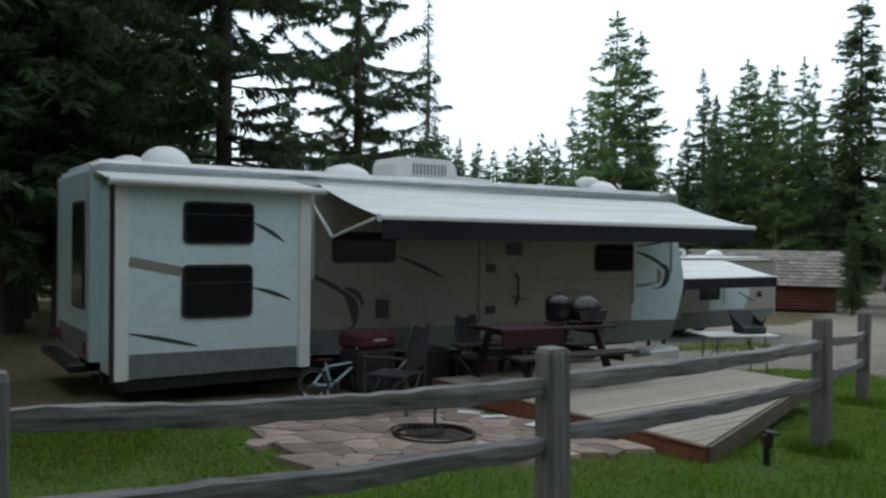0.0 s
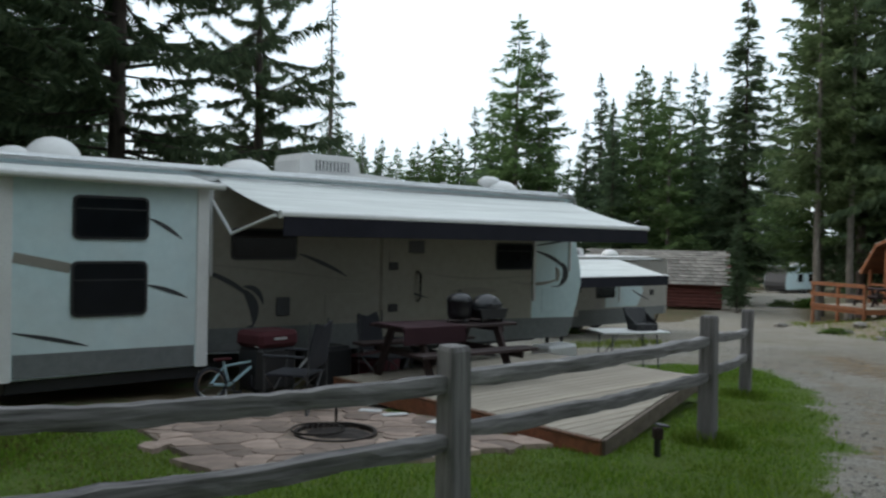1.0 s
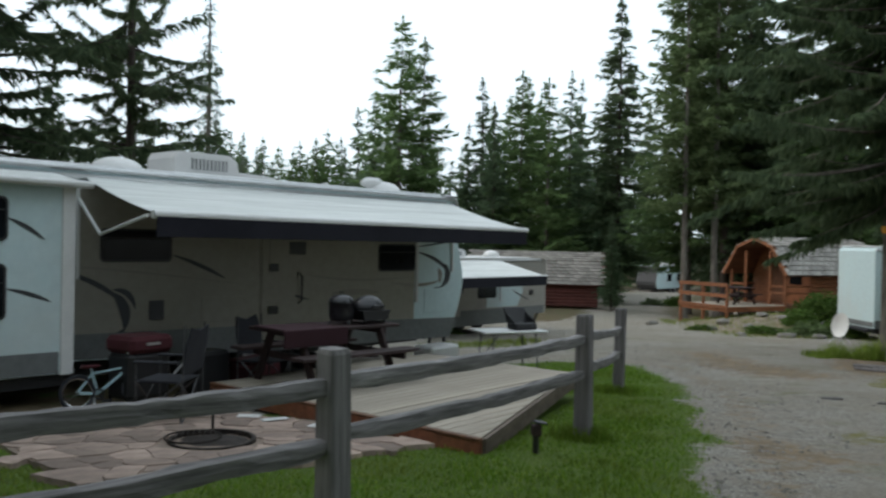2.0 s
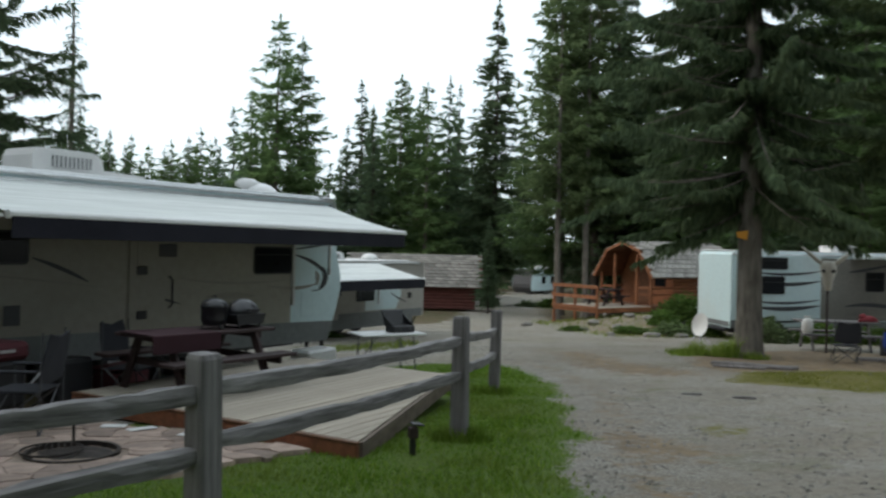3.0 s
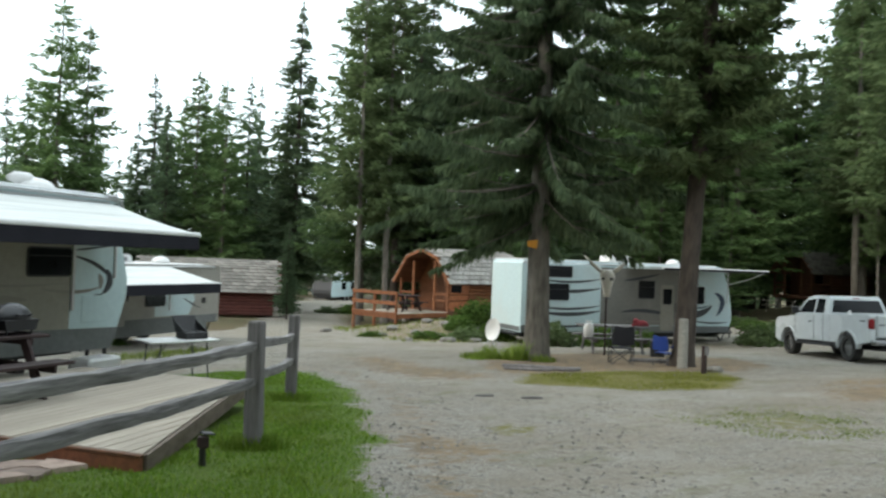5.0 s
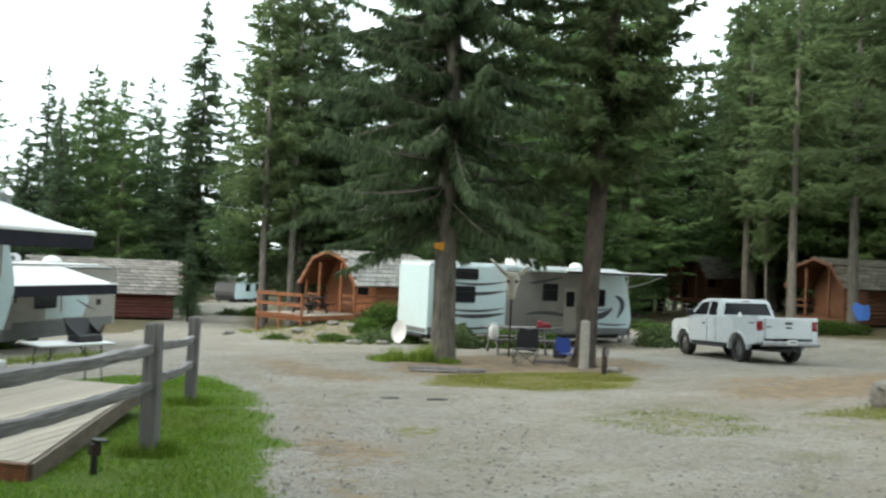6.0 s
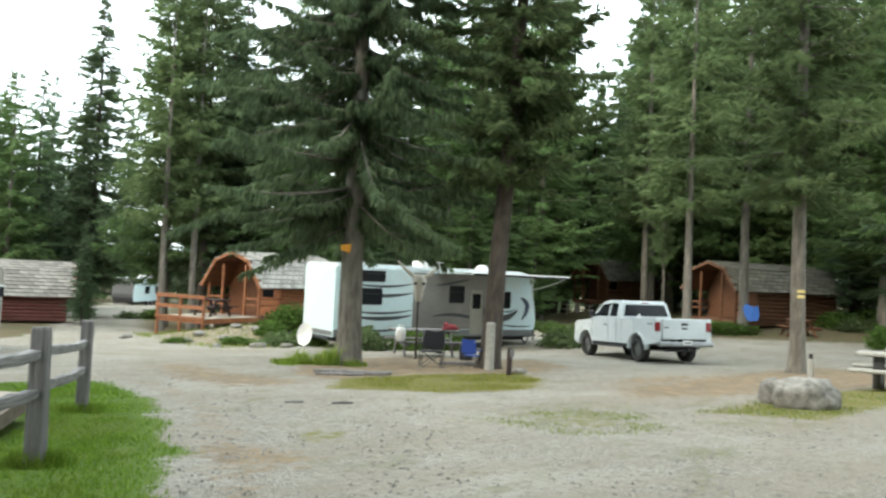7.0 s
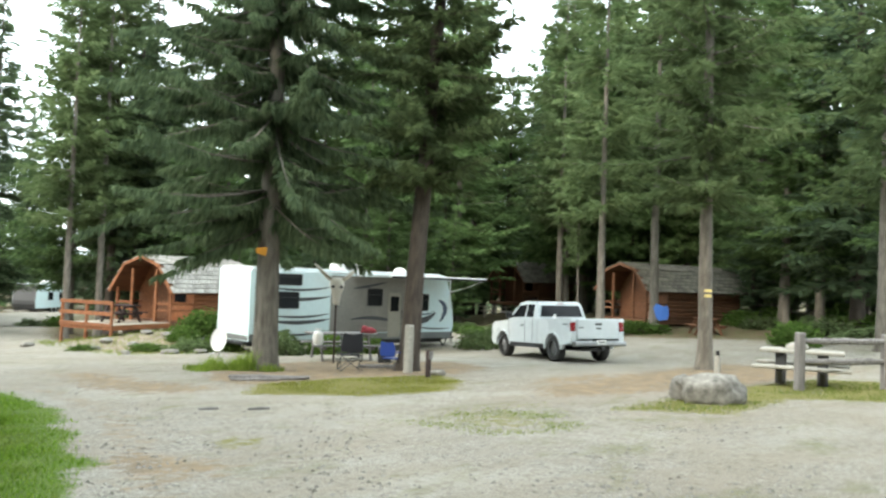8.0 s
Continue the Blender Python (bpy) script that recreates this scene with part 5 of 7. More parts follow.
def camp_chair(m, cloth, label, group=""):
    ch = thing("folding_camp_chair", label, "camp chair", m, group=group)
    part("seat", wobble(Geo().box(-0.25, 0.25, -0.23, 0.23, 0.40, 0.425, 0.01), 0.012, 6), cloth, ch)
    part("backrest", wobble(Geo().prism([(-0.27, 0.47), (0.0, 0.42), (0.27, 0.47), (0.26, 0.75), (0.22, 0.94), (0.0, 0.90), (-0.22, 0.94), (-0.26, 0.75)], 1, 0.0, 0.02, pose(0, 0.17, 0.05, -10)), 0.03, 5), cloth, ch)
    for s in (-1, 1):
        part("armrest", Geo().box(s * 0.29 - 0.035, s * 0.29 + 0.035, -0.24, 0.24, 0.61, 0.635, 0.008), cloth, ch)
        part("leg", Geo().tube([(s * 0.28, -0.25, 0.0), (-s * 0.26, -0.22, 0.41)], 0.010, 5), M_DKGREY, ch)
        part("leg", Geo().tube([(s * 0.28, 0.27, 0.0), (-s * 0.26, 0.22, 0.41)], 0.010, 5), M_DKGREY, ch)
        part("leg", Geo().tube([(s * 0.28, -0.25, 0.0), (s * 0.27, 0.24, 0.42)], 0.010, 5), M_DKGREY, ch)
        part("back_pole", Geo().tube([(s * 0.28, 0.26, 0.0), (s * 0.27, 0.28, 1.0)], 0.010, 5), M_DKGREY, ch)
        part("arm_pole", Geo().tube([(s * 0.28, -0.22, 0.0), (s * 0.29, -0.22, 0.62)], 0.010, 5), M_DKGREY, ch)
    return ch


def deck_pose(a, b, turn=0.0, up=0.0):
    return DECK @ pose(a, b, up, 0, 0, turn)


picnic_table(deck_pose(1.03, 3.18, -5.7) @ Matrix.Diagonal((1, 1, 0.92, 1)), M_TABLE, "dark red wooden picnic table standing on the deck", 1.75)
single("tablecloth", wobble(Geo().box(-0.5, 0.35, -0.375, 0.30, 0.0, 0.012, 0.004).box(-0.52, 0.37, -0.40, -0.376, -0.19, 0.010, 0.006), 0.014, 6), M_MAROON, "dark red cloth draped over the picnic table", "tablecloth", deck_pose(0.62, 3.15, -5.7, 0.689))
tabletop_grill(deck_pose(1.60, 3.04, -5.7, 0.687) @ Matrix.Diagonal((0.95, 1.0, 0.95, 1)), "black portable gas grill with round lid on the picnic table")
kettle_smoker(deck_pose(1.22, 3.13, 25, 0.687) @ Matrix.Diagonal((0.95, 0.95, 0.9, 1)), "dark drum-shaped smoker beside a grill on the table")
single("duffel_bag", wobble(Geo().dome((0, 0, 0.0), 0.33, 0.16, 0.20, 16, 5), 0.03, 6), M_WHITE, "crumpled white plastic bag lying under the trailer", "bag", RV @ pose(6.6, -0.35, gz(0.9, 13.1), 0, 0, 10), True)
single("storage_tub", wobble(Geo().box(-0.42, 0.42, -0.22, 0.22, 0.0, 0.40, 0.04), 0.008, 4), M_WHITE, "translucent white storage tub on the gravel by the trailer", "storage tub", RV @ pose(9.35, -0.25, gz(3.75, 14.75), 0, 0, 5))
single("cooler", Geo().box(-0.33, 0.33, -0.20, 0.20, 0.0, 0.34, 0.04).box(-0.34, 0.34, -0.21, 0.21, 0.345, 0.41, 0.03), M_REDCLOTH, "dark red cool box under the awning", "cooler", RV @ pose(5.0, -0.75, gz(-0.3, 11.8), 0, 0, 12))
single("equipment_case", Geo().box(-0.26, 0.26, -0.2, 0.2, 0.0, 0.55, 0.05), M_BLACK, "tall black bag standing under the awning", "bag", RV @ pose(4.15, -0.85, gz(-1.1, 11.3), 0, 0, 8))
single("equipment_case", Geo().box(-0.55, 0.55, -0.16, 0.16, 0.0, 0.09, 0.03).box(-0.4, 0.4, -0.12, 0.12, 0.09, 0.16, 0.03), M_WHITE, "pale folded ground mat beside the tyres", "mat", RV @ pose(7.5, -0.3, gz(2.1, 13.6), 0, 0, 3))


def build_barbecue_cart():
    m = RV @ pose(3.05, -1.15, gz(-1.6, 10.3), 0, 0, 6)
    c = thing("barbecue_cart", "red-lidded barbecue under a dark cover beside the bicycle", "grill cart", m)
    part("cover", wobble(Geo().box(-0.28, 0.28, -0.25, 0.25, 0.06, 0.62, 0.06), 0.02, 4), M_BLACK, c)
    part("lid", wobble(Geo().box(-0.29, 0.29, -0.27, 0.27, 0.60, 0.80, 0.05), 0.012, 4), M_REDCLOTH, c)
    part("emblem", Geo().box(-0.09, 0.09, -0.282, -0.272, 0.70, 0.73), M_ALU, c)
    for x in (-0.24, 0.24):
        for y in (-0.2, 0.2):
            part("leg", Geo().tube([(x, y, 0.0), (x, y, 0.15)], 0.018, 6), M_BLACK, c)
    part("side_arm", Geo().tube([(0.27, -0.2, 0.25), (0.62, -0.25, 0.60)], 0.014, 6).tube([(0.62, -0.25, 0.60), (0.70, -0.1, 0.62)], 0.014, 6), M_ALU, c)


build_barbecue_cart()


def bicycle(m, label, r=0.17):
    b = thing("child_bicycle", label, "bicycle", m)
    for x in (-0.34, 0.34):
        hub = new("wheel")
        hub.parent = b
        part("tyre", Geo().ring((x, 0, r), 1, r - 0.02, 0.022, 26, 7), M_GREYCLOTH, hub)
        sp = Geo().ring((x, 0, r), 1, r - 0.045, 0.007, 26, 5).tube([(x, -0.05, r), (x, 0.05, r)], 0.014, 6)
        for k in range(10):
            a = math.pi * 2 * k / 10
            sp.tube([(x, 0, r), (x + (r - 0.045) * math.cos(a), 0, r + (r - 0.045) * math.sin(a))], 0.0022, 3)
        part("rim", sp, M_CHROME, hub)
    fr = Geo().tube([(-0.34, 0, r), (-0.12, 0, 0.17), (0.23, 0, 0.42)], 0.018, 6).tube([(-0.12, 0, 0.17), (-0.18, 0, 0.46)], 0.016, 6).tube([(-0.34, 0, r), (-0.17, 0, 0.40), (0.22, 0, 0.44)], 0.014, 6).tube([(0.34, 0, r), (0.24, 0, 0.40), (0.20, 0, 0.56)], 0.017, 6)
    part("frame", fr, M_TEAL, b, "pale blue bicycle frame")
    part("saddle", Geo().box(-0.29, -0.09, -0.06, 0.06, 0.46, 0.50, 0.02), M_REDCLOTH, b)
    part("handlebar", Geo().tube([(0.14, -0.24, 0.60), (0.20, -0.08, 0.57), (0.20, 0.08, 0.57), (0.14, 0.24, 0.60)], 0.013, 6), M_CHROME, b)
    part("crank", Geo().ring((-0.12, -0.03, 0.17), 1, 0.055, 0.010, 14, 5).tube([(-0.12, -0.05, 0.17), (-0.06, -0.05, 0.09)], 0.010, 5).box(-0.10, -0.02, -0.13, -0.05, 0.08, 0.10), M_BLACK, b)
    part("kickstand", Geo().tube([(-0.16, 0.0, 0.15), (-0.20, -0.12, 0.0)], 0.008, 5), M_ALU, b)
    return b


bicycle(pose(-1.22, 10.05, gz(-1.22, 10.05) + 0.003, -8, 0, 28), "small pale blue children's bicycle beside the slide-out", 0.2)
camp_chair(pose(-0.52, 9.0, gz(-0.52, 9.0) + 0.05, 0, 0, 250) @ Matrix.Scale(0.98, 4), M_GREYCLOTH, "dark folding camp chair standing on the flagstones")
camp_chair(RV @ pose(4.75, -1.35, gz(-0.5, 10.9), 0, 0, 20), M_GREYCLOTH, "charcoal folding chair under the awning")


def folding_table(m, label):
    t = thing("folding_table", label, "folding table", m)
    part("tabletop", Geo().box(-0.62, 0.62, -0.33, 0.33, 0.70, 0.735, 0.012), M_WHITE, t)
    for x in (-0.45, 0.45):
        part("leg", Geo().tube([(x, -0.27, 0.0), (x * 0.9, -0.25, 0.70)], 0.013, 6).tube([(x, 0.27, 0.0), (x * 0.9, 0.25, 0.70)], 0.013, 6).tube([(x, -0.27, 0.02), (x, 0.27, 0.02)], 0.012, 6), M_DKGREY, t)
        part("brace", Geo().tube([(x * 0.96, 0, 0.35), (x * 0.35, 0, 0.69)], 0.009, 5), M_DKGREY, t)
    return t


folding_table(pose(4.85, 13.75, gz(4.85, 13.75), 0, 0, 8), "white plastic folding table on the gravel past the deck")


def camp_stove(m):
    s = thing("camp_stove", "black camping stove with its lid raised on the white table", "camp stove", m)
    part("base", Geo().box(-0.30, 0.30, -0.2, 0.2, 0.0, 0.13, 0.02), M_BLACK, s)
    part("lid", Geo().box(-0.30, 0.30, -0.02, 0.02, 0.0, 0.36, 0.012, pose(0, 0.2, 0.11, -28)), M_BLACK, s)
    for q in (-1, 1):
        part("wind_flap", Geo().prism([(-0.18, 0.13), (0.2, 0.13), (0.34, 0.36)], 0, q * 0.29 - 0.006, q * 0.29 + 0.006), M_BLACK, s)
        part("burner", Geo().ring((q * 0.14, 0, 0.135), 2, 0.07, 0.012, 14, 5), M_DKGREY, s)
        part("knob", Geo().box(q * 0.14 - 0.02, q * 0.14 + 0.02, -0.225, -0.2, 0.05, 0.09, 0.006), M_DKGREY, s)


camp_stove(pose(5.12, 13.8, gz(4.85, 13.75) + 0.737, 0, 0, 12) @ Matrix.Diagonal((0.72, 0.8, 0.85, 1)))


def path_light(x, y):
    p = thing("path_light", "small dark solar path light in the grass by the deck", "path light", pose(x, y, gz(x, y)))
    part("stake", Geo().tube([(0, 0, -0.1), (0, 0, 0.20)], 0.03, 7), M_BLACK, p)
    part("lantern", Geo().box(-0.042, 0.042, -0.042, 0.042, 0.16, 0.262, 0.01), M_TABLE, p)
    part("cap", Geo().box(-0.056, 0.056, -0.056, 0.056, 0.275, 0.292, 0.008, pose(0, 0, 0, 0, 8, 0)), M_BLACK, p)


path_light(2.76, 7.0)


# ---------- other trailers ----------
def trailer(m, length, height, bottom, wall, label, group="", awning=None, windows=(), door=None, valance=0.27, decals=(), slide=None, wheels=True, front_dark=False, flat=False):
    """A travel trailer: x along the long side from rear to front, the side seen faces -y, z from the road."""
    W = 2.4
    tr = thing("travel_trailer", label, "travel trailer", m, group=group)
    h = height
    f = length
    prof = [(0, bottom), (0, h - 0.14), (0.06, h - 0.05), (0.16, h), (f - 0.75, h), (f - 0.5, h - 0.06), (f - 0.2, h * 0.74), (f, h * 0.42), (f, h * 0.30), (f - 0.18, bottom)]
    if flat:
        prof = prof[:4] + [(f - 0.14, h), (f - 0.04, h - 0.06), (f, h - 0.16), (f, bottom + 0.1), (f - 0.06, bottom)]
    part("body", Geo().prism(prof, 1, 0, W), wall, tr)
    part("roof", Geo().box(0.08, f - 0.8, 0.05, W - 0.05, h - 0.01, h + 0.035, 0.02), M_ROOF, tr)
    part("roof_gutter", Geo().tube([(0.02, -0.015, h - 0.1), (f - 0.7, -0.015, h - 0.05), (f - 0.35, -0.015, h - (0.07 if flat else 0.25))], 0.03, 6), M_ALU, tr)
    part("skirt", Geo().prism([(0.02, bottom), (0.02, bottom + 0.26), (f - 0.1, bottom + 0.26), (f - 0.16, bottom)], 1, -0.012, -0.001), M_RVGREY, tr)
    for k, (x0, x1, z0, z1) in enumerate(windows):
        rv_window(tr, x0, x1, z0, z1, 0)
    if door:
        d = part("door", Geo().prism(rounded(door, door + 0.62, bottom + 0.08, bottom + 1.85, 0.08), 1, -0.02, -0.001), M_DIMCHAMPAGNE if slide else wall, tr)
        part("door_window", Geo().prism(rounded(door + 0.1, door + 0.52, bottom + 1.1, bottom + 1.7, 0.05), 1, -0.028, -0.015), M_GLASS, d)
        part("handle", Geo().box(door + 0.66, door + 0.69, -0.07, -0.02, bottom + 0.8, bottom + 1.15, 0.01), M_BLACK, tr)
    for pts, w, mt in decals:
        part("decal", ribbon(pts, swell(len(pts) - 1, w), 0, -1, 0.009), mt, tr)
    if slide:
        x0, x1, z0, z1, d = slide
        s = part("slide_out", Geo().box(x0, x1, -d, -0.001, z0, z1, 0.012), M_RVWHITE, tr)
        rv_window(s, x0 + 0.15, x0 + 1.10, z0 + (z1 - z0) * 0.46, z0 + (z1 - z0) * 0.71, -d)
        rv_window(s, x0 + 0.10, x0 + 1.20, z0 + (z1 - z0) * 0.80, z0 + (z1 - z0) * 0.97, -d)
        for q, wd in ((0.76, 0.09), (0.62, 0.13), (0.36, 0.09), (0.28, 0.15), (0.10, 0.08)):
            part("decal", ribbon(arc((x0 + 0.05, z0 + (z1 - z0) * q), (x0 + (x1 - x0) * 0.5, z0 + (z1 - z0) * (q - 0.06)), (x1 - 0.05, z0 + (z1 - z0) * (q + 0.03))), swell(10, wd), -d), M_DECAL, s)
    if awning:
        x0, x1, z0, z1, d = awning
        a = part("awning", Geo().prism([(-0.02, z0), (-d, z1), (-d, z1 - 0.012), (-0.02, z0 - 0.015)], 0, x0, x1), M_AWNING, tr)
        part("roller", Geo().tube([(x0 - 0.03, -d, z1), (x1 + 0.03, -d, z1)], 0.045, 8), M_WHITE, a)
        part("valance", Geo().box(x0, x1, -d - 0.05, -d - 0.035, z1 - valance, z1, 0.004), M_VALANCE, a)
        for x in (x0 - 0.04, x1 + 0.04)[1 if valance < 0.1 else 0:]:
            part("awning_arm", Geo().tube([(x, -d, z1), (x, -0.5 * d, z1 - 0.35), (x, -0.03, z0 - 0.55)], 0.02, 6).tube([(x, -0.03, z0), (x, -0.03, z0 - 1.3)], 0.022, 6), M_WHITE, a)
    ac = part("air_conditioner", ac_unit(f * 0.5, 1.2, h + 0.03), M_WHITE, tr)
    part("grille", Geo().box(f * 0.5 - 0.25, f * 0.5 + 0.25, 0.835, 0.847, h + 0.08, h + 0.2), M_RVGREY, ac)
    for x in (f * 0.15, f * 0.78):
        part("roof_vent", Geo().dome((x, 1.1, h + 0.03), 0.3, 0.28, 0.22), M_WHITE, tr, "", True)
    part("rear_bumper", Geo().box(-0.2, -0.01, 0.05, W - 0.05, bottom - 0.12, bottom - 0.02, 0.02), M_BLACK, tr)
    part("underframe", Geo().box(0.2, f - 0.4, 0.35, 0.47, bottom - 0.2, bottom, 0.01).box(0.2, f - 0.4, W - 0.47, W - 0.35, bottom - 0.2, bottom, 0.01), M_BLACK, tr)
    part("tongue", Geo().tube([(f - 0.3, 0.4, bottom - 0.06), (f + 1.1, 1.2, bottom - 0.08)], 0.05, 6).tube([(f - 0.3, 2.0, bottom - 0.06), (f + 1.1, 1.2, bottom - 0.08)], 0.05, 6).tube([(f + 1.0, 1.2, bottom + 0.15), (f + 1.0, 1.2, 0.0)], 0.035, 6), M_BLACK, tr)
    for s in (-1, 1):
        part("stabiliser_jack", Geo().tube([(f - 0.55, 1.2 + s * 1.0, bottom), (f - 0.35, 1.2 + s * 1.0, 0.02)], 0.03, 5).tube([(f - 0.15, 1.2 + s * 1.0, bottom), (f - 0.35, 1.2 + s * 1.0, 0.02)], 0.03, 5), M_BLACK, tr)
    if front_dark:
        part("front_cap", Geo().prism([(f - 0.5, h - 0.06), (f - 0.2, h * 0.74), (f, h * 0.42), (f, h * 0.30), (f - 0.18, bottom), (f - 0.16, bottom), (f + 0.016, h * 0.30), (f + 0.016, h * 0.425), (f - 0.185, h * 0.75), (f - 0.48, h - 0.05)], 1, 0.03, W - 0.03), M_DKGREY, tr)
    if wheels:
        for x in (f * 0.42, f * 0.42 + 0.85):
            wheel("wheel", tr, x, 0.14, 0.35, 0.35, 0.2, -1, 8)
            wheel("wheel", tr, x, W - 0.14, 0.35, 0.35, 0.2, 1, 8)
    return tr


def on_ground(x, y, heading):
    return pose(x, y, gz(x, y), 0, 0, heading)


# the next trailer along, parallel to the large one
tr2 = trailer(on_ground(4.4, 22.4, 33.5), 7.5, 2.16, 0.32, M_BEIGE, "beige travel trailer with a white awning, parked on gravel", "trailers on the site", flat=True,
              awning=(0.6, 4.9, 2.10, 1.68, 1.8), windows=((3.85, 4.75, 0.92, 1.36),), door=2.4,
              decals=((arc((5.6, 1.15), (6.0, 0.95), (6.5, 0.8)), 0.05, M_DECAL), (arc((6.2, 1.5), (6.6, 1.2), (6.9, 1.35)), 0.07, M_DECAL)))
part("pale_panel", Geo().prism([(4.3, 0.62), (4.3, 1.62), (5.95, 1.62), (6.2, 1.1), (5.9, 0.62)], 1, -0.008, -0.001), M_RVWHITE, tr2)
part("lower_skirt", Geo().prism([(0.3, 0.10), (0.3, 0.42), (6.9, 0.42), (6.75, 0.10)], 1, -0.02, -0.013), M_RVGREY, tr2)
part("hook_up_cover", Geo().box(6.55, 6.75, -0.03, -0.002, 0.95, 1.13, 0.02), M_BLACK, tr2)
part("gas_cover", Geo().box(7.1, 7.5, 0.7, 1.7, 0.45, 0.85, 0.05), M_BLACK, tr2)

# the white trailer under the spruce
RVB = on_ground(20.2, 22.2, -14)
wt = trailer(RVB, 9.6, 3.05, 0.42, M_RVWHITE, "white travel trailer with dark curved graphics behind the picnic site", "trailers on the site",
             awning=(4.5, 9.3, 2.90, 2.93, 2.2), valance=0.07, windows=((5.05, 5.8, 1.72, 2.42), (7.5, 8.2, 1.55, 2.25)), door=6.1, slide=(0.55, 3.0, 0.5, 2.93, 0.55),
             decals=((arc((4.4, 2.4), (5.0, 2.45), (6.0, 2.68)), 0.11, M_DECAL), (arc((4.3, 1.2), (5.5, 1.4), (6.9, 1.0)), 0.14, M_DECAL), (arc((4.4, 0.82), (5.8, 0.9), (7.2, 0.8)), 0.05, M_DECALTAN),
                     (arc((7.0, 1.2), (8.0, 0.95), (8.6, 1.5)), 0.26, M_DECAL), (arc((7.5, 1.5), (8.1, 1.3), (8.5, 1.55)), 0.06, M_DECALBLUE), (arc((8.75, 2.0), (9.45, 1.75), (8.85, 1.1)), 0.24, M_DECALBLUE),
                     (arc((7.6, 0.9), (8.6, 0.75), (9.4, 0.85)), 0.07, M_DECAL)))
# beige panel, made darker so its colour includes the spruce's shade
part("side_panel", Geo().prism([(3.05, 0.70), (3.05, 2.86), (7.35, 2.86), (7.35, 0.70)], 1, -0.0045, -0.0005), M_TAUPE, wt, "beige side panel, darkened for the trees' shade")
part("rear_band", Geo().box(-0.012, -0.001, 0.05, 2.35, 0.45, 0.62, 0.003), M_RVGREY, wt)

# trailers at the end of the road
FAR = Vector((*at_az(29.22, 93), 0)) - Matrix.Rotation(radians(-147), 3, "Z") @ Vector((7.5, 2.4, 0))
ft = trailer(on_ground(FAR.x, FAR.y, -147), 7.5, 3.0, 0.5, M_RVWHITE, "distant white trailer with a dark front at the road's end", "far trailers", windows=((2.5, 3.4, 1.4, 2.0), (5.0, 5.8, 1.4, 2.0)), door=4.0, front_dark=True)
rv_window(ft, 1.6, 2.7, 1.3, 2.1, 2.4, 1)
rv_window(ft, 4.0, 5.0, 1.3, 2.1, 2.4, 1)
trailer(on_ground(*at_az(33.8, 92), -15), 8.0, 3.0, 0.5, M_BEIGE, "distant pale trailer half hidden behind trunks", "far trailers", windows=((1.5, 2.4, 1.4, 2.0), (5.0, 5.8, 1.4, 2.0)), door=3.4)
trailer(on_ground(*at_az(80.5, 64), -75), 8.0, 3.0, 0.5, M_RVWHITE, "pale trailer far back among the tree trunks", "far trailers", windows=((1.5, 2.4, 1.4, 2.0), (5.0, 5.8, 1.4, 2.0)), door=3.4)


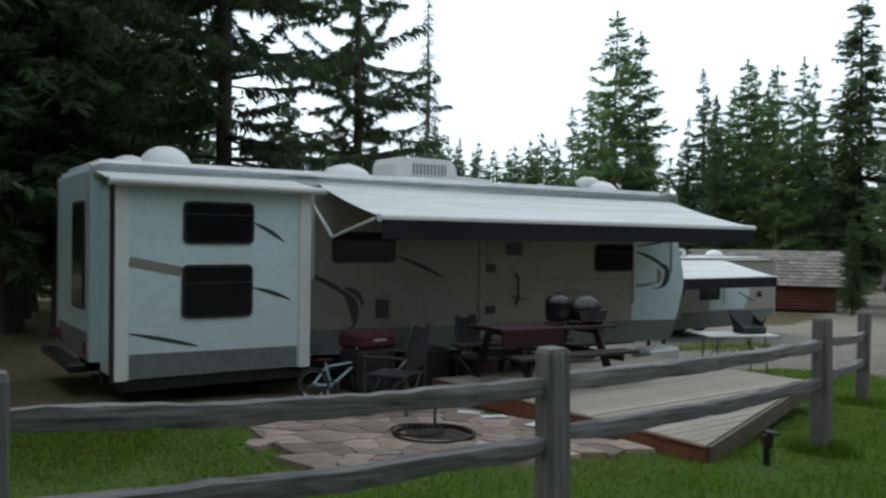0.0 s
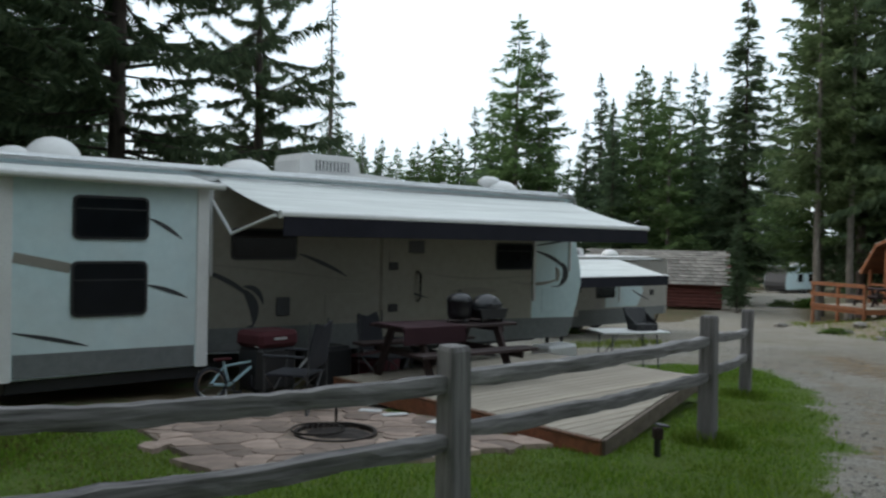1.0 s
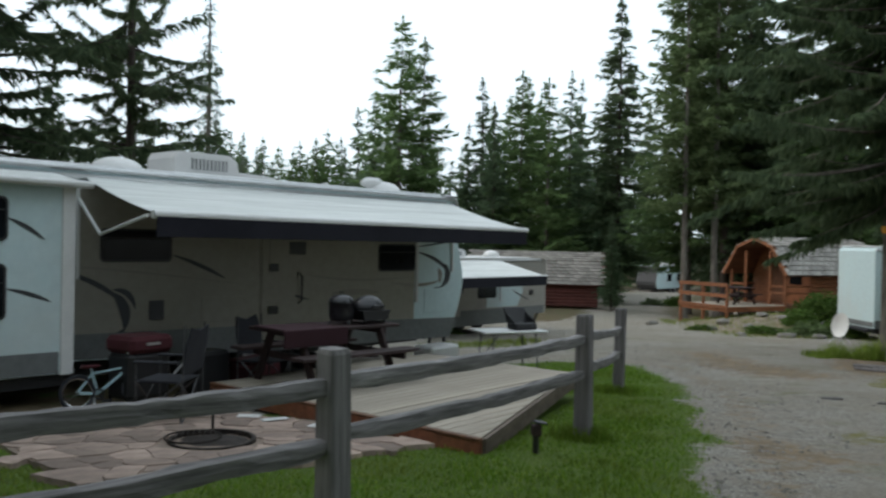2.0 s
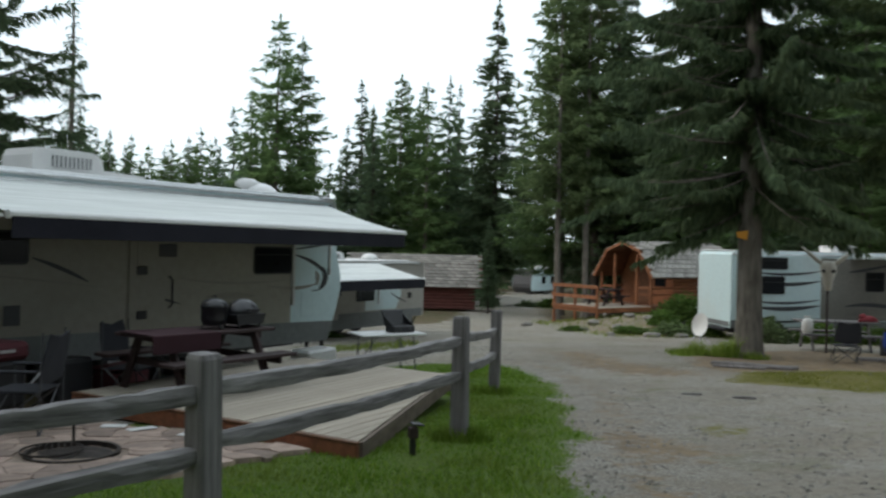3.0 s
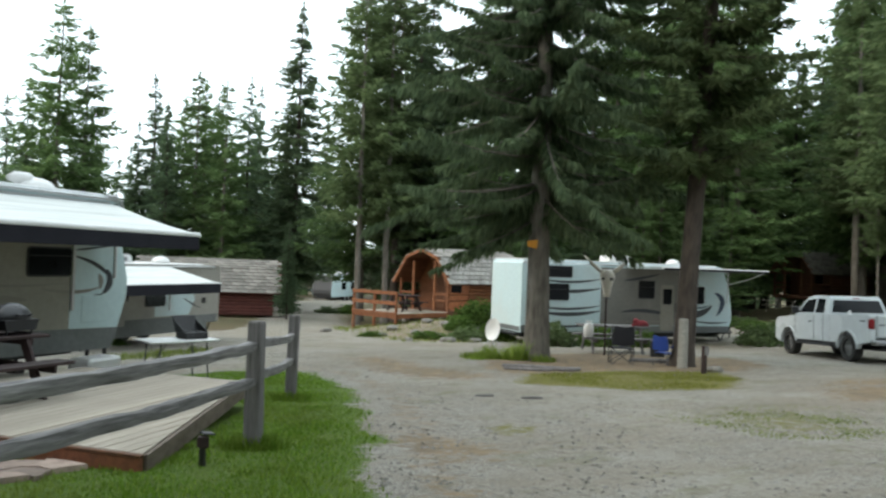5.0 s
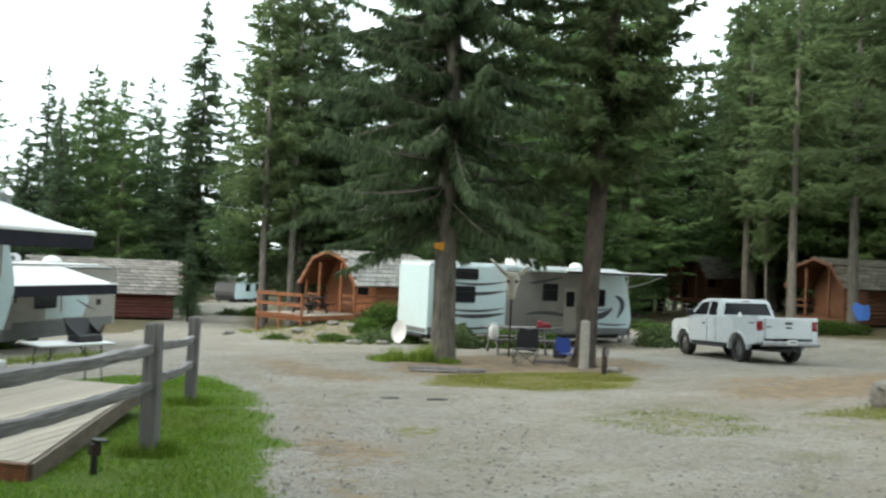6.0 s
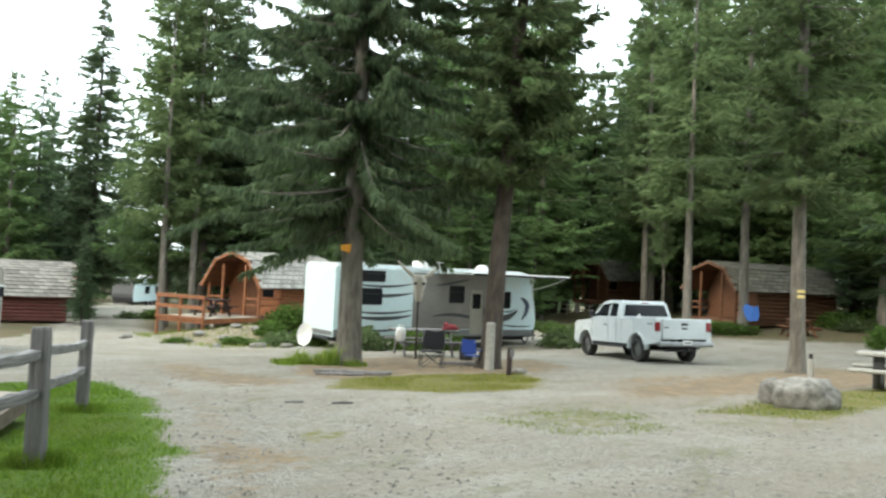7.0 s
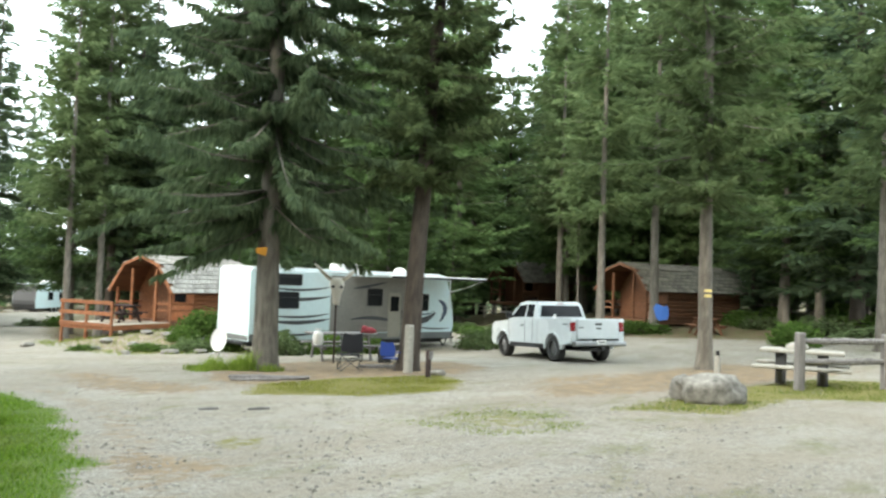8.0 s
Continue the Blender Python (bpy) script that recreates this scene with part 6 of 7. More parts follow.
# ---------- cabins ----------
def cabin(m, wood, label, width=3.6, depth=4.4, porch=1.5, wall=1.62, ridge=3.1, deck=None, floor=0.5, group="log cabins", shingle=None):
    """A log camping cabin: x back from the porch, y across, z from the ground; gambrel shingle roof with a flared gable."""
    cb = thing("log_cabin", label, "cabin", m, group=group)
    hw = width / 2
    x1 = porch + depth
    # log walls
    for s in (-1, 1):
        for k in range(8):
            z = floor + wall * (k + 0.5) / 8
            part("log", Geo().tube([(porch, s * (hw - 0.09), z), (x1, s * (hw - 0.09), z)], wall / 15, 8), wood, cb)
    for x in (porch, x1 - 0.1):
        g = Geo().prism([(-hw + 0.1, floor), (-hw + 0.1, floor + wall), (-hw * 0.58, floor + wall + (ridge - wall) * 0.72), (0, floor + ridge - 0.1), (hw * 0.58, floor + wall + (ridge - wall) * 0.72), (hw - 0.1, floor + wall), (hw - 0.1, floor)], 0, x, x + 0.1)
        part("gable_wall", g, wood, cb)
    part("door", Geo().box(porch - 0.04, porch - 0.005, -0.15, 0.65, floor + 0.02, floor + 1.85, 0.01), M_CABINDK, cb)
    part("window", Geo().box(porch - 0.035, porch - 0.006, -1.15, -0.5, floor + 0.85, floor + 1.5, 0.01), M_GLASS, cb)
    # porch posts, arch board, side rails
    for y in (-hw + 0.1, -hw * 0.42, hw * 0.42, hw - 0.1):
        top = floor + (wall if abs(y) > hw * 0.8 else wall + (ridge - wall) * 0.6)
        part("porch_post", Geo().box(0.02, 0.13, y - 0.055, y + 0.055, floor, top, 0.01), wood, cb)
    for s in (-1, 1):
        for z in (0.45, 0.75):
            part("porch_rail", Geo().box(0.05, 0.10, min(s * hw * 0.42, s * (hw - 0.1)), max(s * hw * 0.42, s * (hw - 0.1)), floor + z, floor + z + 0.09, 0.006), wood, cb)
            part("porch_rail", Geo().box(0.13, porch, s * (hw - 0.1) - 0.025, s * (hw - 0.1) + 0.025, floor + z, floor + z + 0.09, 0.006), wood, cb)
    prof = [(-hw - 0.22, floor + wall - 0.12), (-hw * 0.62, floor + wall + (ridge - wall) * 0.74), (0, floor + ridge), (hw * 0.62, floor + wall + (ridge - wall) * 0.74), (hw + 0.22, floor + wall - 0.12)]
    inner = [(y * 0.95, z - 0.11) for y, z in prof]
    part("arch_board", Geo().prism(prof + inner[::-1], 0, -0.22, -0.15), wood, cb)
    part("porch_ceiling", Geo().prism([(y * 0.97, z - 0.05) for y, z in prof] + [(y * 0.97, z - 0.08) for y, z in prof[::-1]], 0, -0.14, x1 + 0.15), M_CABINDK, cb)
    part("roof_deck", Geo().prism(prof + [(y, z - 0.045) for y, z in prof[::-1]], 0, -0.15, x1 + 0.2), M_CABINDK, cb)
    # shingles, row by row, some lifted
    rnd = random.Random(int(m.translation.x * 10))
    roof = part("shingle_roof", Geo().box(-0.2, x1 + 0.22, -0.09, 0.09, floor + ridge - 0.005, floor + ridge + 0.045, 0.01), shingle or M_SHINGLE, cb, "weathered grey cedar shingle roof")
    unit = Geo().box(-0.20, 0.20, -0.17, 0.17, 0.0, 0.028).mesh("shingle", shingle or M_SHINGLE)
    for s in (-1, 1):
        for (ya, za), (yb, zb) in ((prof[0], prof[1]), (prof[1], prof[2])):
            ln = math.hypot(yb - ya, zb - za)
            rows = max(2, round(ln / 0.24))
            tilt = math.degrees(math.atan2(zb - za, yb - ya))
            for r in range(rows):
                t = (r + 0.45) / rows
                y, z = ya + (yb - ya) * t, za + (zb - za) * t
                x = -0.2 + (0.2 if r % 2 else 0.0)
                while x < x1 + 0.2:
                    ob = part("shingle", unit, None, roof)
                    mm = pose(x + 0.2, y, z + 0.018, tilt - 6 + rnd.uniform(-2, 2), 0, rnd.uniform(-1.5, 1.5))
                    ob.matrix_basis = mm if s < 0 else Matrix.Diagonal((1, -1, 1, 1)) @ mm @ Matrix.Diagonal((1, -1, 1, 1))
                    x += 0.41
    part("floor_frame", Geo().box(0, x1, -hw, hw, floor - 0.22, floor - 0.001, 0.01), M_CABINDK, cb)
    for x in (0.3, x1 / 2, x1 - 0.3):
        for y in (-hw + 0.25, hw - 0.25):
            part("pier", Geo().box(x - 0.12, x + 0.12, y - 0.12, y + 0.12, -0.5, floor - 0.22), M_CONC, cb)
    if deck:
        n = 12
        dw = 2 * hw - 0.44
        b = Geo().box(-deck / 2, deck / 2, 0.0, dw / n - 0.01, -0.03, 0.0).mesh("deck_board", M_DECK)
        for k in range(n):
            ob = part("deck_board", b, None, cb)
            ob.location = (-deck / 2 - 0.002, -hw + k * dw / n, floor)
        part("deck_beam", Geo().box(-deck, 0, -hw - 0.03, -hw - 0.005, floor - 0.22, floor - 0.02, 0.006).box(-deck - 0.03, -deck - 0.005, -hw, -hw + dw, floor - 0.22, floor - 0.02, 0.006), wood, cb)
        for y in (-hw + 0.06, -hw + dw / 2, -hw + dw - 0.06):
            part("rail_post", Geo().box(-deck - 0.05, -deck + 0.05, y - 0.05, y + 0.05, -0.9, floor + 0.92, 0.008), wood, cb)
        for z in (-0.10, 0.36, 0.80):
            part("rail_board", Geo().box(-deck - 0.09, -deck - 0.05, -hw - 0.02, -hw + dw, floor + z, floor + z + 0.15, 0.006), wood, cb)
    return cb


def cabin_pose(x, y, heading, floor_z, floor):
    return pose(x, y, floor_z - floor, 0, 0, heading)


# front-right corner of the porch at (23.14, 30.4); the cabin runs back along heading 11.5 degrees
c1 = Vector((23.14, 30.4, 0)) + Matrix.Rotation(radians(11.5), 3, "Z") @ Vector((0, 1.62, 0))
cabin(cabin_pose(c1.x, c1.y, 11.5, -0.87, 0.75), M_CABIN, "orange-stained log cabin with shingle roof, porch and deck", width=3.24, wall=1.44, ridge=2.9, deck=3.3, floor=0.75)
q = Matrix.Rotation(radians(11.5), 3, "Z")
pt1 = c1 + q @ Vector((-1.5, -0.3, 0))
picnic_table(pose(pt1.x, pt1.y, -0.87, 0, 0, 100), M_TABLE, "dark picnic table on the cabin's deck", 1.5)
c2 = Vector((*at_az(67.4, 45), 0))
# roof colour carries the shade of the trees round this cabin
cabin(cabin_pose(c2.x, c2.y, -26, -0.13, 0.6), M_CABINDK, "brown log cabin with grey shingle roof in the woods, darkened for tree shade", width=3.7, depth=5.3, wall=1.58, ridge=2.9, floor=0.6, shingle=M_SHINGLESHADE)
picnic_table(on_ground(*at_az(72.8, 40), 30), M_CABINDK, "brown picnic table in front of the wooded cabin", 1.8)
c3 = Vector((*at_az(59.6, 60), 0))
# logs and shingles here are toned down for the wood's shade
cabin(cabin_pose(c3.x, c3.y, -18, 0.1, 0.8), M_CABINDK, "dark brown log cabin half hidden behind trees, darkened for their shade", depth=3.6, wall=1.58, ridge=2.9, floor=0.8, shingle=M_SHINGLESHADE)
picnic_table(on_ground(*at_az(58.9, 55), -60), M_DECK, "pale picnic table before the half-hidden cabin", 2.0)


def build_red_shed():
    """Low cabin with a long shingle roof beyond the second trailer."""
    m = pose(*at_az(25.5, 52), -2.3, 0, 0, 158)
    sh = thing("shed", "red-brown timber cabin with long weathered shingle roof", "cabin", m)
    L, D = 7.5, 4.0
    for k in range(7):
        part("log", Geo().tube([(0.15, 0.0, 0.1 + 0.2 * k), (L, 0.0, 0.1 + 0.2 * k)], 0.11, 8), M_SHEDRED, sh)
    part("end_wall", Geo().box(0.1, 0.2, -D, 0, 0, 1.5), M_SHEDRED, sh)
    part("end_wall", Geo().box(L - 0.1, L, -D, 0, 0, 1.5), M_SHEDRED, sh)
    part("rear_wall", Geo().box(0.2, L - 0.1, -D, -D + 0.1, 0, 1.5), M_SHEDRED, sh)
    part("gable", Geo().prism([(0.05, 1.45), (-1.0, 2.75), (-D / 2, 3.3), (-D + 1.0, 2.75), (-D - 0.05, 1.45)], 0, 0.1, 0.2), M_SHEDRED, sh)
    prof = [(0.45, 1.40), (-0.95, 2.80), (-D / 2, 3.35), (-D + 0.95, 2.80), (-D - 0.45, 1.40)]
    part("roof_deck", Geo().prism(prof + [(y, z - 0.06) for y, z in prof[::-1]], 0, -0.4, L + 0.4), M_SHEDRED, sh)
    roof = part("shingle_roof", Geo().box(-0.42, L + 0.42, -D / 2 - 0.1, -D / 2 + 0.1, 3.34, 3.39, 0.01), M_SHINGLEMID, sh)
    unit = Geo().box(-0.24, 0.24, -0.2, 0.2, 0.0, 0.03).mesh("shingle", M_SHINGLEMID)
    rnd = random.Random(4)
    for (ya, za), (yb, zb) in ((prof[0], prof[1]), (prof[1], prof[2])):
        ln = math.hypot(yb - ya, zb - za)
        rows = round(ln / 0.3)
        for r in range(rows):
            t = (r + 0.5) / rows
            x = -0.4 + 0.24 * (r % 2)
            while x < L + 0.35:
                ob = part("shingle", unit, None, roof)
                ob.matrix_basis = pose(x + 0.24, ya + (yb - ya) * t, za + (zb - za) * t + 0.02, -math.degrees(math.atan2(zb - za, ya - yb)) + 6 + rnd.uniform(-2, 2), 0, 0)
                x += 0.5


build_red_shed()


# ---------- the white pickup ----------
def build_pickup():
    """x forward, y to the left, z from the road; rear axle at x = 0."""
    head = 57.7
    ax = Vector((24.25, 12.29, 0)) + Matrix.Rotation(radians(head), 3, "Z") @ Vector((0, -0.85, 0))
    tr = thing("pickup_truck", "white extended-cab pickup truck parked on the gravel road", "pickup truck", on_ground(ax.x, ax.y, head) @ pose(0, 0, 0, -0.6, 2.8, 0))
    WB = 3.45
    hw = 0.98

    def arch(cx, r, n=8):
        return [(cx + r * math.cos(math.pi * k / n), 0.40 + r * math.sin(math.pi * k / n)) for k in range(n + 1)]
    # side profile of the cab's lower body, with a wheel arch
    cabp = [(0.98, 1.34), (1.05, 1.36), (2.62, 1.34), (3.05, 1.30), (4.15, 1.22), (4.32, 1.10), (4.36, 0.55), (4.2, 0.45)] + arch(WB, 0.50) + [(2.9, 0.42), (0.98, 0.42)]
    part("body", Geo().prism(cabp, 1, -hw, hw), M_CARWHITE, tr)
    # bed: two sides, floor, bulkhead
    bed = [(0.96, 0.45), (0.96, 1.36), (-1.10, 1.38), (-1.12, 1.30), (-1.12, 0.62), (-0.62, 0.55)] + arch(0, 0.50)[::-1] + [(0.52, 0.45)]
    part("bed_side", Geo().prism(bed, 1, hw - 0.12, hw), M_CARWHITE, tr)
    part("bed_side", Geo().prism(bed, 1, -hw, -hw + 0.12), M_CARWHITE, tr)
    part("bed_floor", Geo().box(-1.08, 0.97, -hw + 0.12, hw - 0.12, 0.78, 0.84, 0.01), M_DKGREY, tr)
    tg = part("tailgate", Geo().box(-1.17, -1.09, -hw + 0.21, hw - 0.21, 0.74, 1.37, 0.025), M_CARWHITE, tr)
    for s in (-1, 1):
        part("bed_corner", Geo().box(-1.13, -1.05, s * (hw - 0.105) - 0.10, s * (hw - 0.105) + 0.10, 0.60, 1.36, 0.02), M_CARWHITE, tr)
    part("handle", Geo().box(-1.185, -1.168, -0.12, 0.12, 1.17, 1.24, 0.008), M_BLACK, tg)
    part("handle", Geo().box(-1.185, -1.168, -0.10, 0.10, 1.05, 1.10, 0.008), M_BLACK, tg)
    part("badge", Geo().box(-1.180, -1.168, 0.55, 0.72, 1.08, 1.12, 0.004), M_DKGREY, tg)
    part("rear_bumper", Geo().box(-1.34, -1.13, -hw + 0.02, hw - 0.02, 0.52, 0.68, 0.04), M_DKCHROME, tr)
    part("number_plate", Geo().box(-1.352, -1.338, -0.17, 0.17, 0.58, 0.72, 0.004), M_WHITE, tr)
    part("plate_bar", Geo().box(-1.357, -1.3525, -0.12, 0.12, 0.63, 0.67), M_DKGREY, tr)
    part("tow_hitch", Geo().box(-1.45, -1.2, -0.05, 0.05, 0.42, 0.50, 0.01), M_BLACK, tr)
    for s in (-1, 1):
        part("tail_light", Geo().box(-1.16, -1.06, s * (hw - 0.09) - 0.07, s * (hw - 0.09) + 0.098, 0.98, 1.27, 0.02), M_REDLENS, tr)
        part("headlight", Geo().box(4.12, 4.345, s * (hw - 0.2) - 0.17, s * (hw - 0.2) + 0.19, 0.88, 1.10, 0.04), M_CHROME, tr)
    # cab
    cabs = [(1.02, 1.34), (1.14, 1.84), (1.30, 1.93), (2.05, 1.95), (2.45, 1.88), (3.08, 1.32)]
    g = Geo()
    vs = []
    for (x, z) in cabs:
        k = (z - 1.34) / 0.6
        vs += [(x, -hw + 0.03 + 0.16 * k, z), (x, hw - 0.03 - 0.16 * k, z)]
    n = len(cabs)
    fs = [(2 * i, 2 * i + 1, 2 * i + 3, 2 * i + 2) for i in range(n - 1)] + [tuple(2 * i for i in range(n))[::-1], tuple(2 * i + 1 for i in range(n)), (0, 1, 2 * n - 1, 2 * n - 2)]
    part("cab", g.add(vs, fs), M_CARWHITE, tr)

    def side_pane(pts, s):
        a = [(x, s * (hw - 0.03 - 0.16 * (z - 1.34) / 0.6 + d), z) for d in (-0.01, 0.008) for x, z in pts]
        k = len(pts)
        return Geo().add(a, [tuple(range(k)), tuple(range(k, 2 * k))[::-1]] + [(i, (i + 1) % k, (i + 1) % k + k, i + k) for i in range(k)])
    for s in (-1, 1):
        part("side_window", side_pane([(1.92, 1.40), (1.92, 1.84), (2.40, 1.80), (2.86, 1.40)], s), M_GLASS, tr)
        part("side_window", side_pane([(1.32, 1.40), (1.38, 1.82), (1.82, 1.85), (1.82, 1.40)], s), M_GLASS, tr)
        d = part("door", Geo().box(1.86, 2.98, s * hw - 0.006, s * hw + 0.006, 0.55, 1.33, 0.004), M_CARWHITE, tr)
        for x in (1.84, 3.0, 1.30):
            part("door_seam", Geo().box(x - 0.007, x + 0.007, s * hw - 0.01, s * hw + 0.008, 0.56, 1.33), M_DKGREY, tr)
        part("handle", Geo().box(1.94, 2.12, s * hw - 0.02, s * hw + 0.025, 1.10, 1.15, 0.01), M_BLACK, d)
        part("door_mirror", Geo().box(2.68, 2.82, s * (hw + 0.12) - 0.11, s * (hw + 0.12) + 0.11, 1.36, 1.58, 0.03), M_BLACK, tr)
        part("running_board", Geo().box(0.75, 2.85, s * hw - 0.10, s * hw + 0.08, 0.40, 0.46, 0.015), M_BLACK, tr)
        for cx in (0, WB):
            part("wheel_lip", Geo().tube([(cx + 0.52 * math.cos(math.pi * k / 10), s * (hw + 0.005), 0.40 + 0.52 * math.sin(math.pi * k / 10)) for k in range(11)], 0.03, 5), M_CARWHITE, tr)
        for cx in (0, WB):
            wheel("wheel", tr, cx, s * (hw - 0.15), 0.40, 0.40, 0.27, s, 6, M_DKCHROME)
        part("rocker_panel", Geo().box(0.56, 2.9, s * hw - 0.02, s * hw + 0.006, 0.40, 0.54, 0.004), M_BLACK, tr)
        part("bed_badge", Geo().box(-0.95, -0.65, s * hw - 0.003, s * hw + 0.004, 1.18, 1.22, 0.0), M_DKGREY, tr)
    part("rear_window", Geo().add([(1.02 + 0.12 * (z - 1.34) / 0.5 + dx, y * (hw - 0.03 - 0.16 * (z - 1.34) / 0.6 - 0.10), z) for dx in (-0.014, 0.01) for y, z in ((-1, 1.42), (1, 1.42), (1, 1.80), (-1, 1.80))],
                                  [(0, 1, 2, 3), (7, 6, 5, 4), (0, 4, 5, 1), (1, 5, 6, 2), (2, 6, 7, 3), (3, 7, 4, 0)]), M_GLASS, tr)
    part("windscreen", Geo().add([(2.45 + 0.63 * (1.88 - z) / 0.56 + dx, y * (hw - 0.12 - 0.12 * (z - 1.34) / 0.6), z) for dx in (0.012, -0.01) for y, z in ((-1, 1.40), (1, 1.40), (1, 1.84), (-1, 1.84))],
                                 [(0, 1, 2, 3), (7, 6, 5, 4), (0, 4, 5, 1), (1, 5, 6, 2), (2, 6, 7, 3), (3, 7, 4, 0)]), M_GLASS, tr)
    part("brake_lamp", Geo().box(1.13, 1.16, -0.12, 0.12, 1.845, 1.875, 0.004), M_REDLENS, tr)
    part("chassis", Geo().box(-1.0, 4.1, -0.55, 0.55, 0.36, 0.46, 0.02), M_BLACK, tr)
    part("axle", Geo().tube([(0, -0.8, 0.40), (0, 0.8, 0.40)], 0.06, 8).tube([(WB, -0.8, 0.40), (WB, 0.8, 0.40)], 0.05, 8).dome((0, 0, 0.33), 0.16, 0.16, 0.14), M_BLACK, tr)
    single("rag", wobble(Geo().dome((0, 0, 0), 0.16, 0.12, 0.22, 10, 4), 0.04, 7), M_WHITE, "white crumpled sack standing in the truck's bed", "sack", tr.matrix_world @ pose(0.55, 0.55, 0.842) @ Matrix.Diagonal((1, 1, 2.8, 1)), True)


build_pickup()

# ---------- picnic site under the spruce ----------
picnic_table(on_ground(19.9, 17.6, -32) @ Matrix.Scale(1.15, 4), M_POST, "grey-brown picnic table on the campsite under the spruce", 1.9)
camp_chair(on_ground(16.3, 14.1, 140), M_GREYCLOTH, "charcoal folding camp chair facing away from the road", "camp chairs")
camp_chair(on_ground(17.0, 13.3, 100) @ Matrix.Scale(0.78, 4), M_BLUECLOTH, "bright blue folding camp chair beside a pale post", "camp chairs")
single("tote_bag", wobble(Geo().dome((0, 0, 0.0), 0.30, 0.17, 0.20, 14, 5).dome((-0.14, 0.02, 0.12), 0.12, 0.10, 0.16, 10, 4), 0.05, 7), M_REDBAG, "crumpled red bag lying on the picnic table", "bag", on_ground(19.9, 17.6, -32) @ pose(0.85, -0.1, 0.861, 0, 0, 15) @ Matrix.Diagonal((1, 1, 0.8, 1)), True)
single("bin", Geo().tube([(0, 0, 0), (0, 0, 0.42), (0, 0, 0.47)], [0.20, 0.22, 0.19], 14), M_BLACK, "black bucket standing by the white trailer", "bucket", on_ground(19.6, 15.6, 0))


def gas_bottle(x, y):
    g = thing("gas_bottle", "white gas bottle standing on the picnic bench", "gas bottle", on_ground(x, y, 20))
    part("tank", Geo().tube([(0, 0, 0.03), (0, 0, 0.08), (0, 0, 0.32), (0, 0, 0.40), (0, 0, 0.43)], [0.12, 0.155, 0.155, 0.11, 0.05], 14), M_WHITE, g, "", True)
    part("collar", Geo().ring((0, 0, 0.47), 2, 0.09, 0.02, 14, 6), M_WHITE, g)
    part("foot_ring", Geo().ring((0, 0, 0.02), 2, 0.11, 0.018, 14, 6), M_WHITE, g)
    return g


gb = gas_bottle(18.72, 17.5)
gb.location.z = gz(19.9, 17.6) + 0.45 * 1.15 + 0.004


def satellite_dish(x, y):
    d = thing("satellite_dish", "white round satellite dish on a tripod by the trailer", "satellite dish", on_ground(x, y, 0))
    bowl = Geo()
    n = 22
    vs, fs = [(0, 0, 0)], []
    for r in range(1, 5):
        for k in range(n):
            a = 2 * math.pi * k / n
            q = 0.36 * r / 4
            vs.append((q * math.cos(a), q * 1.25 * math.sin(a), 0.9 * q * q))
    fs += [(0, 1 + k, 1 + (k + 1) % n) for k in range(n)]
    for r in range(3):
        fs += [(1 + r * n + k, 1 + (r + 1) * n + k, 1 + (r + 1) * n + (k + 1) % n, 1 + r * n + (k + 1) % n) for k in range(n)]
    m = len(vs)
    vs += [(a, b, c - 0.02) for a, b, c in vs]
    fs += [tuple(i + m for i in f[::-1]) for f in fs]
    bowl.add(vs, fs, pose(0, 0, 0.55, 80, 0, -78) @ Matrix.Scale(0.85, 4))
    part("bowl", bowl, M_WHITE, d, "", True)
    part("mast", Geo().tube([(0.05, 0.1, 0.0), (0.05, 0.1, 0.55)], 0.022, 7), M_ALU, d)
    for k in range(3):
        a = 2.1 * k
        part("leg", Geo().tube([(0.05, 0.1, 0.35), (0.05 + 0.32 * math.cos(a), 0.1 + 0.32 * math.sin(a), 0.0)], 0.012, 5), M_ALU, d)


satellite_dish(18.3, 21.4)


def skull_post(x, y):
    s = thing("skull_ornament", "bleached longhorn cattle skull mounted on a pole", "ornament", on_ground(x, y, -45) @ Matrix.Diagonal((1.2, 1.2, 1.04, 1)))
    part("pole", Geo().tube([(0, 0.06, -0.2), (0, 0.06, 2.25)], 0.025, 8), M_TABLE, s)
    sk = Geo()
    vs, fs = [], []
    sec = [(1.65, 0.07, 0.06), (1.76, 0.09, 0.08), (1.93, 0.11, 0.10), (2.10, 0.16, 0.12), (2.25, 0.18, 0.13), (2.36, 0.15, 0.11), (2.42, 0.10, 0.07)]
    n = 10
    for z, a, b in sec:
        for k in range(n):
            t = 2 * math.pi * k / n
            vs.append((a * math.cos(t), -0.10 + b * math.sin(t), z))
    for i in range(len(sec) - 1):
        fs += [(i * n + k, i * n + (k + 1) % n, (i + 1) * n + (k + 1) % n, (i + 1) * n + k) for k in range(n)]
    fs += [tuple(range(n))[::-1], tuple(range((len(sec) - 1) * n, len(sec) * n))]
    skull = part("skull", sk.add(vs, fs), M_BONE, s, "", True)
    for q in (-1, 1):
        part("eye_socket", Geo().dome((q * 0.10, -0.205, 2.16), 0.05, 0.03, 0.05, 8, 3, None, -1.2), M_DKGREY, skull)
        part("horn", Geo().tube([(q * 0.10, -0.08, 2.32), (q * 0.24, -0.10, 2.44), (q * 0.40, -0.12, 2.60), (q * 0.56, -0.12, 2.79)], [0.06, 0.055, 0.045, 0.02], 8), M_BONE, s, "", True)


skull_post(18.57, 16.7)
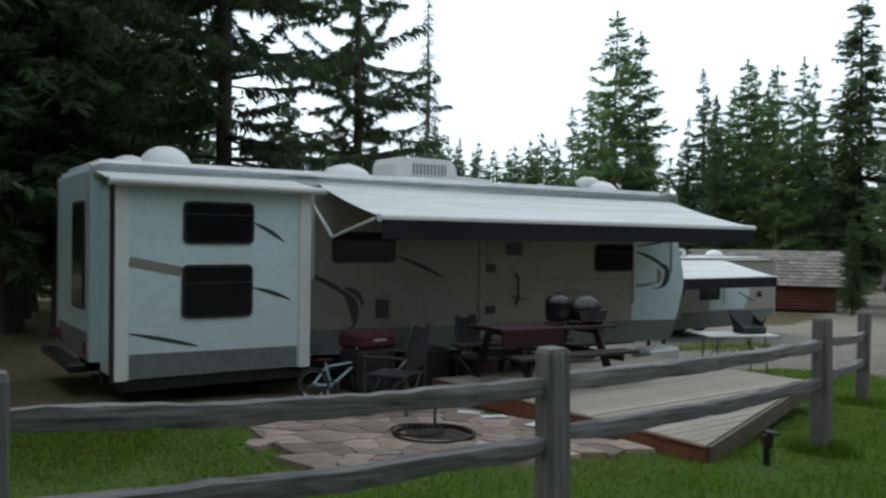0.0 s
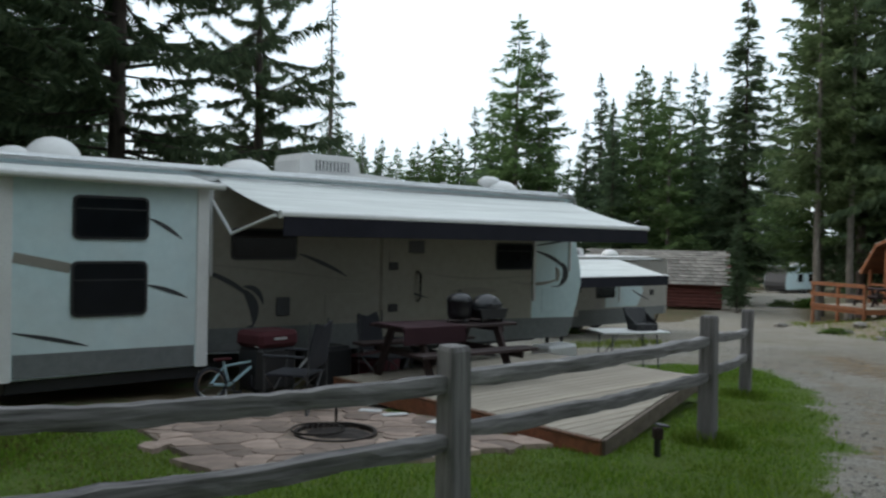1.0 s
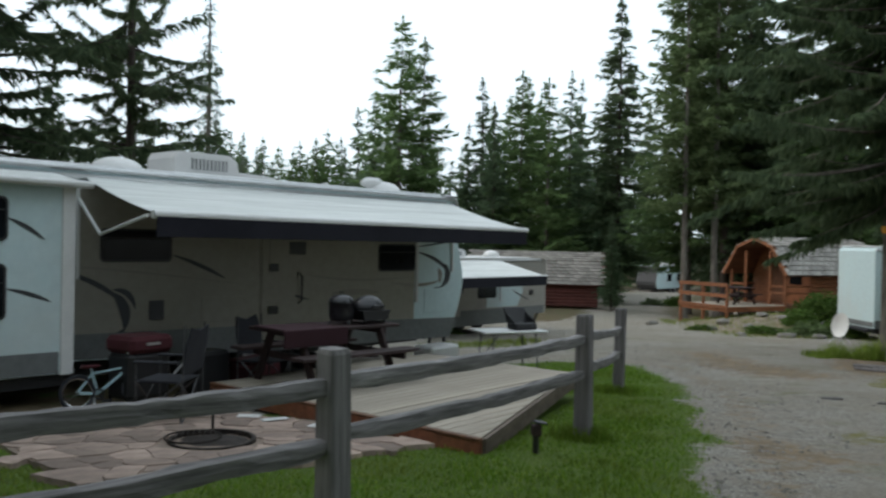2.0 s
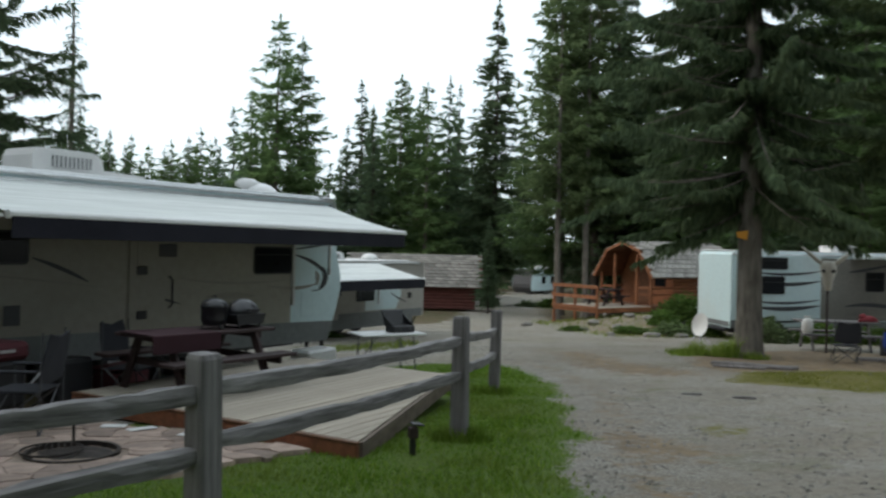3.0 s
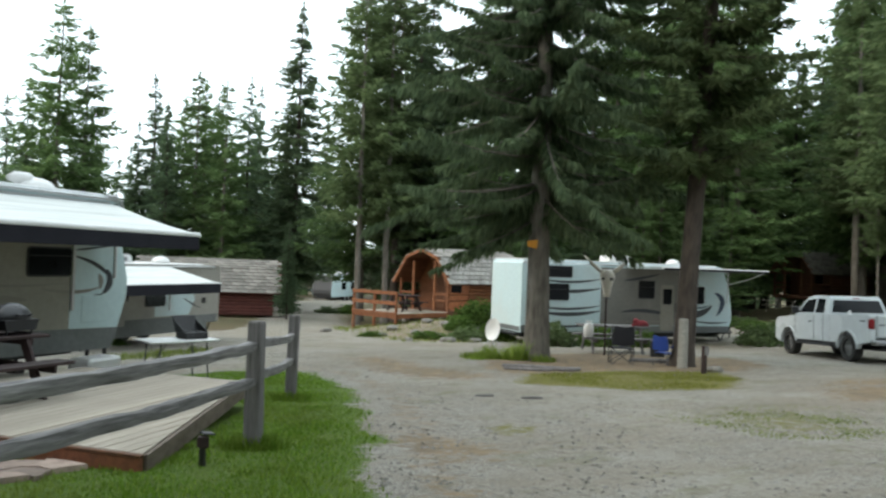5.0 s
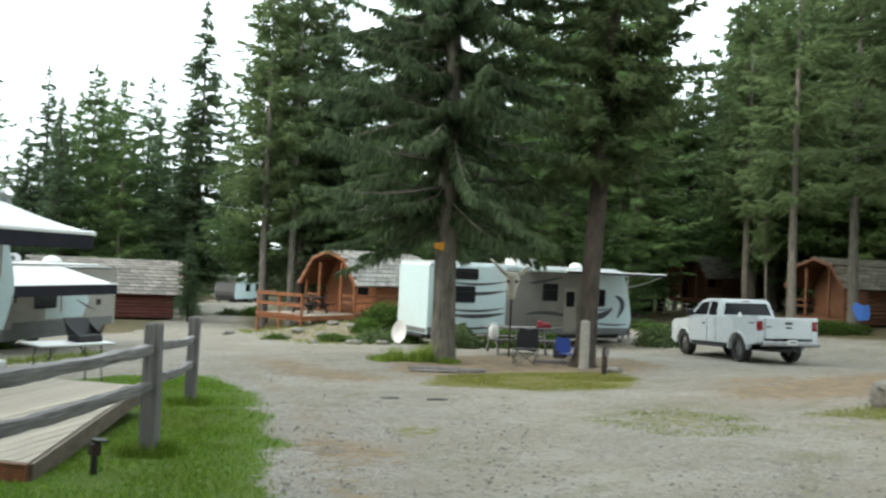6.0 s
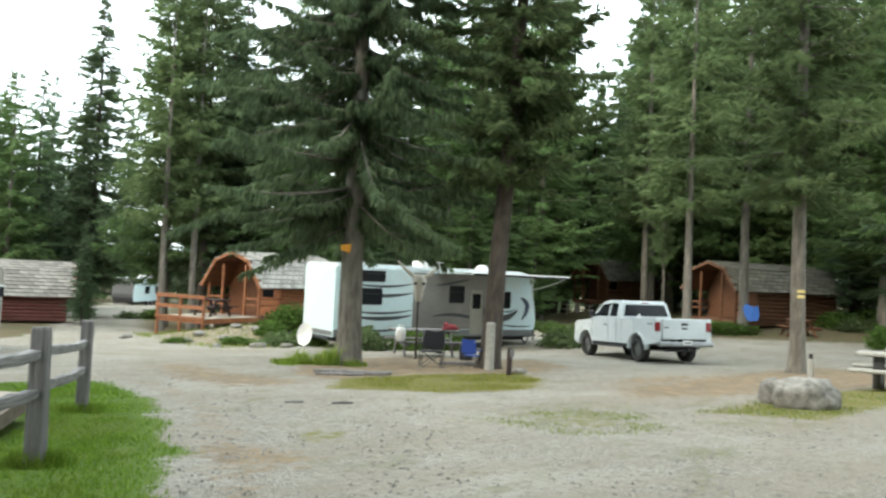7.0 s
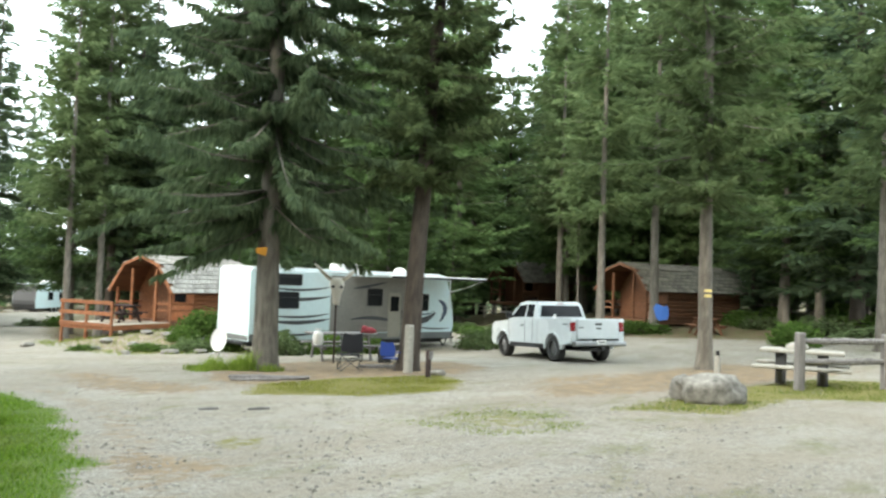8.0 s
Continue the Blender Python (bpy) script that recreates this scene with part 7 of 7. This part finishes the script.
single("utility_post", Geo().tube([(0, 0, -0.1), (0, 0, 1.15), (0, 0, 1.19)], [0.125, 0.12, 0.10], 10), M_CONC, "pale grey square hook-up post in front of the pine", "post", on_ground(16.72, 12.55, 0))
mk = thing("marker_post", "short brown site marker post at the grass edge", "marker post", on_ground(15.9, 11.35, 10))
part("post", Geo().box(-0.05, 0.05, -0.05, 0.05, -0.2, 0.62, 0.01), M_TABLE, mk)
part("plate", Geo().box(-0.10, 0.10, -0.065, -0.052, 0.42, 0.60, 0.004), M_POST, mk)
bol = thing("bollard", "slim pale bollard with a black cap by the road", "bollard", on_ground(21.0, 6.2, 0))
part("shaft", Geo().tube([(0, 0, -0.1), (0, 0, 0.52)], 0.07, 10), M_CONC, bol)
part("cap", Geo().tube([(0, 0, 0.521), (0, 0, 0.64)], 0.045, 10), M_BLACK, bol)


def rock(x, y, sx, sy, sz, seed, label="pale grey granite boulder in the grass", group="rocks", sink=0.25):
    g = Geo()
    rnd = np.random.RandomState(seed)
    n, rows = 18, 10
    vs, fs = [], []
    for i in range(rows + 1):
        e = -math.pi / 2 + math.pi * i / rows
        for k in range(n):
            a = 2 * math.pi * k / n
            p = Vector((math.cos(e) * math.cos(a), math.cos(e) * math.sin(a), math.sin(e)))
            r = 1 + 0.36 * noise.noise(p * 1.5 + Vector((seed, 0, 0))) + 0.16 * noise.noise(p * 3.2 + Vector((0, seed, 0)))
            p = p * r
            vs.append((sx * max(-0.97, min(0.97, p.x)), sy * max(-0.97, min(0.97, p.y)), sz * max(-0.8, min(0.93, p.z)) + sz * (0.8 - sink)))
    fs = [(i * n + k, i * n + (k + 1) % n, (i + 1) * n + (k + 1) % n, (i + 1) * n + k) for i in range(rows) for k in range(n)]
    return single("boulder", g.add(vs, fs), M_ROCK, label, "rock", pose(x, y, gz(x, y), 0, 0, 37 * seed), True, group=group)


rock(14.71, 4.42, 0.48, 0.58, 0.33, 1, "large pale granite boulder in the grass by the road")
rock(14.85, 5.0, 0.24, 0.24, 0.30, 2, "smaller granite boulder beside the large one")
rock(16.6, 11.55, 0.20, 0.12, 0.09, 4, "small white stone at the grass edge")
for k, (x, y, s) in enumerate(((17.6, 27.3, 0.17), (18.9, 26.9, 0.20), (21.4, 26.1, 0.22), (22.6, 26.0, 0.26), (21.0, 27.6, 0.22), (17.4, 31.4, 0.2), (22.0, 27.3, 0.2), (17.0, 24.6, 0.16), (18.1, 23.7, 0.2), (19.3, 23.6, 0.17), (20.2, 25.2, 0.22), (18.8, 28.4, 0.24), (20.9, 28.9, 0.2))):
    rock(x, y, s * 1.5, s, s * 0.6, 10 + k, "weathered stone set in the bank below the cabin", "stones of the bank")


def log_edge(path, r, label):
    pts = [(x, y, gz(x, y) + r * 0.6) for x, y in path]
    x0, y0, z0 = pts[0]
    g = wobble(Geo().tube([(x - x0, y - y0, z - z0) for x, y, z in pts], [r * 0.9] + [r] * (len(pts) - 2) + [r * 0.8], 8), 0.02, 3)
    single("log", g, M_POST, label, "log", pose(x0, y0, z0), group="edging logs")


log_edge([(12.7, 14.5), (13.0, 13.9), (13.35, 13.2), (13.6, 12.9)], 0.055, "bleached log lying at the edge of the campsite")
log_edge([(12.3, 14.0), (12.6, 13.5), (12.9, 13.1)], 0.04, "thin bleached log lying in the dirt")
log_edge([(8.32, 10.12), (8.42, 10.02), (8.55, 9.93)], 0.022, "short dark stick lying on the gravel")
log_edge([(8.82, 9.6), (8.95, 9.46), (9.06, 9.36)], 0.022, "short dark stick lying on the gravel")
log_edge([(17.2, 14.6), (17.6, 14.0), (17.9, 13.7)], 0.07, "dark log lying by the picnic table")


def concrete_table(m):
    t = thing("picnic_table", "round-legged pale concrete picnic table by the boulder", "picnic table", m)
    part("tabletop", Geo().box(-1.0, 1.0, -0.42, 0.42, 0.70, 0.78, 0.02), M_CONC, t)
    for s in (-1, 1):
        part("bench", Geo().box(-1.15, 1.15, s * 0.78 - 0.16, s * 0.78 + 0.16, 0.38, 0.45, 0.02), M_CONC, t)
    for x in (-0.5, 0.5):
        part("pedestal", Geo().box(x - 0.13, x + 0.13, -0.20, 0.20, 0.02, 0.70, 0.02), M_DKGREY, t)
        for s in (-1, 1):
            part("bench_arm", Geo().tube([(x, s * 0.12, 0.12), (x, s * 0.5, 0.12), (x, s * 0.75, 0.38)], 0.08, 8), M_DKGREY, t)
    return t


concrete_table(on_ground(19.75, 4.0, -80) @ Matrix.Diagonal((0.85, 0.9, 1, 1)))
single("sack", wobble(Geo().dome((0, 0, 0), 0.26, 0.22, 0.17, 12, 5), 0.05, 5), M_CONC, "pale crumpled sack lying on the concrete table", "sack", on_ground(19.75, 4.0, -80) @ pose(-0.1, 0.1, 0.781), True)


def build_right_fence():
    pts = [(18.3, 3.75, 1.18), (19.75, 2.35, 1.15), (21.6, 0.4, 1.15)]
    f = thing("split_rail_fence", "short grey split-rail fence beside the concrete table", "fence", on_ground(18.3, 3.75, 0))
    inv = f.matrix_world.inverted()
    for i, (x, y, h) in enumerate(pts):
        g = wobble(Geo().box(-0.085, 0.085, -0.085, 0.085, -0.4, h, 0.02), 0.01, 5, i)
        ob = part("post", g, M_POST, f)
        ob.matrix_basis = inv @ on_ground(x, y, 44)
    for (xa, ya, ha), (xb, yb, hb) in zip(pts, pts[1:]):
        for dz in (0.58, 1.0):
            a, b = Vector((xa, ya, gz(xa, ya) + dz)), Vector((xb, yb, gz(xb, yb) + dz))
            g = wobble(Geo().tube([tuple(a.lerp(b, k / 6) - a) for k in range(7)], [0.05] + [0.068] * 5 + [0.05], 7), 0.015, 3, dz)
            ob = part("rail", g, M_RAIL, f)
            ob.matrix_basis = inv @ Matrix.Translation(a)


build_right_fence()
# painted marks on trunks
for x, y, z, w in ((23.1, 7.12, 1.46, 0.20), (23.1, 7.12, 1.32, 0.19)):
    single("trail_marker", Geo().box(-w / 2, w / 2, -0.012, 0.0, -0.04, 0.04, 0.006), M_YELLOW, "faded yellow tape band on the trunk", "trunk marker", pose(x, y, z, 0, 0, -72), group="marks on trunks")
single("trail_marker", wobble(Geo().box(-0.13, 0.13, -0.035, 0.02, -0.10, 0.10, 0.02), 0.06, 7), M_ORANGE, "orange-yellow cloth marker tied to the spruce trunk", "trunk marker", pose(14.62, 15.72, 2.0, 0, 0, -43), group="marks on trunks")
single("towel", wobble(Geo().prism([(-0.30, 0.0), (-0.38, -0.25), (-0.28, -0.62), (-0.05, -0.78), (0.20, -0.70), (0.36, -0.40), (0.30, -0.05), (0.1, -0.12)], 1, -0.02, 0.02), 0.12, 3), M_TOWEL, "blue towel hung by the cabin's porch", "towel", pose(*at_az(70.0, 40), 0.75, 0, 0, -70))


# ---------- shrubs and grass ----------
def shrub_mesh(seed, n, size=0.11):
    rs = np.random.RandomState(seed)
    V, F = [], []
    for i in range(n):
        a, e = rs.uniform(0, 2 * math.pi), math.asin(rs.uniform(0.02, 1))
        r = rs.uniform(0.35, 1.0) ** 0.6
        lump = 0.75 + 0.35 * noise.noise((2 * math.cos(a) * math.cos(e), 2 * math.sin(a) * math.cos(e), 2 * math.sin(e) + seed))
        c = r * lump * np.array([math.cos(a) * math.cos(e), math.sin(a) * math.cos(e), math.sin(e)])
        d = rs.normal(size=3)
        d /= np.linalg.norm(d)
        d[2] = abs(d[2]) * 0.6
        w = np.cross(d, rs.normal(size=3))
        w /= np.linalg.norm(w) + 1e-9
        L = size * rs.uniform(0.6, 1.5)
        k = len(V)
        V += [tuple(c), tuple(c + 0.5 * L * d + 0.35 * L * w), tuple(c + L * d), tuple(c + 0.5 * L * d - 0.35 * L * w)]
        F.append((k, k + 1, k + 2, k + 3))
    me = bpy.data.meshes.new("leaves")
    me.from_pydata(V, [], F)
    return me


SHRUBS = [shrub_mesh(s, 1700) for s in (1, 2, 3)]
for k, me in enumerate(SHRUBS):
    me.materials.append((M_SHRUB, M_PINE, M_SHRUB)[k])
STEMS = Geo()
for k in range(7):
    a = 2 * math.pi * k / 7
    STEMS.tube([(0, 0, -0.05), (0.25 * math.cos(a), 0.25 * math.sin(a), 0.35), (0.5 * math.cos(a), 0.5 * math.sin(a), 0.6)], [0.02, 0.014, 0.006], 4)
STEM_MESH = STEMS.mesh("stems", M_BARK)


def shrub(x, y, w, h, k, label="leafy green shrub at the edge of the clearing"):
    ob = thing("shrub", label, "shrub", pose(x, y, gz(x, y) - 0.03, 0, 0, 77 * k) @ Matrix.Diagonal((w, w, h, 1)), group="shrubs")
    part("leaves", SHRUBS[k % 3], None, ob)
    part("stems", STEM_MESH, None, ob)


for k, (x, y, w, h) in enumerate(((21.9, 26.6, 1.3, 1.5), (22.9, 26.0, 1.2, 1.7), (20.9, 26.4, 1.0, 0.8), (18.6, 25.6, 0.9, 0.4), (19.6, 24.4, 1.1, 0.7), (20.8, 24.2, 1.1, 0.9), (17.3, 27.5, 0.7, 0.3), (20.6, 20.9, 1.1, 1.1), (22.2, 20.4, 1.0, 1.0), (23.6, 19.5, 0.9, 0.8), (28.6, 18.0, 1.2, 1.0), (29.9, 18.4, 1.0, 0.8),
                                  (31.6, 53.6, 1.3, 0.9), (30.2, 54.4, 1.0, 0.7), (6.5, 24.3, 0.8, 0.3))):
    shrub(x, y, w, h, k)
rnd_s = random.Random(21)
for k in range(34):
    az = 55 + 37 * (k + rnd_s.random()) / 34
    if 63 < az < 73 and rnd_s.random() < 0.5:
        continue
    x, y = at_az(az, rnd_s.uniform(40, 46) if az < 72 else rnd_s.uniform(33, 50))
    shrub(x, y, rnd_s.uniform(1.3, 2.1), rnd_s.uniform(0.7, 1.3) * (0.6 if az < 73 else 1.0), k, "low bright green undergrowth along the wood's edge")


M_DRYGREEN = foliage_mat("pale_green_blades", (0.11, 0.15, 0.035), (0.17, 0.22, 0.05), (0.26, 0.29, 0.09), 0.4)


def blades(name, label, poly, count, h0, h1, mat, seed, where=None, width=0.006, fade=0.3):
    """Grass blades: one bent blade of two triangles each, thinner towards the edge of the area."""
    rs = np.random.RandomState(seed)
    P = np.array(poly)
    lo, hi = P.min(0), P.max(0)
    pts = []
    while sum(len(p) for p in pts) < count:
        q = rs.uniform(lo, hi, (count, 2))
        d = inside(poly, q[:, 0], q[:, 1]) + 0.22 * np.array([noise.noise((a * 1.1, b * 1.1, 2.0)) for a, b in q])
        keep = d + rs.uniform(-fade, 0.05, count) > 0
        if where is not None:
            keep &= where(q[:, 0], q[:, 1], rs)
        pts.append(q[keep])
    q = np.concatenate(pts)[:count]
    z = np.array([gz(a, b) for a, b in q]) - 0.01
    n = len(q)
    a = rs.uniform(0, 2 * math.pi, n)
    clump = np.array([0.75 + 0.5 * noise.noise((x * 1.7, y * 1.7, 4.0)) for x, y in q])
    h = rs.uniform(h0, h1, n) * clump
    lean = rs.uniform(0.1, 0.7, n) * h
    w = width * rs.uniform(0.7, 1.5, n)
    base = np.stack([q[:, 0], q[:, 1], z], 1)
    side = np.stack([np.cos(a), np.sin(a), 0 * a], 1) * w[:, None]
    b2 = rs.uniform(0, 2 * math.pi, n)
    tip = base + np.stack([np.cos(b2) * lean, np.sin(b2) * lean, h], 1)
    mid = base + 0.5 * np.stack([np.cos(b2) * lean * 0.7, np.sin(b2) * lean * 0.7, h * 1.15], 1)
    V = np.stack([base - side, base + side, mid + side * 0.8, mid - side * 0.8, tip], 1).reshape(-1, 3)
    i = 5 * np.arange(n)
    me = bpy.data.meshes.new(name)
    me.from_pydata(V.tolist(), [], np.stack([i, i + 1, i + 2, i + 3], 1).tolist() + np.stack([i + 3, i + 2, i + 4], 1).tolist())
    me.materials.append(mat)
    tagged(new(name, me), label, "grass", kind="stuff")


def off_patio(x, y, rs):
    clear = inside(PATIO, x, y) < rs.uniform(-0.06, 0.10, len(x))
    front = (x - 2.255) * 0.8147 + (y - 7.035) * 0.5799 < -0.06
    lawn_side = (x - 2.255) * -0.82 + (y - 7.035) * 0.573 < -0.05
    return clear & (front | lawn_side) | (x > 4.75) & (y > 10.6)


NEARLAWN = [(3.3, 4.2), (3.5, 5.2), (4.1, 6.3), (5.4, 8.5), (6.8, 10.8), (7.95, 14.4), (7.2, 15.7), (5.5, 15.2), (4.9, 12.6), (2, 9.5), (-2, 9.3), (-5, 8.0), (-7, 6), (-5, 3.5), (0, 3.6)]
blades("lawn_grass", "short green lawn grass with longer tufts", NEARLAWN, 64000, 0.025, 0.085, M_GRASSBL, 5, off_patio, 0.005, 0.75)
for k, (x, y, h) in enumerate(POSTS[1:]):
    blades("grass_tuft", "longer green grass round a fence post", [(x + 0.30 * math.cos(t), y + 0.30 * math.sin(t)) for t in np.linspace(0, 5.6, 8)], 900, 0.08, 0.22, M_GRASSBL, 40 + k)
blades("dry_grass", "worn yellow-brown grass in the lawn", [(-4.2, 4.2), (-1.0, 4.3), (-0.7, 5.4), (-1.3, 6.4), (-2.2, 8.2), (-5.0, 7.4)], 15000, 0.02, 0.06, M_WORN, 13, None, 0.005)
blades("dry_grass", "yellow-green dry grass on the island", ISLAND, 11000, 0.02, 0.065, M_DRYBL, 6, None, 0.006)
blades("dry_grass", "sparse low weeds in the gravel", WEEDS, 3800, 0.012, 0.045, M_DRYGREEN, 12, None, 0.007)
blades("dry_grass", "thin dry grass by the boulders", PATCH, 8000, 0.02, 0.07, M_DRYGREEN, 7, None, 0.006)
blades("dry_grass", "dry grass and weeds on the bank", BANK, 4200, 0.05, 0.22, M_DRYGREEN, 8, None, 0.010)
for k, (x, y, r, h, n) in enumerate(((14.1, 16.5, 0.45, 0.55, 520), (14.38, 16.05, 0.38, 0.8, 560), (13.95, 17.05, 0.4, 0.26, 380), (14.8, 15.4, 0.32, 0.26, 300), (13.6, 16.4, 0.35, 0.18, 260))):
    blades("tall_grass", "tall pale green grass at the spruce's foot", [(x + r * math.cos(t), y + r * math.sin(t)) for t in np.linspace(0, 5.5, 8)], n, 0.2 * h, h, M_TALLBL, 60 + k, None, 0.008, 0.35)
blades("tall_grass", "weeds in front of the second trailer", [(4.2, 18.2), (7.2, 19.2), (8.8, 21.6), (8.2, 22.0), (5.2, 19.8)], 1300, 0.05, 0.20, M_DRYGREEN, 10, None, 0.009)


def build_pebbles():
    """Loose stones on the gravel road, near the bend."""
    rs = np.random.RandomState(9)
    V, F = [], []
    unit = [(1, 0, 0), (-0.5, 0.87, 0), (-0.5, -0.87, 0), (0.2, 0.1, 0.7)]
    k = 0
    while k < 14000:
        r = 5 + 20 * rs.rand() ** 1.4
        az = radians(rs.uniform(20, 80))
        x, y = r * math.sin(az), r * math.cos(az)
        if inside(LAWN, np.array([x]), np.array([y]))[0] > -0.05:
            continue
        s = 0.008 + 0.026 * rs.rand() ** 3
        a = rs.uniform(0, 6.28)
        z = gz(x, y) - 0.002
        n = len(V)
        for u in unit:
            V.append((x + s * (u[0] * math.cos(a) - u[1] * math.sin(a)), y + s * (u[0] * math.sin(a) + u[1] * math.cos(a)), z + s * u[2] * rs.uniform(0.6, 1.2)))
        F += [(n, n + 1, n + 3), (n + 1, n + 2, n + 3), (n + 2, n, n + 3)]
        k += 1
    me = bpy.data.meshes.new("gravel_stones")
    me.from_pydata(V, [], F)
    me.materials.append(M_ROCK)
    tagged(new("gravel_stones", me), "loose grey stones on the gravel road", "gravel", kind="stuff")


build_pebbles()
